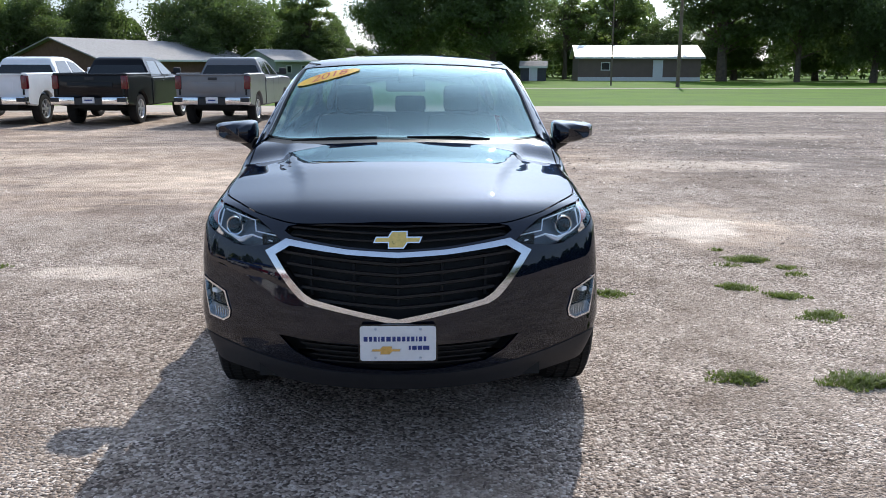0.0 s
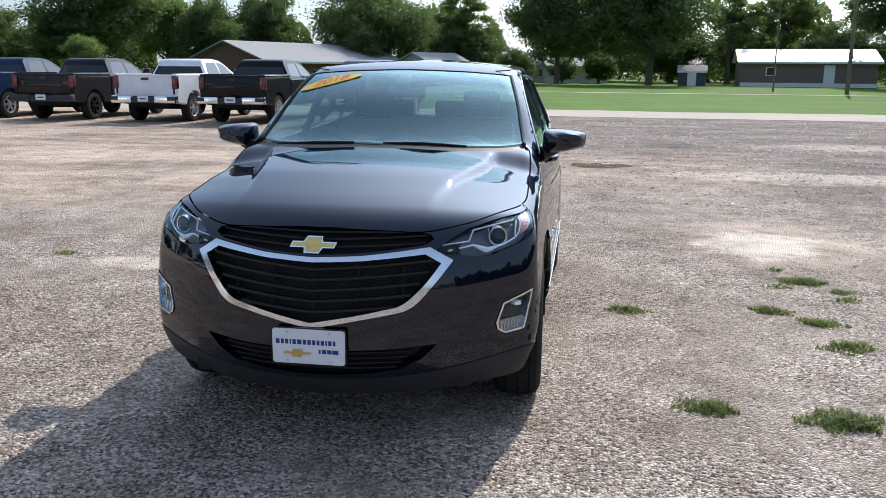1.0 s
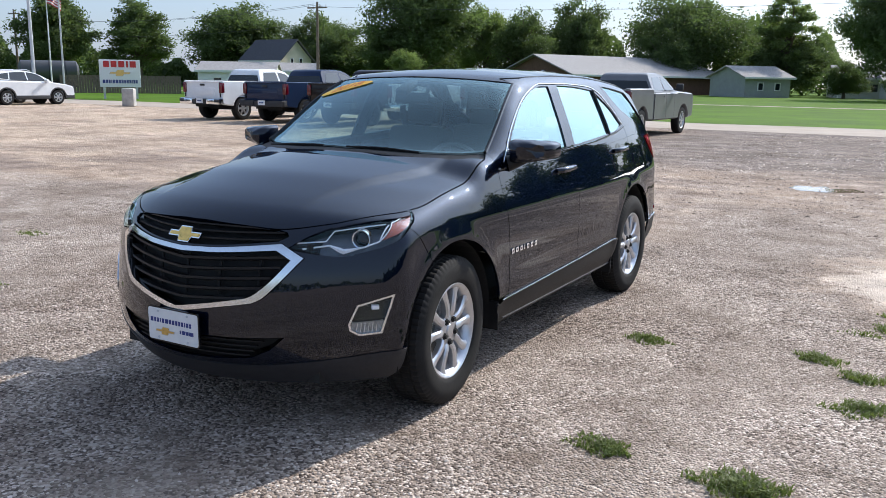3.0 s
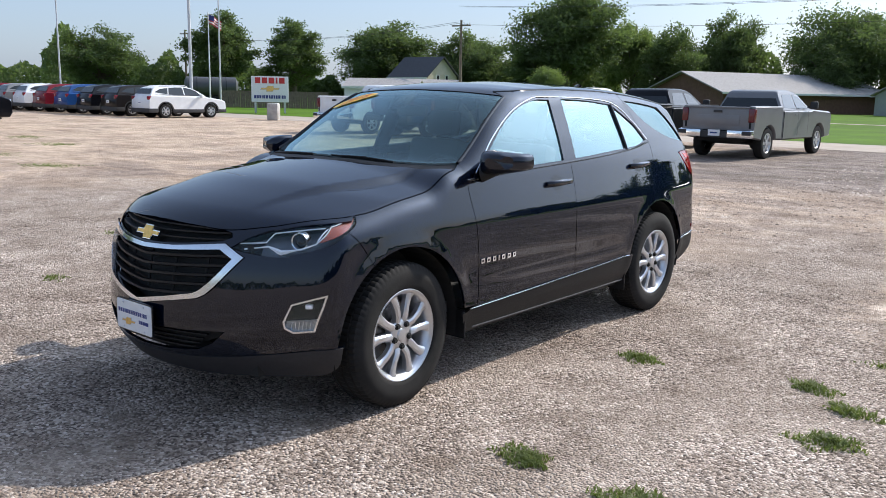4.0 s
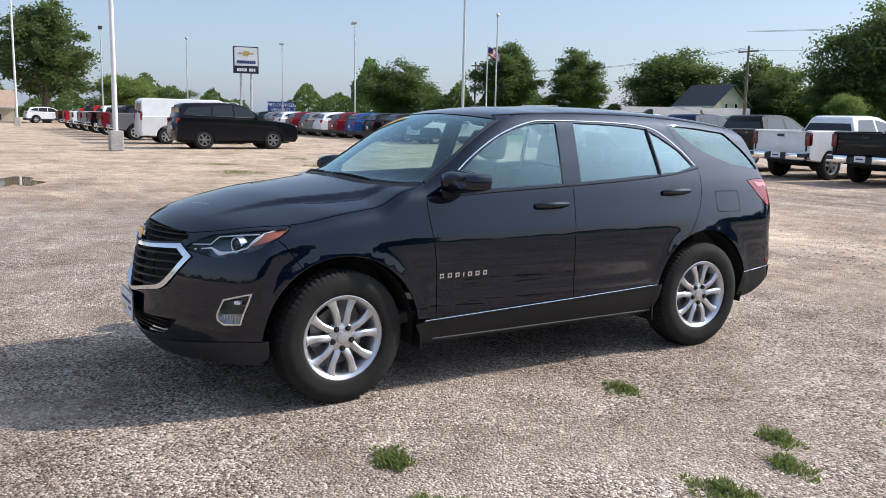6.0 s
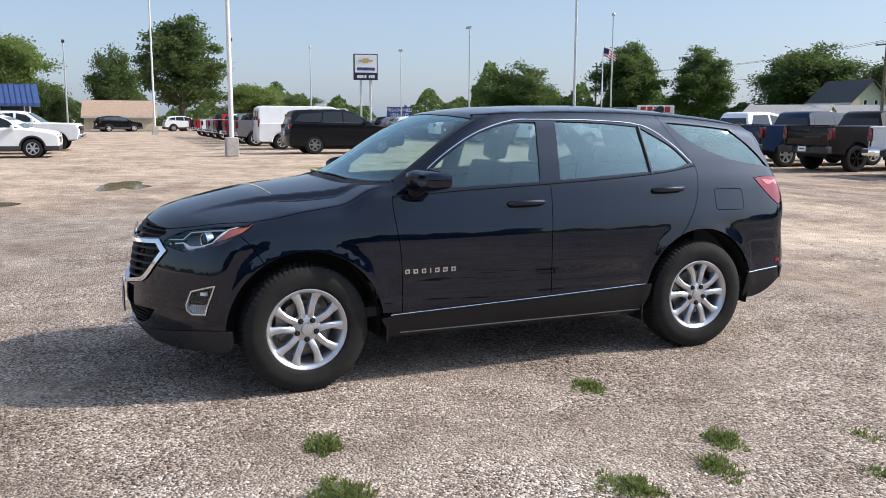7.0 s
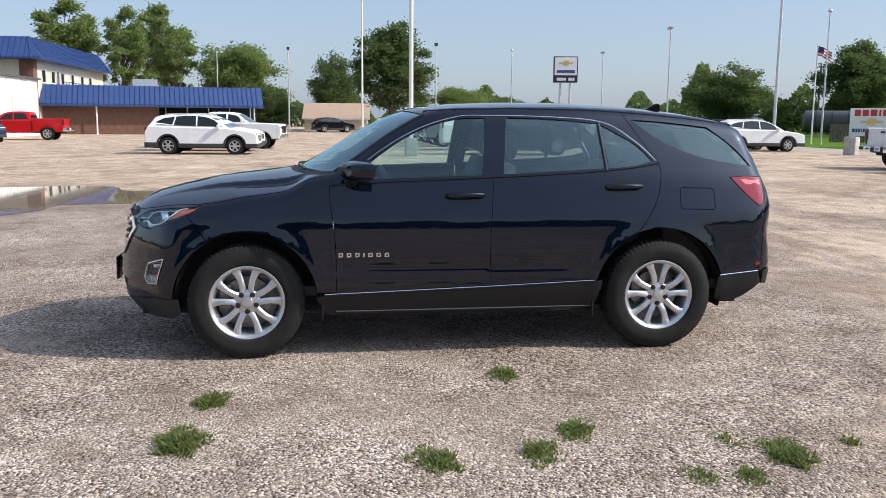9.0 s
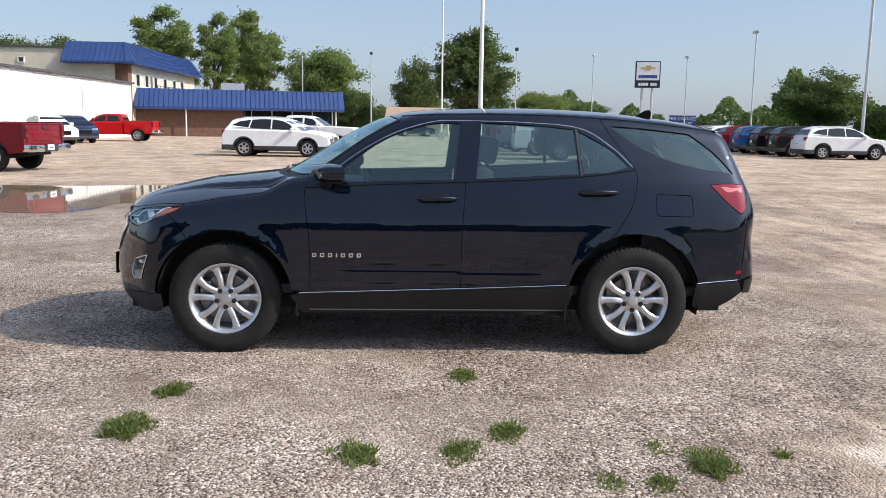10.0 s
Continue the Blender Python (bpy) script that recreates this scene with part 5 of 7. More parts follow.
def stones(count, x0, x1, y0, y1, seed, smin, smax, low=0.35):
    """Angular loose stones, thicker in some patches than in others."""
    g = np.random.default_rng(seed)
    octa = np.array([(1, 0, 0), (0, 1, 0), (-1, 0, 0), (0, -1, 0), (0, 0, 1), (0.7, 0.7, 0.2), (-0.7, -0.6, 0.3)], float)
    tri = np.array([(0, 5, 4), (5, 1, 4), (1, 2, 4), (2, 6, 4), (6, 3, 4), (3, 0, 4)])
    c = np.stack([g.uniform(x0, x1, count), g.uniform(y0, y1, count), np.zeros(count)], 1)
    field = 0.6 * patchy(c[:, 0], c[:, 1], 0.9, 5) + 0.4 * patchy(c[:, 0], c[:, 1], 0.28, 6)
    keep = g.random(count) < np.clip((field - low + 0.2) * 2.2, 0.12, 1.0)
    wash = np.hypot((c[:, 0] - 2.75) / 0.75, (c[:, 1] - 2.8) / 0.95)
    keep &= g.random(count) < np.clip(wash - 0.35, 0.03, 1.0)
    c = c[keep]
    count = len(c)
    s = smin + (smax - smin) * g.random(count) ** 2.2
    a = g.uniform(0, 2 * np.pi, count)
    sx, sy, sz = s * g.uniform(0.7, 1.2, count), s * g.uniform(0.6, 1.0, count), s * g.uniform(0.35, 0.7, count)
    q = octa[None] * (1 + g.uniform(-0.25, 0.25, (count, 7, 3)))
    q = q * np.stack([sx, sy, sz], 1)[:, None]
    x = q[..., 0] * np.cos(a)[:, None] - q[..., 1] * np.sin(a)[:, None]
    y = q[..., 0] * np.sin(a)[:, None] + q[..., 1] * np.cos(a)[:, None]
    v = np.stack([x + c[:, 0:1], y + c[:, 1:2], q[..., 2] - 0.002], 2).reshape(-1, 3)
    f = (tri[None] + 7 * np.arange(count)[:, None, None]).reshape(-1, 3)
    me = bpy.data.meshes.new("gravel_stones")
    me.vertices.add(len(v))
    me.vertices.foreach_set("co", v.ravel())
    me.loops.add(len(f) * 3)
    me.loops.foreach_set("vertex_index", f.ravel().astype(np.int32))
    me.polygons.add(len(f))
    me.polygons.foreach_set("loop_start", np.arange(len(f), dtype=np.int32) * 3)
    me.polygons.foreach_set("loop_total", np.full(len(f), 3, np.int32))
    me.update(calc_edges=True)
    me.materials.append(M_STONE)
    tagged(new("gravel_stones", me), "loose grey and tan gravel stones", "gravel", kind="stuff")


stones(125000, -3.0, 4.6, -4.2, 3.4, 11, 0.0045, 0.0155)
stones(50000, -9.0, 7.0, -5.0, 9.0, 12, 0.006, 0.018)
stones(40000, -2.0, 14.0, 5.0, 24.0, 13, 0.012, 0.034)
stones(16000, -16.0, 0.0, 2.0, 16.0, 14, 0.008, 0.026, 0.55)

def blob(name, cx, cy, rx, ry, seed, z, mat, label, cat):
    g = random.Random(seed)
    ph = [(g.uniform(0, 6.28), g.uniform(0.05, 0.2) / (k + 1) ** 0.4) for k in range(7)]
    v = [(cx, cy, z)]
    n = 90
    for i in range(n):
        a = 2 * math.pi * i / n
        r = 1 + sum(q * math.sin((k + 2) * a + p) for k, (p, q) in enumerate(ph))
        v.append((cx + rx * r * math.cos(a), cy + ry * r * math.sin(a), z))
    return tagged(link(name, v, [(0, 1 + i, 1 + (i + 1) % n) for i in range(n)], mat), label, cat, kind="structure")


blob("puddle_1", -10.7, -7.1, 2.6, 3.4, 3, 0.006, M_WATER, "shallow brown puddle that mirrors the buildings", "puddle")
blob("puddle_2", -15.3, -1.85, 1.4, 0.5, 5, 0.006, M_WATER, "small shallow puddle on packed dirt", "puddle")
blob("puddle_3", 1.35, 9.2, 0.42, 0.42, 8, 0.006, M_WATER, "small shallow puddle on packed dirt", "puddle")

# ---- trees ----
M_BARK = shader("bark", (0.11, 0.085, 0.065), 0.95, noise_scale=6, amount=0.4, bump=0.02, bump_scale=14)


def leaf_material(name, base):
    m = shader(name, base, 0.6, noise_scale=0.7, amount=0.35, per_island=0.4, spec=0.25)
    nt = m.node_tree
    p = nt.nodes["Principled BSDF"]
    tr = nt.nodes.new("ShaderNodeBsdfTranslucent")
    tr.inputs["Color"].default_value = (base[0] * 1.6, base[1] * 1.7, base[2] * 1.0, 1)
    mx = nt.nodes.new("ShaderNodeMixShader")
    mx.inputs["Fac"].default_value = 0.45
    out = nt.nodes["Material Output"]
    nt.links.new(p.outputs["BSDF"], mx.inputs[1])
    nt.links.new(tr.outputs["BSDF"], mx.inputs[2])
    nt.links.new(mx.outputs["Shader"], out.inputs["Surface"])
    return m


M_GRASS = leaf_material("grass_blade", (0.135, 0.165, 0.055))
M_LEAF = leaf_material("dark_leaves", (0.09, 0.124, 0.052))
M_LEAF2 = leaf_material("bright_leaves", (0.15, 0.195, 0.075))


# grass tufts in the gravel
def tuft(at, r, n, seed, high=0.07, label="small green grass tuft in the gravel"):
    g = random.Random(seed)
    v, f = [], []
    for _ in range(int(n * 0.8)):
        a = g.uniform(0, 6.283)
        d = r * g.random() ** 0.7 * (0.75 + 0.35 * math.sin(3 * a + seed) * math.sin(2 * a + 2 * seed))
        x, y = d * math.cos(a) * 1.25, d * math.sin(a) * 0.8
        h = high * g.uniform(0.2, 0.62) * (1.1 - 0.7 * d / r)
        b, l = g.uniform(0, 6.283), g.uniform(0.6, 2.0)
        w = g.uniform(0.0025, 0.006)
        dx, dy = math.cos(b), math.sin(b)
        k = len(v)
        v += [(x - dy * w, y + dx * w, -0.004), (x + dy * w, y - dx * w, -0.004), (x + dx * h * l * 0.4 + dy * w * 0.7, y + dy * h * l * 0.4 - dx * w * 0.7, h * 0.65),
              (x + dx * h * l * 0.4 - dy * w * 0.7, y + dy * h * l * 0.4 + dx * w * 0.7, h * 0.65), (x + dx * h * l, y + dy * h * l, h)]
        f += [(k, k + 1, k + 2, k + 3), (k + 3, k + 2, k + 4)]
    ob = link("grass_tuft", v, f, M_GRASS)
    ob.matrix_basis = pose(at[0], at[1], 0.002, 0, 0, g.uniform(-30, 30))
    return tagged(ob, label, "grass", "grass tufts", "stuff")


for k, (x, y, r, n, h) in enumerate([(2.33, -1.56, 0.20, 1000, 0.085), (1.73, -1.48, 0.155, 620, 0.065), (2.67, -0.37, 0.18, 640, 0.065), (1.40, 0.20, 0.15, 480, 0.06), (2.36, 0.36, 0.15, 540, 0.065),
                                     (2.62, 0.11, 0.16, 460, 0.06), (2.56, 1.06, 0.14, 120, 0.04), (2.80, 1.25, 0.19, 760, 0.075), (2.67, 1.64, 0.07, 90, 0.05), (2.97, 0.75, 0.11, 150, 0.05),
                                     (2.99, 0.97, 0.12, 200, 0.05), (-3.2, -1.2, 0.16, 160, 0.05), (-4.9, 0.3, 0.2, 160, 0.05), (-3.3, 1.1, 0.16, 160, 0.05)]):
    tuft((x, y), r, n, 40 + k, h)
for k, (x, y, r, n) in enumerate([(-17.0, 3.6, 1.1, 1500), (-13.2, 3.5, 0.8, 900), (-19.3, 6.6, 0.9, 900), (-20.5, 4.0, 1.0, 900), (-23.0, 7.5, 0.9, 700)]):
    tuft((x, y), r, n, 70 + k, 0.06, "thin low grass patch on packed dirt")


def quads_mesh(name, centres, sizes, seed, mat):
    """Many small leaves, each a folded quad."""
    g = np.random.default_rng(seed)
    n = len(centres)
    a = g.normal(size=(n, 3))
    a /= np.linalg.norm(a, axis=1)[:, None]
    b = np.cross(a, g.normal(size=(n, 3)))
    b /= np.linalg.norm(b, axis=1)[:, None]
    c = np.cross(a, b)
    s = sizes[:, None]
    v = np.stack([centres - a * s, centres - b * s * 0.6 + c * s * 0.25, centres + a * s * 1.1, centres + b * s * 0.55 + c * s * 0.2], 1).reshape(-1, 3)
    f = 4 * np.arange(n)[:, None] + np.array([[0, 1, 2, 3]])
    me = bpy.data.meshes.new(name)
    me.from_pydata(v.tolist(), [], f.tolist())
    me.materials.append(mat)
    return me


def make_tree(seed, h, w, mat, leaves=26000, airy=0.0, trunk=0.28, low=0.1, size=0.16, taper=0.15, clumps=130):
    """A broad-leaved tree: trunk with limbs that end in clumps of small leaves, with sky between them."""
    g = random.Random(seed)
    q = np.random.default_rng(seed)
    root = thing("tree", "broad-leaved tree with dense green crown", "tree")
    mid, half = h * (low + 1.0) / 2, h * (1.0 - low) / 2
    lobes = q.normal(size=(14, 3))
    lobes /= np.linalg.norm(lobes, axis=1)[:, None]
    reach = q.uniform(0.72, 1.12, len(lobes))
    d = q.normal(size=(clumps, 3))
    d /= np.linalg.norm(d, axis=1)[:, None]
    near = d @ lobes.T
    limit = 0.66 + (reach[near.argmax(1)] - 0.66) * np.exp((near.max(1) - 1.0) / 0.12)
    c = d * (limit * q.random(clumps) ** 0.4)[:, None]
    c[:, :2] *= 1.0 - taper * c[:, 2:3]
    c = c * np.array([w * 0.5, w * 0.5, half * 0.98]) + np.array([0, 0, mid])
    spread = w * (0.045 - 0.012 * airy) * q.uniform(0.6, 1.5, clumps)
    bm = bmesh.new()
    th = mid * 0.8
    lean = g.uniform(-0.3, 0.3)
    add_tube(bm, [(0, 0, -0.1), (0.05, 0.02, th * 0.4), (lean, g.uniform(-0.2, 0.2), th), (2 * lean, g.uniform(-0.4, 0.4), h * 0.85)], [trunk * 1.35, trunk, trunk * 0.75, 0.05], 8)
    for p in c[:46]:
        p = Vector(p)
        s = Vector((0, 0, min(max(th * 0.35, p.z * 0.6), h * 0.68)))
        bow = Vector((g.uniform(-0.3, 0.3), g.uniform(-0.3, 0.3), 0.04 * h * g.uniform(-0.2, 0.8)))
        add_tube(bm, [s, s.lerp(p, 0.35) + bow * 0.6, s.lerp(p, 0.7) + bow, p], [trunk * 0.38, trunk * 0.24, trunk * 0.13, 0.02], 5)
    part("trunk", bm, M_BARK, root, "grey-brown bark", smooth=True)
    share = spread ** 2 / np.sum(spread ** 2)
    own = q.choice(clumps, leaves, p=share)
    v = c[own] + q.normal(size=(leaves, 3)) * spread[own][:, None] * np.array([1.0, 1.0, 0.72])
    v = v[v[:, 2] > h * low * 0.5]
    crown = new("crown", quads_mesh("crown", v, q.uniform(0.55, 1.3, len(v)) * size, seed, mat))
    crown.parent = root
    root["w"], root["h"] = w, h
    return root


kinds = {
    "dense": make_tree(1, 15.0, 13.0, M_LEAF, 34000, size=0.17, low=0.06, clumps=150),
    "oak": make_tree(8, 14.0, 18.0, M_LEAF, 36000, size=0.18, low=0.12, clumps=135, trunk=0.4),
    "round": make_tree(2, 10.0, 9.5, M_LEAF, 26000, low=0.04, size=0.14, clumps=140),
    "tall": make_tree(3, 14.0, 8.5, M_LEAF, 27000, low=0.06, size=0.15, clumps=140),
    "airy": make_tree(4, 16.0, 9.5, M_LEAF2, 15000, airy=0.9, low=0.28, size=0.17, trunk=0.22, clumps=75),
    "bright": make_tree(5, 11.0, 9.0, M_LEAF2, 26000, low=0.04, size=0.14, clumps=140),
}
first = dict.fromkeys(kinds, True)


def plant(kind, x, y, h, w, turn=0.0, label=""):
    src = kinds[kind]
    m = pose(x, y, rise(x, y) - 0.05 if y > 39 else -0.02, 0, 0, turn) @ Matrix.Diagonal((w / src["w"], w / src["w"], h / src["h"], 1))
    if first[kind]:
        first[kind] = False
        src.matrix_basis = m
        ob = src
    else:
        ob = copy_thing(src, pose(m.translation.x, m.translation.y, m.translation.z, 0, 0, turn))
        ob.scale = (w / src["w"], w / src["w"], h / src["h"])
    tagged(ob, label or "broad-leaved tree with a dense dark green crown", "tree", "trees round the lot")
    return ob


for k, row in enumerate([
        ("dense", 7.76, 89.98, 16.5, 15), ("dense", -2.05, 91, 13.6, 11.5), ("tall", 32.38, 88, 19, 14), ("dense", 38.94, 84.02, 16, 12), ("round", 44.91, 80.04, 12, 10), ("airy", 24.07, 103.98, 13, 11),
        ("airy", 17.62, 101.97, 12, 10), ("round", -42.22, 108.53, 13.0, 10.5), ("oak", -28.35, 113.17, 13.8, 21), ("airy", -14.48, 105.92, 12.5, 9.5), ("round", -28.64, 104.23, 8, 9), ("dense", -53.94, 86.92, 16.2, 15.5),
        ("round", -46.04, 99.22, 10.8, 10), ("round", -14.66, 108.12, 8, 12), ("round", 2.77, 113.99, 9, 12), ("tall", -55.77, 83.43, 8.5, 9), ("round", -71.64, 93.66, 9.1, 11.7), ("round", -92.66, 47.61, 8.6, 11.5),
        ("tall", -85.54, 59.3, 11.8, 9.5), ("tall", -79.96, 65.91, 11.0, 9.0), ("dense", -84.81, 88.88, 12.9, 16.4), ("round", -76.91, 95.96, 10.9, 11.7), ("bright", -103.84, -11.2, 12.0, 11.5), ("round", -116.95, 0.58, 10.8, 8.4),
        ("tall", -95.61, 7.03, 13.8, 11.0), ("bright", -100.68, 15.59, 6.4, 8.5), ("airy", -119.17, -36.37, 18.0, 14.0), ("airy", -121.74, -24.47, 18.0, 13.0), ("dense", -102.65, -43.68, 12.5, 15), ("bright", -123.12, -13.47, 13.5, 11.0),
        ("airy", -100.79, -18.32, 12.6, 7.0), ("dense", -111.58, -55.7, 14, 15), ("dense", -97.56, -62.57, 13, 14), ("round", -108.16, 22.97, 4.6, 8.0), ("round", -100.38, -7.3, 5.6, 7.0), ("round", 51.88, 74.06, 12, 11),
        ("round", 57.87, 90.06, 13, 12), ("bright", -44.13, 68.03, 5.0, 4.0), ("round", 29.53, 99.98, 7.5, 10), ("round", 36.97, 97, 7.5, 11), ("round", 44.92, 93.02, 8, 11), ("round", 22.11, 111.97, 8.0, 13),
        ("round", 11.68, 107.98, 8.0, 12), ("round", 52.88, 88.05, 8, 11), ("bright", -52.74, 101.45, 13.0, 9.5), ("airy", -114.52, -27.28, 16.6, 9.0), ("round", -7.2, 98.8, 4.2, 5.5), ("round", -1.6, 97.6, 3.2, 4.5), ("round", 2.6, 98.0, 3.8, 5.0)]):
    plant(*row, turn=57.0 * k)

# low woods that close the horizon

def woods(name, count, ang0, ang1, r0, r1, h, seed, label, size=0.9, uneven=1.0):
    q = np.random.default_rng(seed)
    a = np.radians(q.uniform(ang0, ang1, count))
    r = q.uniform(r0, r1, count)
    top = h * (0.55 + uneven * (0.25 * np.sin(a * 31) + 0.2 * np.sin(a * 73 + 2) + 0.12 * np.sin(a * 171)))
    z = top * q.random(count) ** 0.6
    c = np.stack([r * np.sin(a), r * np.cos(a), z], 1)
    ob = new(name, quads_mesh(name, c, q.uniform(0.5, 1.1, count) * size, seed, M_LEAF))
    tagged(ob, label, "woodland", kind="stuff")


woods("far_woods", 70000, -112, 70, 150, 172, 7.5, 31, "distant dark green woodland edge", 0.55)
woods("hedgerow", 60000, -66, 34, 118, 128, 10.0, 35, "dark green undergrowth behind the houses", 0.42)
woods("far_woods", 26000, 62, 128, 66, 80, 13.5, 33, "dark green woodland edge", uneven=0.4)
woods("far_woods", 16000, 128, 250, 190, 215, 9, 34, "distant dark green woodland edge")

# ---- parked vehicles ----
M_AUTOGLASS = shader("dark_vehicle_glass", (0.012, 0.016, 0.018), 0.05, spec=0.55)
M_PLASTIC = shader("grey_black_plastic", (0.03, 0.03, 0.032), 0.6, noise_scale=20, amount=0.2)
M_GREYRIM = shader("dark_alloy_rim", (0.25, 0.25, 0.26), 0.35, metal=0.7, noise_scale=10, amount=0.1)
PAINTS = {}


def paint(name, base, metal=0.0):
    if name not in PAINTS:
        PAINTS[name] = shader(name + "_paint", base, 0.35, metal=metal, spec=0.05, coat=0.4, noise_scale=2.0, amount=0.06)
    return PAINTS[name]


WHITE, BLACK, SILVER = paint("white", (0.78, 0.79, 0.8)), paint("black", (0.005, 0.0055, 0.008)), paint("silver_grey", (0.2, 0.2, 0.205), 0.2)
NAVYP, RED, MAROON = paint("navy", (0.016, 0.03, 0.07)), paint("red", (0.42, 0.012, 0.014)), paint("maroon", (0.16, 0.012, 0.02))
BLUEP, GREYP, CHARC = paint("blue", (0.02, 0.07, 0.22)), paint("grey", (0.16, 0.16, 0.17), 0.2), paint("charcoal", (0.016, 0.013, 0.012))


def arched(front, top, back, axles, r, low):
    """A closed lower-body outline in (y, z): front points, upper line, back points and the sill line with wheel arches."""
    o = list(front) + list(top) + list(back)
    for c in sorted(axles, reverse=True):
        zc = 0.38
        a0 = math.asin(max(-1, min(1, (low - zc) / r)))
        for k in range(13):
            a = a0 + (math.pi - 2 * a0) * k / 12
            o.append((c + r * math.cos(a), zc + r * math.sin(a)))
    return o


def slab(name, outline, width, mat, parent, soft=0.05, tuck=None, label=""):
    """A body shell: the side outline given width, with softened flanks. tuck: half width by height."""
    from mathutils.geometry import tessellate_polygon
    o = np.array(outline, float)
    area = 0.5 * np.sum(o[:, 0] * np.roll(o[:, 1], -1) - np.roll(o[:, 0], -1) * o[:, 1])
    if area < 0:
        o = o[::-1]
    inn = inset(o, soft * 0.6)
    hw = tuck or (lambda z: width)
    rings = []
    for sx, ring, d in ((-1, inn, 0.0), (-1, o, soft), (1, o, soft), (1, inn, 0.0)):
        rings.append([(sx * (hw(z) - d), y, z) for y, z in ring])
    n = len(o)
    v = [q for r in rings for q in r]
    f = []
    for k in range(3):
        for i in range(n):
            f.append((k * n + i, k * n + (i + 1) % n, (k + 1) * n + (i + 1) % n, (k + 1) * n + i))
    tri = tessellate_polygon([[Vector((y, z, 0)) for y, z in inn]])
    f += [tuple(t) for t in tri] + [tuple(3 * n + i for i in t)[::-1] for t in tri]
    bm = bmesh.new()
    vs = [bm.verts.new(q) for q in v]
    for t in f:
        try:
            bm.faces.new([vs[i] for i in t])
        except ValueError:
            pass
    return part(name, bm, mat, parent, label, smooth=True)


def flank(name, pts, hw, mat, parent, off=0.004):
    """A pane or flat piece on both flanks, following the tuck of the cabin."""
    out = []
    for s in (1, -1):
        bm = bmesh.new()
        a = [bm.verts.new((s * (hw(z) + off), y, z)) for y, z in pts]
        b = [bm.verts.new((s * (hw(z) - 0.02), y, z)) for y, z in pts]
        bm.faces.new(a)
        for i in range(len(a)):
            bm.faces.new((a[i], a[(i + 1) % len(a)], b[(i + 1) % len(a)], b[i]))
        out.append(part(name, bm, mat, parent))
    return out


def across(name, pts, hw, mat, parent, off=0.004, thick=0.02, trim=0.06):
    """A pane across the cabin, between two points (y, z) of its outline."""
    (y0, z0), (y1, z1) = pts
    d = Vector((0, y1 - y0, z1 - z0)).normalized()
    n = Vector((0, d.z, -d.y))
    bm = bmesh.new()
    q = [(-(hw(z0) - trim), y0, z0), (hw(z0) - trim, y0, z0), (hw(z1) - trim, y1, z1), (-(hw(z1) - trim), y1, z1)]
    a = [bm.verts.new(Vector(p) + n * off) for p in q]
    b = [bm.verts.new(Vector(p) - n * thick) for p in q]
    bm.faces.new(a)
    bm.faces.new(b[::-1])
    for i in range(4):
        bm.faces.new((a[i], a[(i + 1) % 4], b[(i + 1) % 4], b[i]))
    return part(name, bm, mat, parent)


def road_wheel(parent, x, y, R, rim=M_ALLOY, spokes=6):
    s = 1 if x > 0 else -1
    base = pose(x, y, R) @ (Matrix() if s > 0 else pose(0, 0, 0, 0, 0, 180))
    bm = bmesh.new()
    add_lathe(bm, [(-0.12, R * 0.6), (-0.125, R * 0.8), (-0.11, R * 0.96), (-0.08, R), (0.08, R), (0.11, R * 0.96), (0.125, R * 0.8), (0.115, R * 0.66), (0.1, R * 0.63)], 32, "x")
    bm.transform(base)
    w = part("wheel", bm, M_TYRE, parent, smooth=True)
    bm = bmesh.new()
    add_lathe(bm, [(0.02, R * 0.58), (0.095, R * 0.63), (0.115, R * 0.65), (0.115, R * 0.60), (0.09, R * 0.56), (0.05, R * 0.55)], 32, "x")
    for k in range(spokes):
        add_box(bm, (0.085, R * 0.32, 0), (0.035, R * 0.52, R * 0.17), Matrix.Rotation(2 * math.pi * k / spokes, 4, "X"), 0.006)
    add_lathe(bm, [(0.06, R * 0.2), (0.11, R * 0.16), (0.115, 0.0)], 16, "x")
    bm.transform(base)
    part("rim", bm, rim, w, smooth=True)
    bm = bmesh.new()
    add_lathe(bm, [(0.02, 0.0), (0.02, R * 0.57)], 24, "x")
    bm.transform(base)
    part("brake", bm, M_DARK, w)


def bars_plate(parent, y, z, s):
    """A number plate with plain bars."""
    bm = bmesh.new()
    add_box(bm, (0, y, z), (0.32, 0.02, 0.16), bevel=0.006)
    pl = part("number_plate", bm, M_WHITE, parent)
    bm = bmesh.new()
    add_box(bm, (0, y + s * 0.012, z), (0.2, 0.004, 0.035))
    part("plate_bar", bm, M_NAVY, pl)


def lamps(name, parent, mat, x, y, z, size):
    for s in (1, -1):
        bm = bmesh.new()
        add_box(bm, (s * x, y, z), size, bevel=min(size) * 0.25)
        part(name, bm, mat, parent, smooth=True)


def mirrors(parent, x, y, z, mat):
    for s in (1, -1):
        bm = bmesh.new()
        add_box(bm, (s * x, y, z), (0.22, 0.12, 0.2), bevel=0.04)
        add_box(bm, (s * (x - 0.13), y, z - 0.06), (0.12, 0.05, 0.05))
        part("wing_mirror", bm, mat, parent, smooth=True)


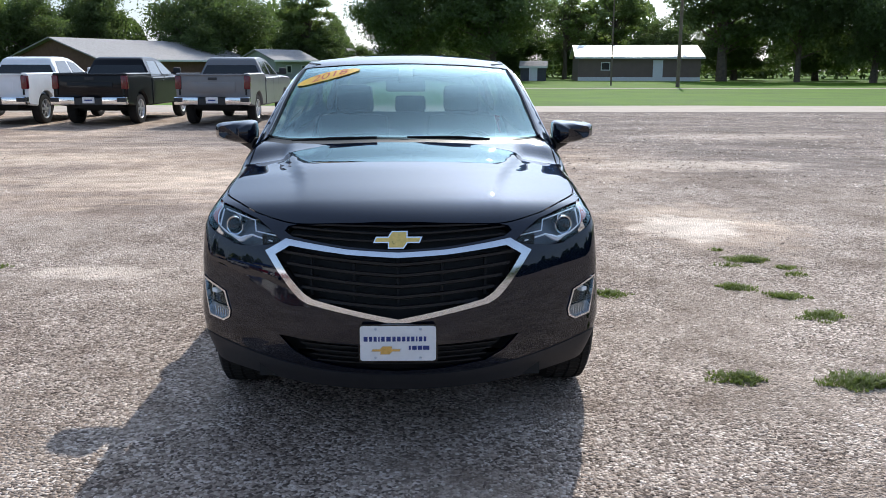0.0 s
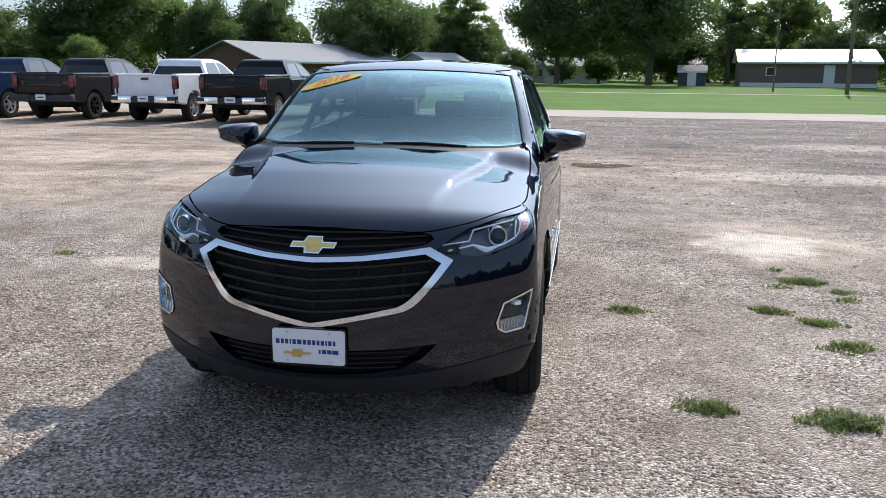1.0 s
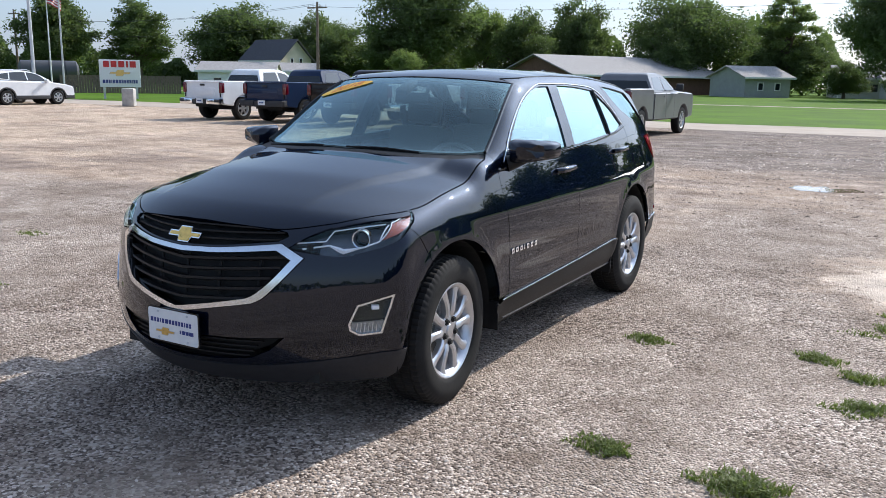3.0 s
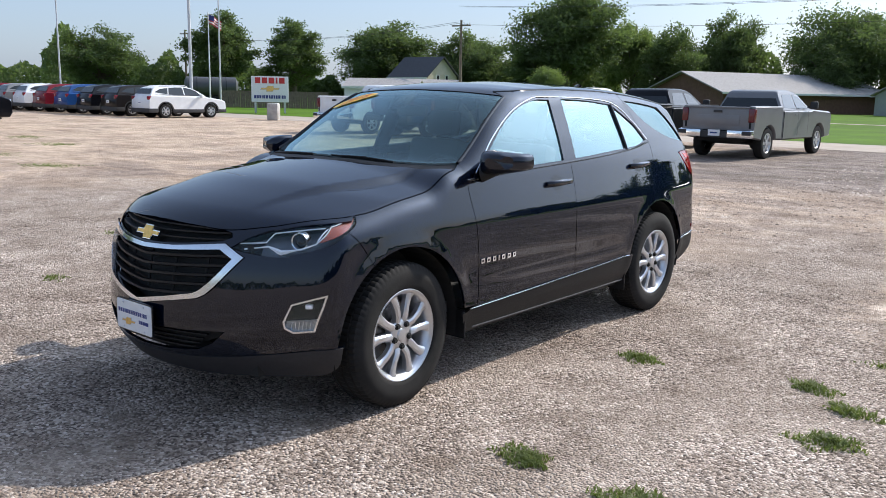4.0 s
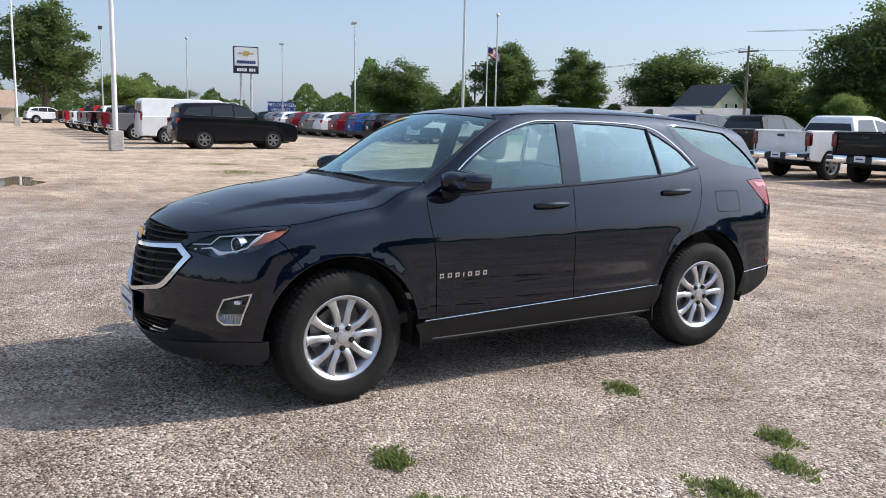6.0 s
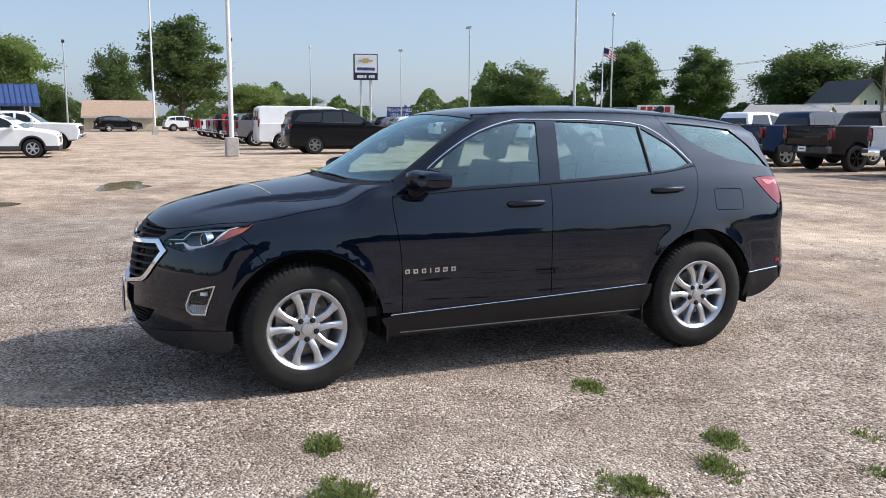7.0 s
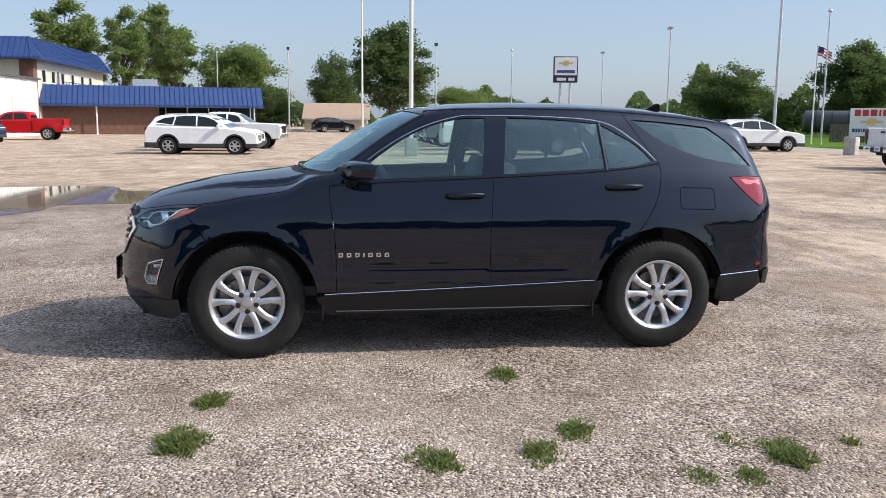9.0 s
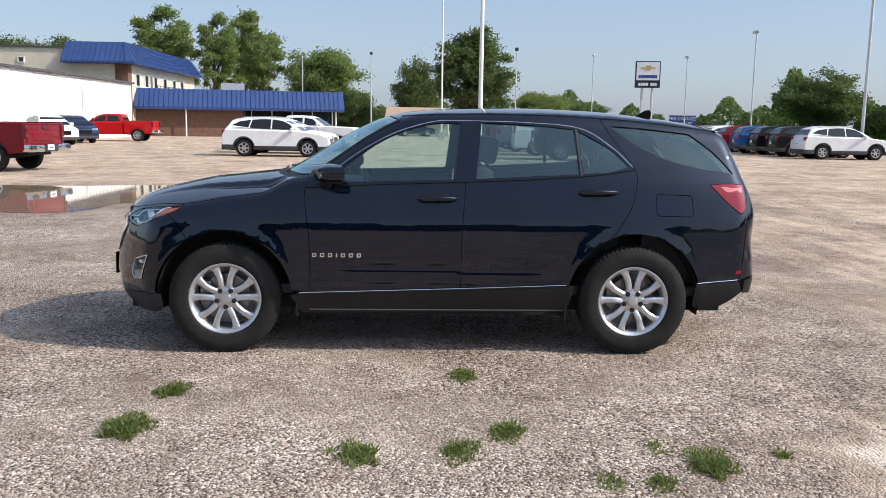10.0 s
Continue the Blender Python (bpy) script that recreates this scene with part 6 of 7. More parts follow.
def suv(col, label, at, L=4.62, W=0.92, H=1.68, wb=2.72, rails=True, trim=M_PLASTIC, clad=True, boxy=0.0, rim=M_ALLOY):
    c = thing("suv", label, "car", at, "parked cars")
    f, b = -L / 2, L / 2
    k = H / 1.68
    low = arched([(f + 0.12, 0.32), (f, 0.5), (f + 0.03, 0.82 * k)], [(f + 0.10, 0.90 * k), (f + 0.4, 0.99 * k), (-1.05, 1.11 * k), (b - 0.16, 1.17 * k)], [(b - 0.03, 0.98 * k), (b, 0.6), (b - 0.08, 0.34)], (-wb / 2, wb / 2), 0.42, 0.32)
    slab("body", low, W, col, c, 0.07)
    hw = lambda z: W - 0.05 - max(0.0, (z - 1.1 * k)) * 0.52
    roof = [(-1.22, 1.06 * k), (-0.75, 1.36 * k), (-0.35, 1.545 * k), (0.0, 1.635 * k), (0.45, 1.675 * k), (0.9, H), (1.3, 1.655 * k), (b - 0.62 + boxy, 1.60 * k), (b - 0.42 + boxy, 1.53 * k), (b - 0.12, 1.12 * k)]
    if boxy:
        roof = [(-1.22, 1.06 * k), (-0.75, 1.36 * k), (-0.35, 1.57 * k), (0.0, 1.645 * k), (0.6, H), (1.4, H - 0.01), (b - 0.5, 1.65 * k), (b - 0.28, 1.58 * k), (b - 0.10, 1.12 * k)]
    slab("cabin", roof, W, col, c, 0.05, hw)
    wy0, wz0, wz1 = -0.82, 1.17 * k, 1.54 * k
    flank("side_window", [(wy0 + 0.02, wz0), (-0.55, wz1 - 0.13), (-0.26, wz1 - 0.01), (0.16, wz1 + 0.045), (0.16, wz0 + 0.01)], hw, M_AUTOGLASS, c)
    flank("side_window", [(0.22, wz0 + 0.01), (0.22, wz1 + 0.05), (0.65, wz1 + 0.05), (1.02, wz1 + 0.02), (1.12, wz0 + 0.05)], hw, M_AUTOGLASS, c)
    flank("side_window", [(1.17, wz0 + 0.06), (1.08, wz1 + 0.015), (b - 0.78 + boxy, wz1 - 0.05), (b - 0.42 + boxy * 0.6, wz0 + 0.15 - boxy * 0.35)], hw, M_AUTOGLASS, c)
    across("windscreen", [(-1.14, 1.11 * k), (-0.42, 1.51 * k)], hw, M_AUTOGLASS, c, off=-0.03 + 0.04)
    across("rear_window", [(b - 0.40 + boxy, 1.50 * k), (b - 0.20, 1.24 * k)], hw, M_AUTOGLASS, c, off=0.012)
    if clad:
        bm = bmesh.new()
        for y0, y1, zt in ((-wb / 2 + 0.45, wb / 2 - 0.45, 0.46), (f + 0.02, -wb / 2 - 0.45, 0.46), (wb / 2 + 0.45, b - 0.0, 0.5)):
            add_box(bm, (0, (y0 + y1) / 2, (zt + 0.28) / 2), (2 * W + 0.02, y1 - y0, zt - 0.28), bevel=0.02)
        part("cladding", bm, trim, c, smooth=True)
    for yc in (-wb / 2, wb / 2):
        for sx in (1, -1):
            bm = bmesh.new()
            ri, ro = [], []
            for i in range(15):
                a = math.pi * (i / 14 * 1.08 - 0.04)
                for lst, r in ((ri, 0.415), (ro, 0.475)):
                    lst.append([bm.verts.new((sx * xx, yc + r * math.cos(a), 0.38 + r * math.sin(a))) for xx in (W + 0.006, W - 0.12)])
            for i in range(14):
                bm.faces.new((ri[i][0], ri[i + 1][0], ro[i + 1][0], ro[i][0]))
                bm.faces.new((ri[i][0], ri[i][1], ri[i + 1][1], ri[i + 1][0]))
                bm.faces.new((ro[i][0], ro[i + 1][0], ro[i + 1][1], ro[i][1]))
            part("arch_trim", bm, trim if clad else col, c)
            bm = bmesh.new()
            add_lathe(bm, [(0.0, 0.0), (0.0, 0.41)], 24, "x", (sx * (W - 0.30), yc, 0.38))
            part("wheel_well", bm, M_DARK, c)
    lamps("head_lamp", c, M_LAMPSILVER, W - 0.22, f + 0.12, 0.83 * k, (0.34, 0.16, 0.12))
    lamps("tail_lamp", c, M_REDLENS, W - 0.13, b - 0.10, 1.03 * k, (0.24, 0.16, 0.2))
    bm = bmesh.new()
    add_box(bm, (0, f + 0.03, 0.68 * k), (1.0, 0.06, 0.24), bevel=0.02)
    part("grille", bm, M_GLOSSBLACK, c)
    for sx in (1, -1):
        bm = bmesh.new()
        add_tube(bm, [(sx * (hw(wz0) + 0.004), wy0 - 0.05, wz0 - 0.015), (sx * (hw(wz0) + 0.004), 1.1, wz0 + 0.03), (sx * (hw(wz0) + 0.004), b - 0.45, wz0 + 0.07)], 0.012, 4)
        part("belt_strip", bm, M_CHROME if not clad else trim, c)
    bars_plate(c, b + 0.0, 0.78 * k, 1)
    mirrors(c, W + 0.08, -0.72, 1.15 * k, col)
    if rails:
        for s in (1, -1):
            bm = bmesh.new()
            add_tube(bm, [(s * 0.6, -0.1, 1.62 * k), (s * 0.6, 0.05, H + 0.02), (s * 0.6, 1.4, H - 0.01), (s * 0.6, 1.55, 1.60 * k)], 0.018, 6)
            part("roof_rail", bm, M_ALLOY, c)
    for y in (-wb / 2, wb / 2):
        for s in (1, -1):
            road_wheel(c, s * (W - 0.13), y, 0.36 if L < 5 else 0.40, rim)
    bm = bmesh.new()
    add_box(bm, (0, 0, 0.42), (W * 1.5, L * 0.86, 0.34))
    part("underside", bm, M_DARK, c)
    return c


def pickup(col, label, at, bumper=M_CHROME, rim=M_ALLOY, group="parked pickups"):
    c = thing("pickup_truck", label, "pickup truck", at, group)
    W = 0.99
    yf, yr = -2.93, 2.95
    ax = (-1.93, 1.81)
    cab = arched([(yf + 0.08, 0.5), (yf, 0.75), (yf + 0.02, 1.12)], [(yf + 0.12, 1.24), (-1.35, 1.3), (-1.2, 1.27), (0.86, 1.27)], [(0.88, 1.2), (0.88, 0.47)], (ax[0],), 0.50, 0.47)
    slab("cab_body", cab, W, col, c, 0.07)
    bed = arched([(0.93, 0.5)], [(0.93, 1.37), (1.0, 1.385), (2.80, 1.385)], [(2.83, 1.37), (2.83, 0.62), (2.75, 0.55)], (ax[1],), 0.50, 0.5)
    # bed: two walls, floor and tailgate, open on top
    for s in (1, -1):
        o = np.array(bed)
        if 0.5 * np.sum(o[:, 0] * np.roll(o[:, 1], -1) - np.roll(o[:, 0], -1) * o[:, 1]) < 0:
            o = o[::-1]
        from mathutils.geometry import tessellate_polygon
        bm = bmesh.new()
        inn = inset(o, 0.03)
        rs = [[bm.verts.new((s * x, y, z)) for y, z in r] for x, r in ((W, inn), (W - 0.04, o), (W - 0.14, o))]
        n = len(o)
        for a, b in zip(rs, rs[1:]):
            for i in range(n):
                bm.faces.new((a[i], a[(i + 1) % n], b[(i + 1) % n], b[i]))
        for r in (rs[0], rs[2]):
            for t in tessellate_polygon([[Vector((y, z, 0)) for y, z in o]]):
                try:
                    bm.faces.new([r[i] for i in t])
                except ValueError:
                    pass
        part("bed_side", bm, col, c, smooth=True)
    bm = bmesh.new()
    add_box(bm, (0, 2.80, 1.05), (1.72, 0.07, 0.60), bevel=0.015)
    add_box(bm, (0, 2.842, 1.01), (1.2, 0.012, 0.26), bevel=0.004)
    add_box(bm, (0, 2.82, 1.34), (1.72, 0.10, 0.04), bevel=0.012)
    tg = part("tailgate", bm, col, c, smooth=True)
    bm = bmesh.new()
    add_box(bm, (0, 2.853, 1.235), (0.24, 0.015, 0.07), bevel=0.01)
    part("tailgate_handle", bm, M_PLASTIC, tg)
    bm = bmesh.new()
    add_box(bm, (0, 1.87, 0.72), (1.8, 1.85, 0.08))
    part("bed_floor", bm, M_PLASTIC, c)
    hw = lambda z: W - 0.07 - max(0.0, z - 1.28) * 0.50
    low = lambda pts: [(y, z if z < 1.27 else 1.27 + (z - 1.27) * 0.87) for y, z in pts]
    slab("cabin", low([(-1.42, 1.24), (-0.72, 1.79), (-0.52, 1.865), (-0.2, 1.905), (0.2, 1.91), (0.6, 1.895), (0.72, 1.85), (0.77, 1.78), (0.88, 1.25)]), W, col, c, 0.05, hw)
    flank("side_window", low([(-1.08, 1.33), (-0.66, 1.70), (-0.25, 1.78), (-0.25, 1.33)]), hw, M_AUTOGLASS, c)
    flank("side_window", low([(-0.15, 1.33), (-0.15, 1.78), (0.5, 1.76), (0.68, 1.36)]), hw, M_AUTOGLASS, c)
    across("windscreen", low([(-1.36, 1.30), (-0.76, 1.765)]), hw, M_AUTOGLASS, c, off=0.012)
    across("rear_window", low([(0.745, 1.77), (0.855, 1.34)]), hw, M_AUTOGLASS, c, off=0.015, trim=0.07)
    lamps("tail_lamp", c, M_TAILRED, W - 0.075, 2.80, 1.14, (0.17, 0.14, 0.36))
    lamps("head_lamp", c, M_LAMPSILVER, W - 0.2, yf + 0.08, 1.05, (0.34, 0.14, 0.14))
    for s in (1, -1):
        bm = bmesh.new()
        add_box(bm, (s * 0.68, 2.95, 0.66), (0.64, 0.18, 0.2), bevel=0.03)
        add_box(bm, (s * (W - 0.05), 2.86, 0.67), (0.09, 0.3, 0.2), bevel=0.025)
        rb = part("rear_bumper", bm, bumper, c, smooth=True)
        bm = bmesh.new()
        add_box(bm, (s * 0.88, 2.99, 0.69), (0.24, 0.12, 0.11), bevel=0.02)
        part("corner_step", bm, M_PLASTIC, rb)
        bm = bmesh.new()
        add_box(bm, (s * 0.885, 2.845, 1.07), (0.045, 0.02, 0.52))
        part("tailgate_gap", bm, M_DARK, c)
        bm = bmesh.new()
        add_box(bm, (s * (W + 0.012), -0.02, 1.16), (0.02, 0.16, 0.03), bevel=0.008)
        add_box(bm, (s * (W + 0.012), 0.78, 1.16), (0.02, 0.16, 0.03), bevel=0.008)
        part("door_handle", bm, col, c)
        for ys in (-0.98, -0.2, 0.84):
            bm = bmesh.new()
            add_box(bm, (s * (W - 0.0055), ys, 0.9), (0.012, 0.012, 0.72))
            part("door_gap", bm, M_DARK, c)
    bm = bmesh.new()
    add_box(bm, (0, 2.93, 0.64), (0.75, 0.14, 0.17), bevel=0.015)
    part("bumper_step", bm, M_PLASTIC, c)
    bm = bmesh.new()
    add_box(bm, (0, yf + 0.02, 0.62), (1.9, 0.2, 0.22), bevel=0.04)
    part("front_bumper", bm, bumper, c, smooth=True)
    bm = bmesh.new()
    add_box(bm, (0, yf + 0.02, 0.95), (1.3, 0.08, 0.38), bevel=0.02)
    part("grille", bm, M_GLOSSBLACK, c)
    bars_plate(c, 3.01, 0.68, 1)
    mirrors(c, W + 0.14, -0.98, 1.42, M_PLASTIC if col is not WHITE else col)
    for y in ax:
        for s in (1, -1):
            road_wheel(c, s * (W - 0.15), y, 0.41, rim)
    bm = bmesh.new()
    add_box(bm, (0, 0, 0.56), (1.2, 5.3, 0.22))
    add_box(bm, (0, 1.81, 0.42), (1.6, 0.14, 0.14))
    part("chassis", bm, M_DARK, c)
    return c


def van(col, label, at):
    c = thing("cargo_van", label, "van", at)
    low = arched([(-2.8, 0.35), (-2.85, 0.7), (-2.8, 1.05)], [(-2.65, 1.2), (-1.85, 1.35), (2.8, 1.3)], [(2.85, 0.6), (2.78, 0.38)], (-1.8, 1.7), 0.45, 0.36)
    slab("body", low, 1.0, col, c, 0.07)
    hw = lambda z: 0.97 - max(0.0, z - 1.2) * 0.16
    slab("upper_body", [(-1.95, 1.25), (-1.2, 1.95), (-0.8, 2.1), (2.6, 2.12), (2.78, 2.0), (2.82, 1.25)], 1.0, col, c, 0.07, hw)
    flank("side_window", [(-1.55, 1.4), (-1.1, 1.85), (-0.6, 1.85), (-0.6, 1.38)], hw, M_AUTOGLASS, c)
    across("windscreen", [(-1.85, 1.36), (-1.25, 1.92)], hw, M_AUTOGLASS, c, off=0.012)
    for x in (-0.42, 0.42):
        bm = bmesh.new()
        add_box(bm, (x, 2.80, 1.65), (0.6, 0.05, 0.45), bevel=0.01)
        part("rear_window", bm, M_AUTOGLASS, c)
    lamps("tail_lamp", c, M_REDLENS, 0.9, 2.80, 1.3, (0.12, 0.1, 0.4))
    mirrors(c, 1.1, -1.4, 1.45, M_PLASTIC)
    for y in (-1.8, 1.7):
        for s in (1, -1):
            road_wheel(c, s * 0.85, y, 0.37)
    bm = bmesh.new()
    add_box(bm, (0, 0, 0.42), (1.5, 5.0, 0.25))
    part("underside", bm, M_DARK, c)
    return c


def truck_at(x, y, turn=178.0):
    """A pose from the place of the kerb-side rear wheel; the tail looks south."""
    m = pose(0, 0, 0, 0, 0, turn)
    off = m @ Vector((-0.87, 1.81, 0))
    return pose(x - off.x, y - off.y + 0.2, 0, 0, 0, turn)


pickup(SILVER, "silver-grey crew-cab pickup with chrome bumper", truck_at(-4.56, 18.4))
pickup(BLACK, "black crew-cab pickup with chrome bumper", truck_at(-7.79, 18.4))
pickup(WHITE, "white crew-cab pickup with chrome bumper", truck_at(-10.4, 18.4))
pickup(CHARC, "dark brown-black pickup with black bumper", truck_at(-13.58, 18.4), bumper=M_PLASTIC, rim=M_GLOSSBLACK)
pickup(NAVYP, "navy blue pickup with black bumper", truck_at(-16.4, 18.4), bumper=M_PLASTIC)
pickup(WHITE, "white pickup at the end of the row", truck_at(-19.31, 18.4))
suv(WHITE, "white compact crossover with black cladding", pose(-31.49, -5.92, 0, 0, 0, 178))
suv(WHITE, "white crossover behind another white one", pose(-35.09, -6.05, 0, 0, 0, 175))
pickup(WHITE, "white pickup parked behind white crossovers", pose(-39.19, -5.84, 0, 0, 0, 174))
suv(BLACK, "black full-size sport utility wagon", pose(-31.72, 7.87, 0, 0, 0, 179), L=5.2, W=1.0, H=1.92, wb=2.95, clad=False, boxy=0.22, rim=M_GREYRIM)
van(WHITE, "white cargo van parked behind a black wagon", pose(-37.22, 7.83, 0, 0, 0, 178))
for k, (col, lab) in enumerate(((GREYP, "dark grey pickup in a long row"), (MAROON, "maroon pickup in a long row"), (BLACK, "black pickup in a long row"), (SILVER, "silver pickup in a long row"), (WHITE, "white pickup in a long row"), (RED, "red pickup in a long row"), (CHARC, "charcoal pickup in a long row"))):
    pickup(col, lab, pose(-42.51 - 4.4 * k, 7.59 + 0.05 * k, 0, 0, 0, 178))
suv(WHITE, "white crossover at the end of a row of cars", pose(-37.41, 22.16, 0, 0, 0, 178), L=4.65)
for k, (col, lab) in enumerate(((CHARC, "dark brown crossover in a row of cars"), (BLACK, "black crossover in a row of cars"), (BLUEP, "blue crossover in a row of cars"), (MAROON, "maroon crossover in a row of cars"), (WHITE, "white crossover in a row of cars"), (SILVER, "silver crossover in a row of cars"),
                                (MAROON, "maroon crossover in a row of cars"), (WHITE, "white crossover in a row of cars"), (GREYP, "grey crossover in a row of cars"), (BLACK, "black crossover in a row of cars"))):
    suv(col, lab, pose(-40.2 - 2.55 * k, 21.94 + -0.07 * k, 0, 0, 0, 176), rails=False)
pickup(RED, "bright red older pickup beside a white workshop", pose(-53.19, -20.47, 0, 0, 0, 3))
suv(NAVYP, "dark blue crossover by a white workshop", pose(-48.09, -21.22, 0, 0, 0, 125), rails=False)
suv(WHITE, "white crossover by a white workshop", pose(-43.8, -20.89, 0, 0, 0, 128), rails=False)
pickup(MAROON, "dark red pickup near a puddle", pose(-19.05, -13.46, 0, 0, 0, -8))
suv(BLACK, "dark car far across the lot", pose(-92.94, 0.1, 0, 0, 0, 200), rails=False)
suv(WHITE, "white car far across the lot", pose(-94.01, 7.03, 0, 0, 0, 185), rails=False)
suv(RED, "red car far across the lot", pose(-90.04, 11.39, 0, 0, 0, 182), rails=False)

def tank_trailer(label, at):
    c = thing("tank_trailer", label, "trailer", at)
    bm = bmesh.new()
    add_lathe(bm, [(-2.6, 0.0), (-2.58, 0.55), (-2.35, 0.95), (2.35, 0.95), (2.58, 0.55), (2.6, 0.0)], 24, "x", (0, 0, 1.75))
    tank = part("tank", bm, M_GALV0, c, smooth=True)
    for x in (-1.4, 0.0, 1.4):
        bm = bmesh.new()
        add_lathe(bm, [(x - 0.04, 0.95), (x - 0.04, 0.975), (x + 0.04, 0.975), (x + 0.04, 0.95)], 24, "x", (0, 0, 1.75))
        part("band", bm, M_PLASTIC, tank, smooth=True)
    bm = bmesh.new()
    add_box(bm, (0, 0, 0.74), (4.8, 0.9, 0.22), bevel=0.02)
    part("frame", bm, M_DARK, c)
    for x in (0.6, 1.8):
        for y in (-0.75, 0.75):
            bm = bmesh.new()
            add_lathe(bm, [(y - 0.13, 0.0), (y - 0.13, 0.44), (y + 0.13, 0.44), (y + 0.13, 0.0)], 20, "y", (x, 0, 0.44))
            part("wheel", bm, M_TYRE, c, smooth=True)
    return c


tank_trailer("dull grey tank trailer parked beyond a dealer sign", pose(-69.9, 46.8, 0, 0, 0, 58))

# ---- buildings ----
M_BRICK = shader("brown_brick", (0.16, 0.085, 0.06), 0.9, noise_scale=3.0, amount=0.25, bump=0.004, bump_scale=30)
M_TANWALL = shader("tan_siding", (0.17, 0.125, 0.10), 0.8, noise_scale=1.5, amount=0.1)
M_CREAM = shader("cream_wall", (0.62, 0.56, 0.44), 0.85, noise_scale=1.0, amount=0.1)
M_WHITEWALL = shader("white_metal_wall", (0.78, 0.78, 0.77), 0.55, noise_scale=0.8, amount=0.05)
M_GREENWALL = shader("grey_green_siding", (0.33, 0.345, 0.33), 0.8, noise_scale=1.5, amount=0.1)
M_METALROOF = shader("pale_metal_roof", (0.82, 0.82, 0.81), 0.4, metal=0.0, noise_scale=1.0, amount=0.08)
M_GREYROOF = shader("grey_shingle", (0.30, 0.285, 0.275), 0.9, noise_scale=5, amount=0.25)
M_DARKROOF = shader("dark_shingle", (0.07, 0.07, 0.08), 0.9, noise_scale=5, amount=0.25)
M_BROWNROOF = shader("brown_shingle", (0.40, 0.285, 0.21), 0.9, noise_scale=5, amount=0.25)
M_BLUEMETAL = shader("blue_ribbed_metal", (0.03, 0.065, 0.19), 0.45, noise_scale=1.5, amount=0.12)
M_TRIM = shader("white_trim", (0.7, 0.7, 0.68), 0.6, noise_scale=5, amount=0.05)
M_PANE = shader("window_pane", (0.02, 0.025, 0.03), 0.06, spec=0.6)
M_CONCRETE = shader("concrete", (0.42, 0.40, 0.37), 0.9, noise_scale=4, amount=0.2, bump=0.004, bump_scale=50)
M_GALV = shader("galvanised_steel", (0.55, 0.56, 0.57), 0.45, metal=0.6, noise_scale=4, amount=0.1)
M_WOODPOLE = shader("weathered_pole", (0.17, 0.13, 0.10), 0.95, noise_scale=5, amount=0.3)
M_WHITEPOLE = shader("white_painted_pole", (0.72, 0.72, 0.71), 0.5, noise_scale=2, amount=0.08)


def opening(parent, m, x, z, w, h, name="window", pane=M_PANE, frame_mat=M_TRIM, y=-0.02):
    """A window or door on the front face (y = 0, looking to -y) of a house: frame, pane and sill."""
    bm = bmesh.new()
    for cx, cz, sx, sz in ((x - w / 2, z, 0.09, h + 0.09), (x + w / 2, z, 0.09, h + 0.09), (x, z - h / 2, w, 0.09), (x, z + h / 2, w, 0.09)):
        add_box(bm, (cx, y - 0.02, cz), (sx, 0.1, sz))
    bm.transform(m)
    f = part(name, bm, frame_mat, parent)
    bm = bmesh.new()
    add_box(bm, (x, y + 0.0, z), (w - 0.05, 0.05, h - 0.05))
    bm.transform(m)
    part("pane", bm, pane, f)


def house(name, label, at, L, D, eave, ridge, wall_mat, roof_mat, openings=(), over=0.4, gable=None):
    """A gabled house: front face along x at y = 0, ridge along x."""
    h = thing(name, label, "house", at)
    bm = bmesh.new()
    o = [(0, 0), (D, 0), (D, eave), (D / 2, ridge), (0, eave)]
    a = [bm.verts.new((-L / 2, y, z)) for y, z in o]
    b = [bm.verts.new((L / 2, y, z)) for y, z in o]
    bm.faces.new(a[::-1])
    bm.faces.new(b)
    for i in range(5):
        bm.faces.new((a[i], a[(i + 1) % 5], b[(i + 1) % 5], b[i]))
    part("wall", bm, wall_mat, h)
    bm = bmesh.new()
    sl = (ridge - eave) / (D / 2)
    for s in (0, 1):
        y0, y1 = (-over, D / 2) if s == 0 else (D + over, D / 2)
        z0 = eave - over * sl
        q = [(-L / 2 - over, y0, z0), (L / 2 + over, y0, z0), (L / 2 + over, y1, ridge), (-L / 2 - over, y1, ridge)]
        lo = [bm.verts.new(Vector(p) + Vector((0, 0, 0.03))) for p in q]
        hi = [bm.verts.new(Vector(p) + Vector((0, 0, 0.16))) for p in q]
        bm.faces.new(lo[::-1])
        bm.faces.new(hi)
        for i in range(4):
            bm.faces.new((lo[i], lo[(i + 1) % 4], hi[(i + 1) % 4], hi[i]))
    rf = part("roof", bm, roof_mat, h)
    if roof_mat is M_METALROOF:
        bm = bmesh.new()
        for k in range(int(L / 0.9)):
            x = -L / 2 + 0.9 * k
            add_tube(bm, [(x, -over, eave - over * sl + 0.17), (x, D / 2, ridge + 0.17)], 0.025, 4)
        part("roof_seams", bm, roof_mat, rf)
    bm = bmesh.new()
    add_box(bm, (0, -over - 0.03, eave - over * sl + 0.06), (L + 2 * over, 0.06, 0.2))
    part("fascia", bm, M_TRIM, h)
    for (x, z, w, hh, nm) in openings:
        opening(h, Matrix(), x, z, w, hh, nm, M_PANE if nm == "window" else M_TRIM)
    return h


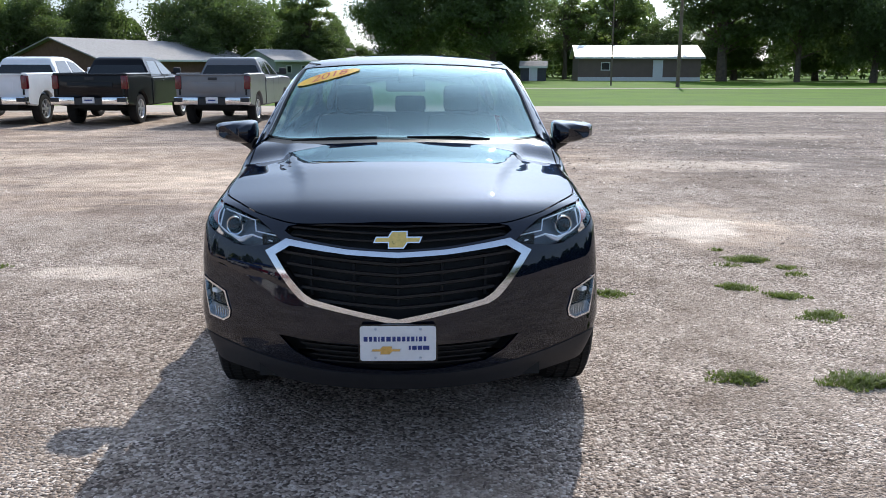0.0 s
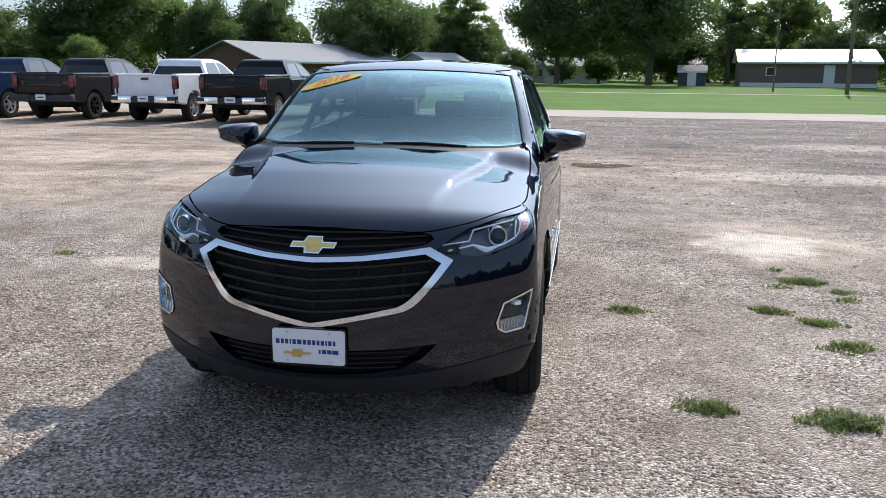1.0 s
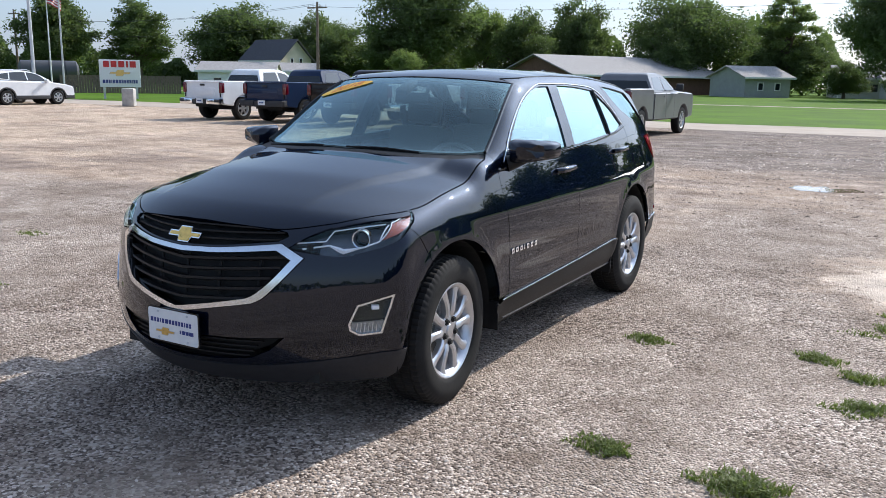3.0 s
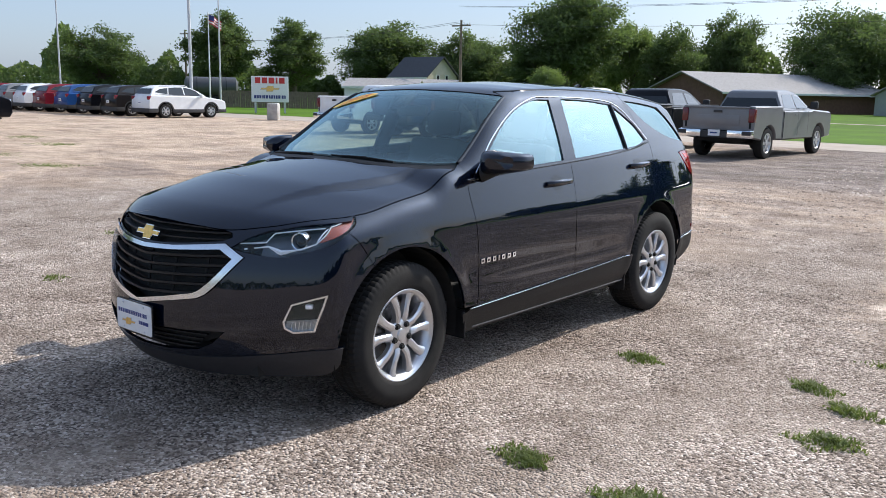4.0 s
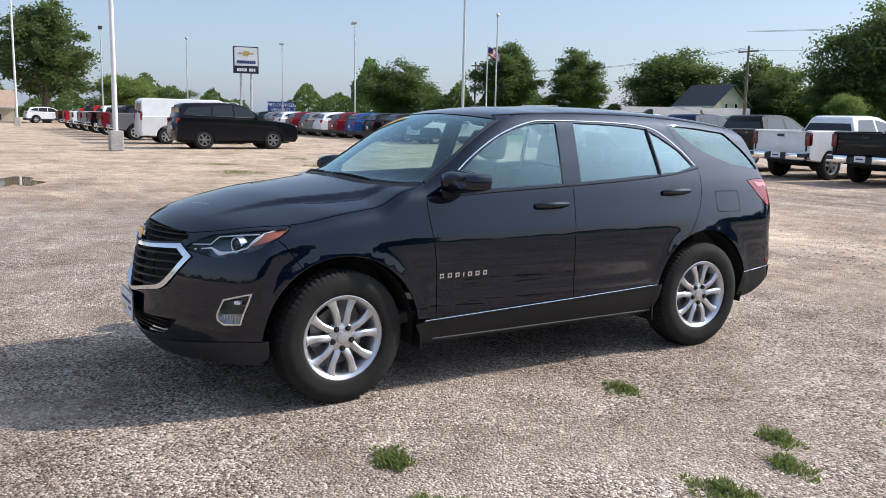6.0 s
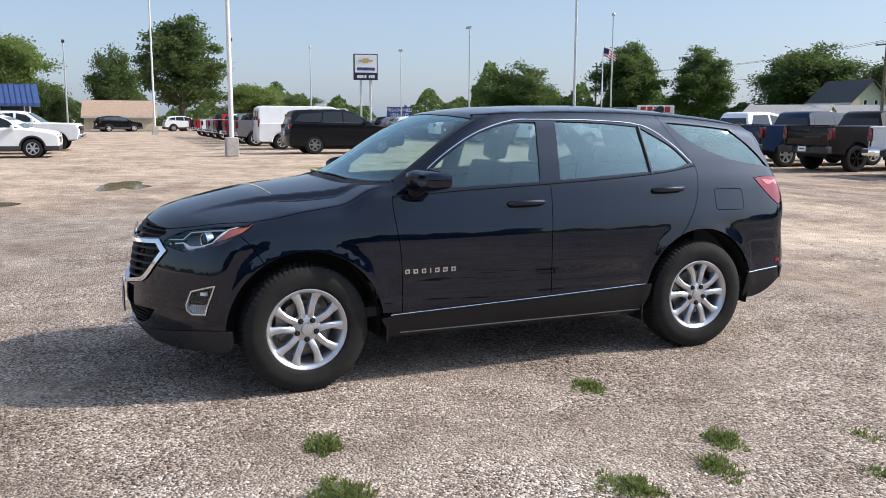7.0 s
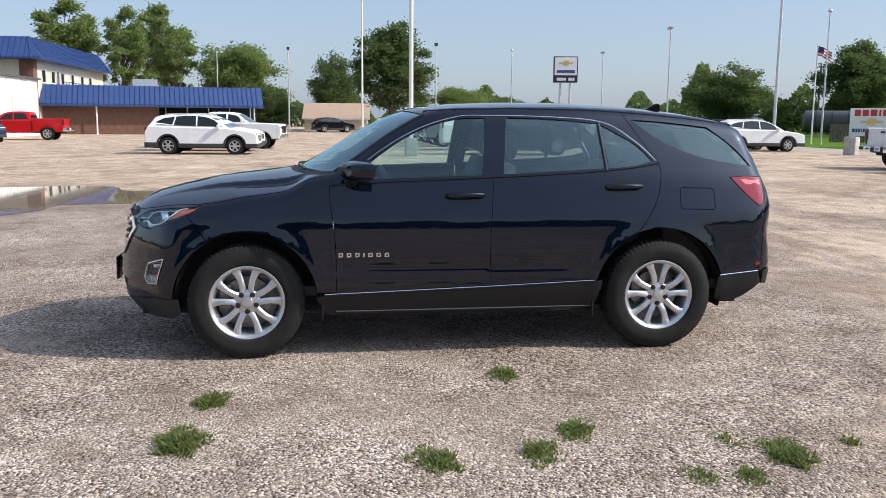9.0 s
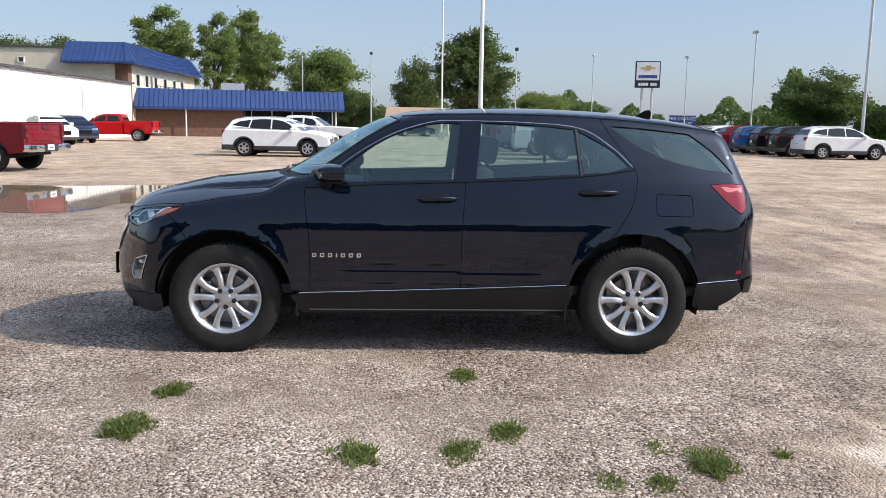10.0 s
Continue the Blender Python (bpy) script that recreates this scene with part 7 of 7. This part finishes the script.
def facing(x0, y0, x1, y1, z=0.0):
    """A pose for a house whose front runs from one point to another (left to right as seen from the lot), and the length."""
    d = math.hypot(x1 - x0, y1 - y0)
    return pose((x0 + x1) / 2, (y0 + y1) / 2, z, 0, 0, math.degrees(math.atan2(y1 - y0, x1 - x0))), d


at, d = facing(17.0, 89.0, 30.0, 87.8)
rh = house("ranch_house", "tan single-storey house with a pale metal roof", at, d, 8.0, 2.55, 3.75, M_TANWALL, M_METALROOF,
      [(-3.6, 1.6, 0.9, 0.8, "window"), (2.0, 1.2, 0.95, 2.0, "door")])
bm = bmesh.new()
add_box(bm, (0, -0.03, 0.2), (d + 0.04, 0.08, 0.5))
skirt = part("foundation", bm, M_TRIM, rh, "white painted foundation strip")
at, d = facing(-32.47, 83.35, -22.18, 105.43)
house("brick_building", "long low dark brick building with grey roof", at, d, 12.0, 2.3, 4.3, M_BRICK, M_GREYROOF,
      [(-7.5, 1.2, 1.0, 2.0, "door")], over=0.7)
at, d = facing(-16.5, 93.0, -12.6, 97.7)
house("small_house", "small grey-green house with grey roof", at, d, 6.0, 2.2, 3.3, M_GREENWALL, M_GREYROOF, [(-1.0, 1.2, 0.7, 0.8, "window"), (1.3, 1.2, 0.7, 0.8, "window")])
at, d = facing(10.6, 88.0, 13.3, 87.6)
house("garden_shed", "small dark garden shed on the lawn", at, d, 2.4, 1.5, 2.0, M_DARKROOF, M_GREYROOF, [(0.0, 0.75, 0.8, 1.3, "door")], over=0.15)
at, d = facing(-8.2, 102.3, -3.7, 103.6)
house("white_house", "white house half hidden behind trees", at, d, 7.0, 2.3, 3.6, M_WHITEWALL, M_GREYROOF, [(-1.6, 1.2, 0.8, 0.9, "window"), (1.4, 1.2, 0.8, 0.9, "window")])
at, d = facing(-3.3, 100.8, 3.8, 102.7)
house("white_garage", "white garage half hidden behind trees", at, d, 6.0, 2.0, 2.9, M_WHITEWALL, M_GREYROOF, [(0.0, 1.0, 2.2, 1.8, "door")])
# gable-fronted house with dark roof: its gable looks to the lot's east
gb = house("gabled_house", "tan house with steep dark roof", pose(-74.1, 80.4, 0.1, 0, 0, -5), 7.0, 5.5, 3.6, 6.0, M_CREAM, M_DARKROOF, [(0.0, 1.3, 0.9, 1.1, "window")])
for xg in (-0.8, 0.8):
    opening(gb, pose(3.5, 2.75, 0, 0, 0, 90), xg, 3.3, 0.5, 0.9)
at, d = facing(-63.36, 64.43, -56.91, 70.11)
house("white_garage", "low white garage with a grey shingle roof", at, d, 5.0, 2.1, 2.9, M_WHITEWALL, M_GREYROOF, [(0.0, 1.0, 2.2, 1.9, "door")], over=0.25)
at, d = facing(-51.56, 47.62, -46.4, 51.17)
house("white_cottage", "low white cottage with grey roof", at, d, 5.0, 1.9, 2.6, M_WHITEWALL, M_GREYROOF, [(-1.5, 1.0, 0.7, 0.8, "window"), (1.2, 1.0, 0.7, 0.8, "window")], over=0.2)
fence = thing("board_fence", "grey wooden board fence", "fence", pose(-54.98, 42.81, 0, 0, 0, 48))
for k in range(46):
    bm = bmesh.new()
    add_box(bm, (-4.6 + 0.2 * k, 0.01 * (k % 2), 0.72), (0.18, 0.03, 1.45))
    part("board", bm, M_WOODPOLE, fence)
at, d = facing(-104.41, -3.38, -103.99, 4.56)
house("brown_roofed_house", "low house with broad brown roof", at, d, 8.0, 1.6, 3.4, M_CREAM, M_BROWNROOF, [(0.5, 0.9, 1.0, 0.9, "window")], over=0.3)

# dealership front with blue ribbed awning
sr = thing("showroom", "low brick showroom under a blue ribbed metal awning", "building", facing(-71.66, -25.41, -75.18, -6.57)[0])
SL = facing(-71.66, -25.41, -75.18, -6.57)[1]
bm = bmesh.new()
add_box(bm, (-SL * 0.24, 6.0, 1.6), (SL * 0.52, 12.0, 3.2))
part("brick_wall", bm, M_BRICK, sr)
bm = bmesh.new()
add_box(bm, (SL * 0.26, 7.5, 1.6), (SL * 0.46, 9.0, 3.2))
part("glazed_wall", bm, M_PANE, sr)
for k in range(5):
    bm = bmesh.new()
    add_box(bm, (SL * (0.06 + 0.1 * k), 2.95, 1.4), (0.1, 0.1, 2.8))
    part("mullion", bm, M_GALV, sr)
bm = bmesh.new()
o = [(-0.9, 2.4), (-0.9, 2.65), (0.5, 4.25), (12.0, 4.25), (12.0, 2.9), (0.0, 2.9), (0.0, 2.4)]
a = [bm.verts.new((-SL / 2, y, z)) for y, z in o]
b = [bm.verts.new((SL / 2, y, z)) for y, z in o]
bm.faces.new(a[::-1])
bm.faces.new(b)
for i in range(len(o)):
    bm.faces.new((a[i], a[(i + 1) % len(o)], b[(i + 1) % len(o)], b[i]))
aw = part("awning", bm, M_BLUEMETAL, sr, "blue ribbed metal awning")
for k in range(int(SL / 0.42)):
    bm = bmesh.new()
    x = -SL / 2 + 0.2 + 0.42 * k
    add_tube(bm, [(x, -0.92, 2.45), (x, -0.92, 2.68), (x, 0.49, 4.29)], 0.035, 4)
    part("rib", bm, M_BLUEMETAL, aw)
for x in (-SL * 0.24, SL * 0.46):
    bm = bmesh.new()
    add_tube(bm, [(x, -0.6, 0), (x, -0.6, 2.6)], 0.07, 8)
    part("post", bm, M_WHITEPOLE, sr)
bm = bmesh.new()
add_box(bm, (-SL * 0.03, 5.0, 4.5), (2.2, 1.4, 1.0), bevel=0.03)
part("roof_unit", bm, M_GALV, sr)

# two-storey block: its front looks east, its long windowed flank north
tb = thing("two_storey_block", "cream two-storey block with blue mansard", "building", pose(-69.96, -24.79, 0) @ Matrix.Diagonal((1, 1, 0.89, 1)))
bm = bmesh.new()
add_box(bm, (-11.5, -11.0, 4.2), (23.0, 22.0, 8.4))
part("wall", bm, M_CREAM, tb)
bm = bmesh.new()
add_box(bm, (-11.5, -13.6, 8.45), (23.3, 17.1, 0.16))
part("roof_edge", bm, M_DARKROOF, tb)
bm = bmesh.new()
add_box(bm, (-0.45, -0.5, 3.6), (1.0, 1.1, 7.2))
part("brick_pier", bm, M_BRICK, tb)
bm = bmesh.new()
low_o = [(1.0, -5.3), (1.0, 1.0), (-23.0, 1.0)]
top_o = [(-0.3, -5.3), (-0.3, -0.3), (-23.0, -0.3)]
rows = [[bm.verts.new((x, y, z)) for x, y in o] for o, z in ((low_o, 6.95), (low_o, 7.15), (top_o, 9.05), ([(-6.0, -5.3), (-6.0, -6.0), (-23.0, -6.0)], 9.05))]
under = [bm.verts.new((x, y, 6.95)) for x, y in ((-0.2, -5.3), (-0.2, -0.2), (-23.0, -0.2))]
for a_, b_ in zip(rows, rows[1:]):
    for i in range(2):
        bm.faces.new((a_[i], a_[i + 1], b_[i + 1], b_[i]))
for i in range(2):
    bm.faces.new((rows[0][i], rows[0][i + 1], under[i + 1], under[i]))
mn = part("mansard", bm, M_BLUEMETAL, tb, "blue ribbed metal mansard")
for k in range(13):
    bm = bmesh.new()
    y = -5.2 + 0.45 * k
    add_tube(bm, [(1.02, y, 6.97), (1.02, y, 7.17), (-0.28, min(y, -0.3), 9.08)], 0.035, 4)
    part("rib", bm, M_BLUEMETAL, mn)
for k in range(50):
    bm = bmesh.new()
    x = 0.6 - 0.46 * k
    add_tube(bm, [(x, 1.02, 6.97), (x, 1.02, 7.17), (min(x, -0.3), -0.28, 9.08)], 0.035, 4)
    part("rib", bm, M_BLUEMETAL, mn)
NF = pose(0, 0, 0, 0, 0, 180)
for x in (2.6, 5.2, 8.0, 11.2, 14.5, 17.5):
    opening(tb, NF, x, 5.55, 1.1, 1.2)
opening(tb, NF, 6.6, 5.2, 0.9, 2.0, "door", M_BRICK)
opening(tb, pose(0, 0, 0, 0, 0, 90), -9.0, 7.2, 0.5, 0.5)
bm = bmesh.new()
add_box(bm, (-8.5, 0.7, 4.1), (9.0, 1.4, 0.14))
part("landing", bm, M_GALV, tb)
for k in range(20):
    bm = bmesh.new()
    add_tube(bm, [(-4.1 - 0.45 * k, 1.35, 4.1), (-4.1 - 0.45 * k, 1.35, 5.1)], 0.025, 4)
    part("baluster", bm, M_DARK, tb)
bm = bmesh.new()
add_tube(bm, [(-4.0, 1.35, 5.1), (-13.0, 1.35, 5.1)], 0.03, 4)
part("handrail", bm, M_DARK, tb)

# white ribbed metal workshop
wk = thing("workshop", "long white ribbed metal workshop", "building", pose(-48.68, -23.81, 0, 0, 0, 180) @ Matrix.Diagonal((1, 1, 0.88, 1)))
bm = bmesh.new()
add_box(bm, (0, 6.0, 2.5), (38.0, 12.0, 5.0))
wl = part("wall", bm, M_WHITEWALL, wk)
for k in range(125):
    bm = bmesh.new()
    add_box(bm, (-18.8 + 0.3 * k, -0.012, 2.5), (0.05, 0.024, 5.0))
    part("rib", bm, M_WHITEWALL, wl)
bm = bmesh.new()
add_box(bm, (0, 6.0, 5.08), (38.4, 12.5, 0.16))
part("roof_edge", bm, M_DARKROOF, wk)
bm = bmesh.new()
add_box(bm, (14.5, -0.06, 1.7), (3.2, 0.1, 3.4))
part("roller_door", bm, M_TRIM, wk)
bm = bmesh.new()
add_tube(bm, [(8.0, -0.1, 0.0), (8.0, -0.1, 4.4)], 0.06, 6)
part("downpipe", bm, M_TRIM, wk)

# ---- poles, wires, signs ----


def light_pole(x, y, h, mat=M_WHITEPOLE, base=False, head="box", turn=0.0, label="tall pale lot light pole"):
    p = thing("light_pole", label, "lamp post", pose(x, y, 0, 0, 0, turn), "lot light poles")
    bm = bmesh.new()
    add_tube(bm, [(0, 0, 0.0), (0, 0, h)], [0.10 if h > 9 else 0.07, 0.06 if h > 9 else 0.045], 10)
    part("pole", bm, mat, p, smooth=True)
    if base:
        bm = bmesh.new()
        add_box(bm, (0, 0, 0.38), (0.5, 0.5, 0.76), bevel=0.04)
        part("concrete_foot", bm, M_CONCRETE, p)
    bm = bmesh.new()
    if head == "box":
        add_box(bm, (0.3, 0, h - 0.02), (0.75, 0.34, 0.16), bevel=0.03)
        add_box(bm, (0.0, 0, h), (0.3, 0.08, 0.08))
    elif head == "flood":
        add_box(bm, (0.0, 0, h + 0.14), (0.5, 0.3, 0.3), bevel=0.04)
    elif head == "ball":
        bmesh.ops.create_uvsphere(bm, u_segments=12, v_segments=8, radius=0.14, matrix=Matrix.Translation((0, 0, h)))
    part("lamp_head", bm, M_PLASTIC if head == "flood" else M_GALV, p)
    return p


light_pole(-29.87, 2.74, 13.0, base=True, label="tall white light pole on a concrete foot")
light_pole(-74.97, 2.66, 15.0, base=True, label="tall white light pole on a concrete foot")
for x, y, h, hd in ((-93.9, -4.85, 9.2, "flood"), (-92.83, -12.58, 8.7, "ball"), (-78, 17.5, 8.3, "ball"), (-75, 25.8, 8.1, "box"), (-55.5, 24.5, 8.4, "box"), (-79.13, 10.11, 8.7, "flood")):
    light_pole(x, y, h, M_GALV, head=hd, turn=170 if hd == "box" else 0)
light_pole(-39.5, 24.3, 14.0, M_GALV, head="box")
light_pole(-48.83, 32.92, 9.0, M_GALV, head="ball")
fl = thing("flagpole", "white flagpole with a drooping striped flag", "flagpole", pose(-50.5, 33.2, 0, 0, 0, 75) @ Matrix.Scale(1.06, 4))
bm = bmesh.new()
add_tube(bm, [(0, 0, 0), (0, 0, 6.6)], [0.06, 0.03], 8)
part("pole", bm, M_WHITEPOLE, fl, smooth=True)
bm = bmesh.new()
nxf, nzf = 12, 7
gr = [[bm.verts.new((0.05 + 0.85 * i / nxf, 0.09 * math.sin(i * 0.9 + j * 0.3), 6.45 - 0.62 * j / nzf - 0.45 * (i / nxf) ** 1.3)) for i in range(nxf + 1)] for j in range(nzf + 1)]
for j in range(nzf):
    for i in range(nxf):
        bm.faces.new((gr[j][i], gr[j][i + 1], gr[j + 1][i + 1], gr[j + 1][i]))
flag = part("flag", bm, shader("flag_cloth_red", (0.42, 0.06, 0.07), 0.8), fl)
flag.data.materials.append(shader("flag_cloth_white", (0.7, 0.7, 0.7), 0.8))
flag.data.materials.append(shader("flag_cloth_blue", (0.03, 0.04, 0.16), 0.8))
for k, pl in enumerate(flag.data.polygons):
    j, i = divmod(k, nxf)
    pl.material_index = 2 if (j < 4 and i < 5) else j % 2


def utility_pole(x, y, h, z=0.0, arm=True, turn=0.0, lean=0.0):
    p = thing("utility_pole", "weathered wooden utility pole", "utility pole", pose(x, y, z, lean, 0, turn), "utility poles")
    bm = bmesh.new()
    add_tube(bm, [(0, 0, -0.2), (0, 0, h)], [0.16, 0.10], 8)
    part("pole", bm, M_WOODPOLE, p, smooth=True)
    if arm:
        bm = bmesh.new()
        add_box(bm, (0, 0, h - 0.5), (2.2, 0.1, 0.12))
        part("crossarm", bm, M_WOODPOLE, p)
        for s in (-1.0, -0.4, 0.4, 1.0):
            bm = bmesh.new()
            add_tube(bm, [(s, 0, h - 0.44), (s, 0, h - 0.26)], 0.04, 6)
            part("insulator", bm, M_GALV, p)
    return p


utility_pole(19.9, 61.59, 10.5)
light_pole(15.64, 65.98, 8.6, M_WOODPOLE, head="ball", label="thin dark lamp post on the lawn")
utility_pole(-47.5, 58.5, 8.2)
utility_pole(-95.64, 60.91, 9.0)
for k, (a, b, h) in enumerate((((-95.64, 60.91), (-47.5, 58.5), 8.0), ((-47.5, 58.5), (19.9, 61.59), 9.4), ((19.9, 61.59), (80, 63), 10.0))):
    for dz, dy in ((0, -0.4), (0, 0.4), (-1.6, 0.0)):
        bm = bmesh.new()
        pts = []
        for i in range(15):
            t = i / 14
            pts.append((a[0] + (b[0] - a[0]) * t, a[1] + (b[1] - a[1]) * t + dy, h + dz - 0.9 * 4 * t * (1 - t)))
        add_tube(bm, pts, 0.016, 4)
        tagged(part("overhead_wire", bm, M_PLASTIC), "thin dark overhead wire between utility poles", "wire", "overhead wires")


def text_mesh(body, size, mat, parent, m, name="lettering"):
    fc = bpy.data.curves.new(name, "FONT")
    fc.body, fc.align_x, fc.align_y, fc.size, fc.extrude = body, "CENTER", "CENTER", size, 0.008
    tmp = bpy.data.objects.new(name, fc)
    scene.collection.objects.link(tmp)
    bpy.context.view_layer.update()
    me = bpy.data.meshes.new_from_object(tmp.evaluated_get(bpy.context.evaluated_depsgraph_get()))
    bpy.data.objects.remove(tmp)
    me.transform(m)
    me.materials.append(mat)
    ob = new(name, me)
    ob.parent = parent
    return ob


def bars(parent, m, x0, z, widths, h, mat, gap):
    x = x0
    for w in widths:
        bm = bmesh.new()
        add_box(bm, (x + w / 2, z, 0.0), (w, h, 0.012), m)
        part("print_bar", bm, mat, parent)
        x += w + gap


M_SIGNRED = shader("red_print", (0.55, 0.03, 0.03), 0.4)
M_SIGNBLUE = shader("blue_sign_panel", (0.02, 0.06, 0.25), 0.4, noise_scale=2, amount=0.08)
M_SIGNDARK = shader("navy_sign_panel", (0.015, 0.02, 0.05), 0.4)
# dealer sign by the entrance
ks = thing("dealer_sign", "white dealer sign with red and blue print bars", "sign", pose(-42.15, 32.05, 0, 0, 0, 52) @ Matrix.Scale(1.12, 4))
bm = bmesh.new()
add_box(bm, (0, 0, 1.42), (2.15, 0.22, 1.5), bevel=0.03)
part("cabinet", bm, M_WHITE, ks)
for x in (-0.85, 0.85):
    bm = bmesh.new()
    add_box(bm, (x, 0, 0.35), (0.12, 0.12, 0.7))
    part("leg", bm, M_GALV, ks)
bm = bmesh.new()
add_box(bm, (0, 0, 0.44), (0.6, 0.55, 0.9), bevel=0.1)
blk = part("stone_block", bm, M_CONCRETE, smooth=True)
blk.matrix_basis = pose(-32.14, 24.3, 0, 0, 0, 35)
tagged(blk, "rough grey-tan stone block on the lot's edge", "stone")
KM = pose(0, -0.116, 0, 90)
bars(ks, KM, -0.85, 1.93, (0.30, 0.30, 0.32, 0.10, 0.32), 0.34, M_SIGNRED, 0.09)
badge(ks, KM @ pose(0.0, 1.45, 0.0), (1.15, 0.36), M_GOLD, M_GALV)
bars(ks, KM, -0.92, 0.98, (0.13, 0.1, 0.1, 0.05, 0.1, 0.14, 0.1, 0.1, 0.1, 0.1, 0.1, 0.04, 0.1, 0.08), 0.19, M_NAVY, 0.037)
# pylon sign
py_ = thing("pylon_sign", "tall pylon sign, white face with gold badge", "sign", pose(-71.8, 21.2, 0, 0, 0, 80) @ Matrix.Scale(0.945, 4))
bm = bmesh.new()
add_box(bm, (0, 0, 6.55), (2.35, 0.5, 2.5), bevel=0.04)
cab = part("cabinet", bm, M_SIGNDARK, py_)
bm = bmesh.new()
add_box(bm, (0, -0.26, 6.85), (2.15, 0.04, 1.7), bevel=0.01)
part("face", bm, M_WHITE, cab)
for x in (-0.48, 0.48):
    bm = bmesh.new()
    add_tube(bm, [(x, 0, 0), (x, 0, 5.4)], 0.12, 10)
    part("leg", bm, M_GALV, py_)
PYM = pose(0, -0.29, 0, 90)
badge(cab, PYM @ pose(0, 7.15, 0), (1.5, 0.5), M_GOLD, M_GALV)
bars(cab, PYM, -0.86, 6.35, (0.17,) * 9, 0.28, M_NAVY, 0.025)
bars(cab, PYM, -0.85, 5.62, (0.17, 0.17, 0.19, 0.06, 0.18), 0.28, M_WHITE, 0.03)
bars(cab, PYM, 0.28, 5.62, (0.16, 0.18, 0.17), 0.28, M_WHITE, 0.03)
# pre-owned sign
po = thing("pre_owned_sign", "blue and white sign reading pre-owned vehicles", "sign", pose(-75.2, 25.68, 0, 0, 0, 75))
bm = bmesh.new()
add_box(bm, (0, 0, 2.05), (2.5, 0.2, 1.15), bevel=0.02)
pb = part("blue_panel", bm, M_SIGNBLUE, po)
bm = bmesh.new()
add_box(bm, (0, 0, 1.1), (2.5, 0.18, 0.72), bevel=0.02)
wp = part("white_panel", bm, M_WHITE, po)
for x in (-1.0, 1.0):
    bm = bmesh.new()
    add_box(bm, (x, 0.16, 0.9), (0.1, 0.1, 1.8))
    part("leg", bm, M_GALV, po)
POM = pose(0, -0.112, 0, 90)
text_mesh("PRE-OWNED", 0.44, M_WHITE, pb, POM @ pose(0, 2.3, 0))
text_mesh("VEHICLES", 0.44, M_WHITE, pb, POM @ pose(0, 1.82, 0))
bars(wp, POM, -1.0, 1.25, (0.35, 0.3, 0.4, 0.45, 0.2), 0.14, M_NAVY, 0.07)
bars(wp, POM, -0.9, 0.98, (0.4, 0.3, 0.5, 0.3), 0.14, M_NAVY, 0.07)
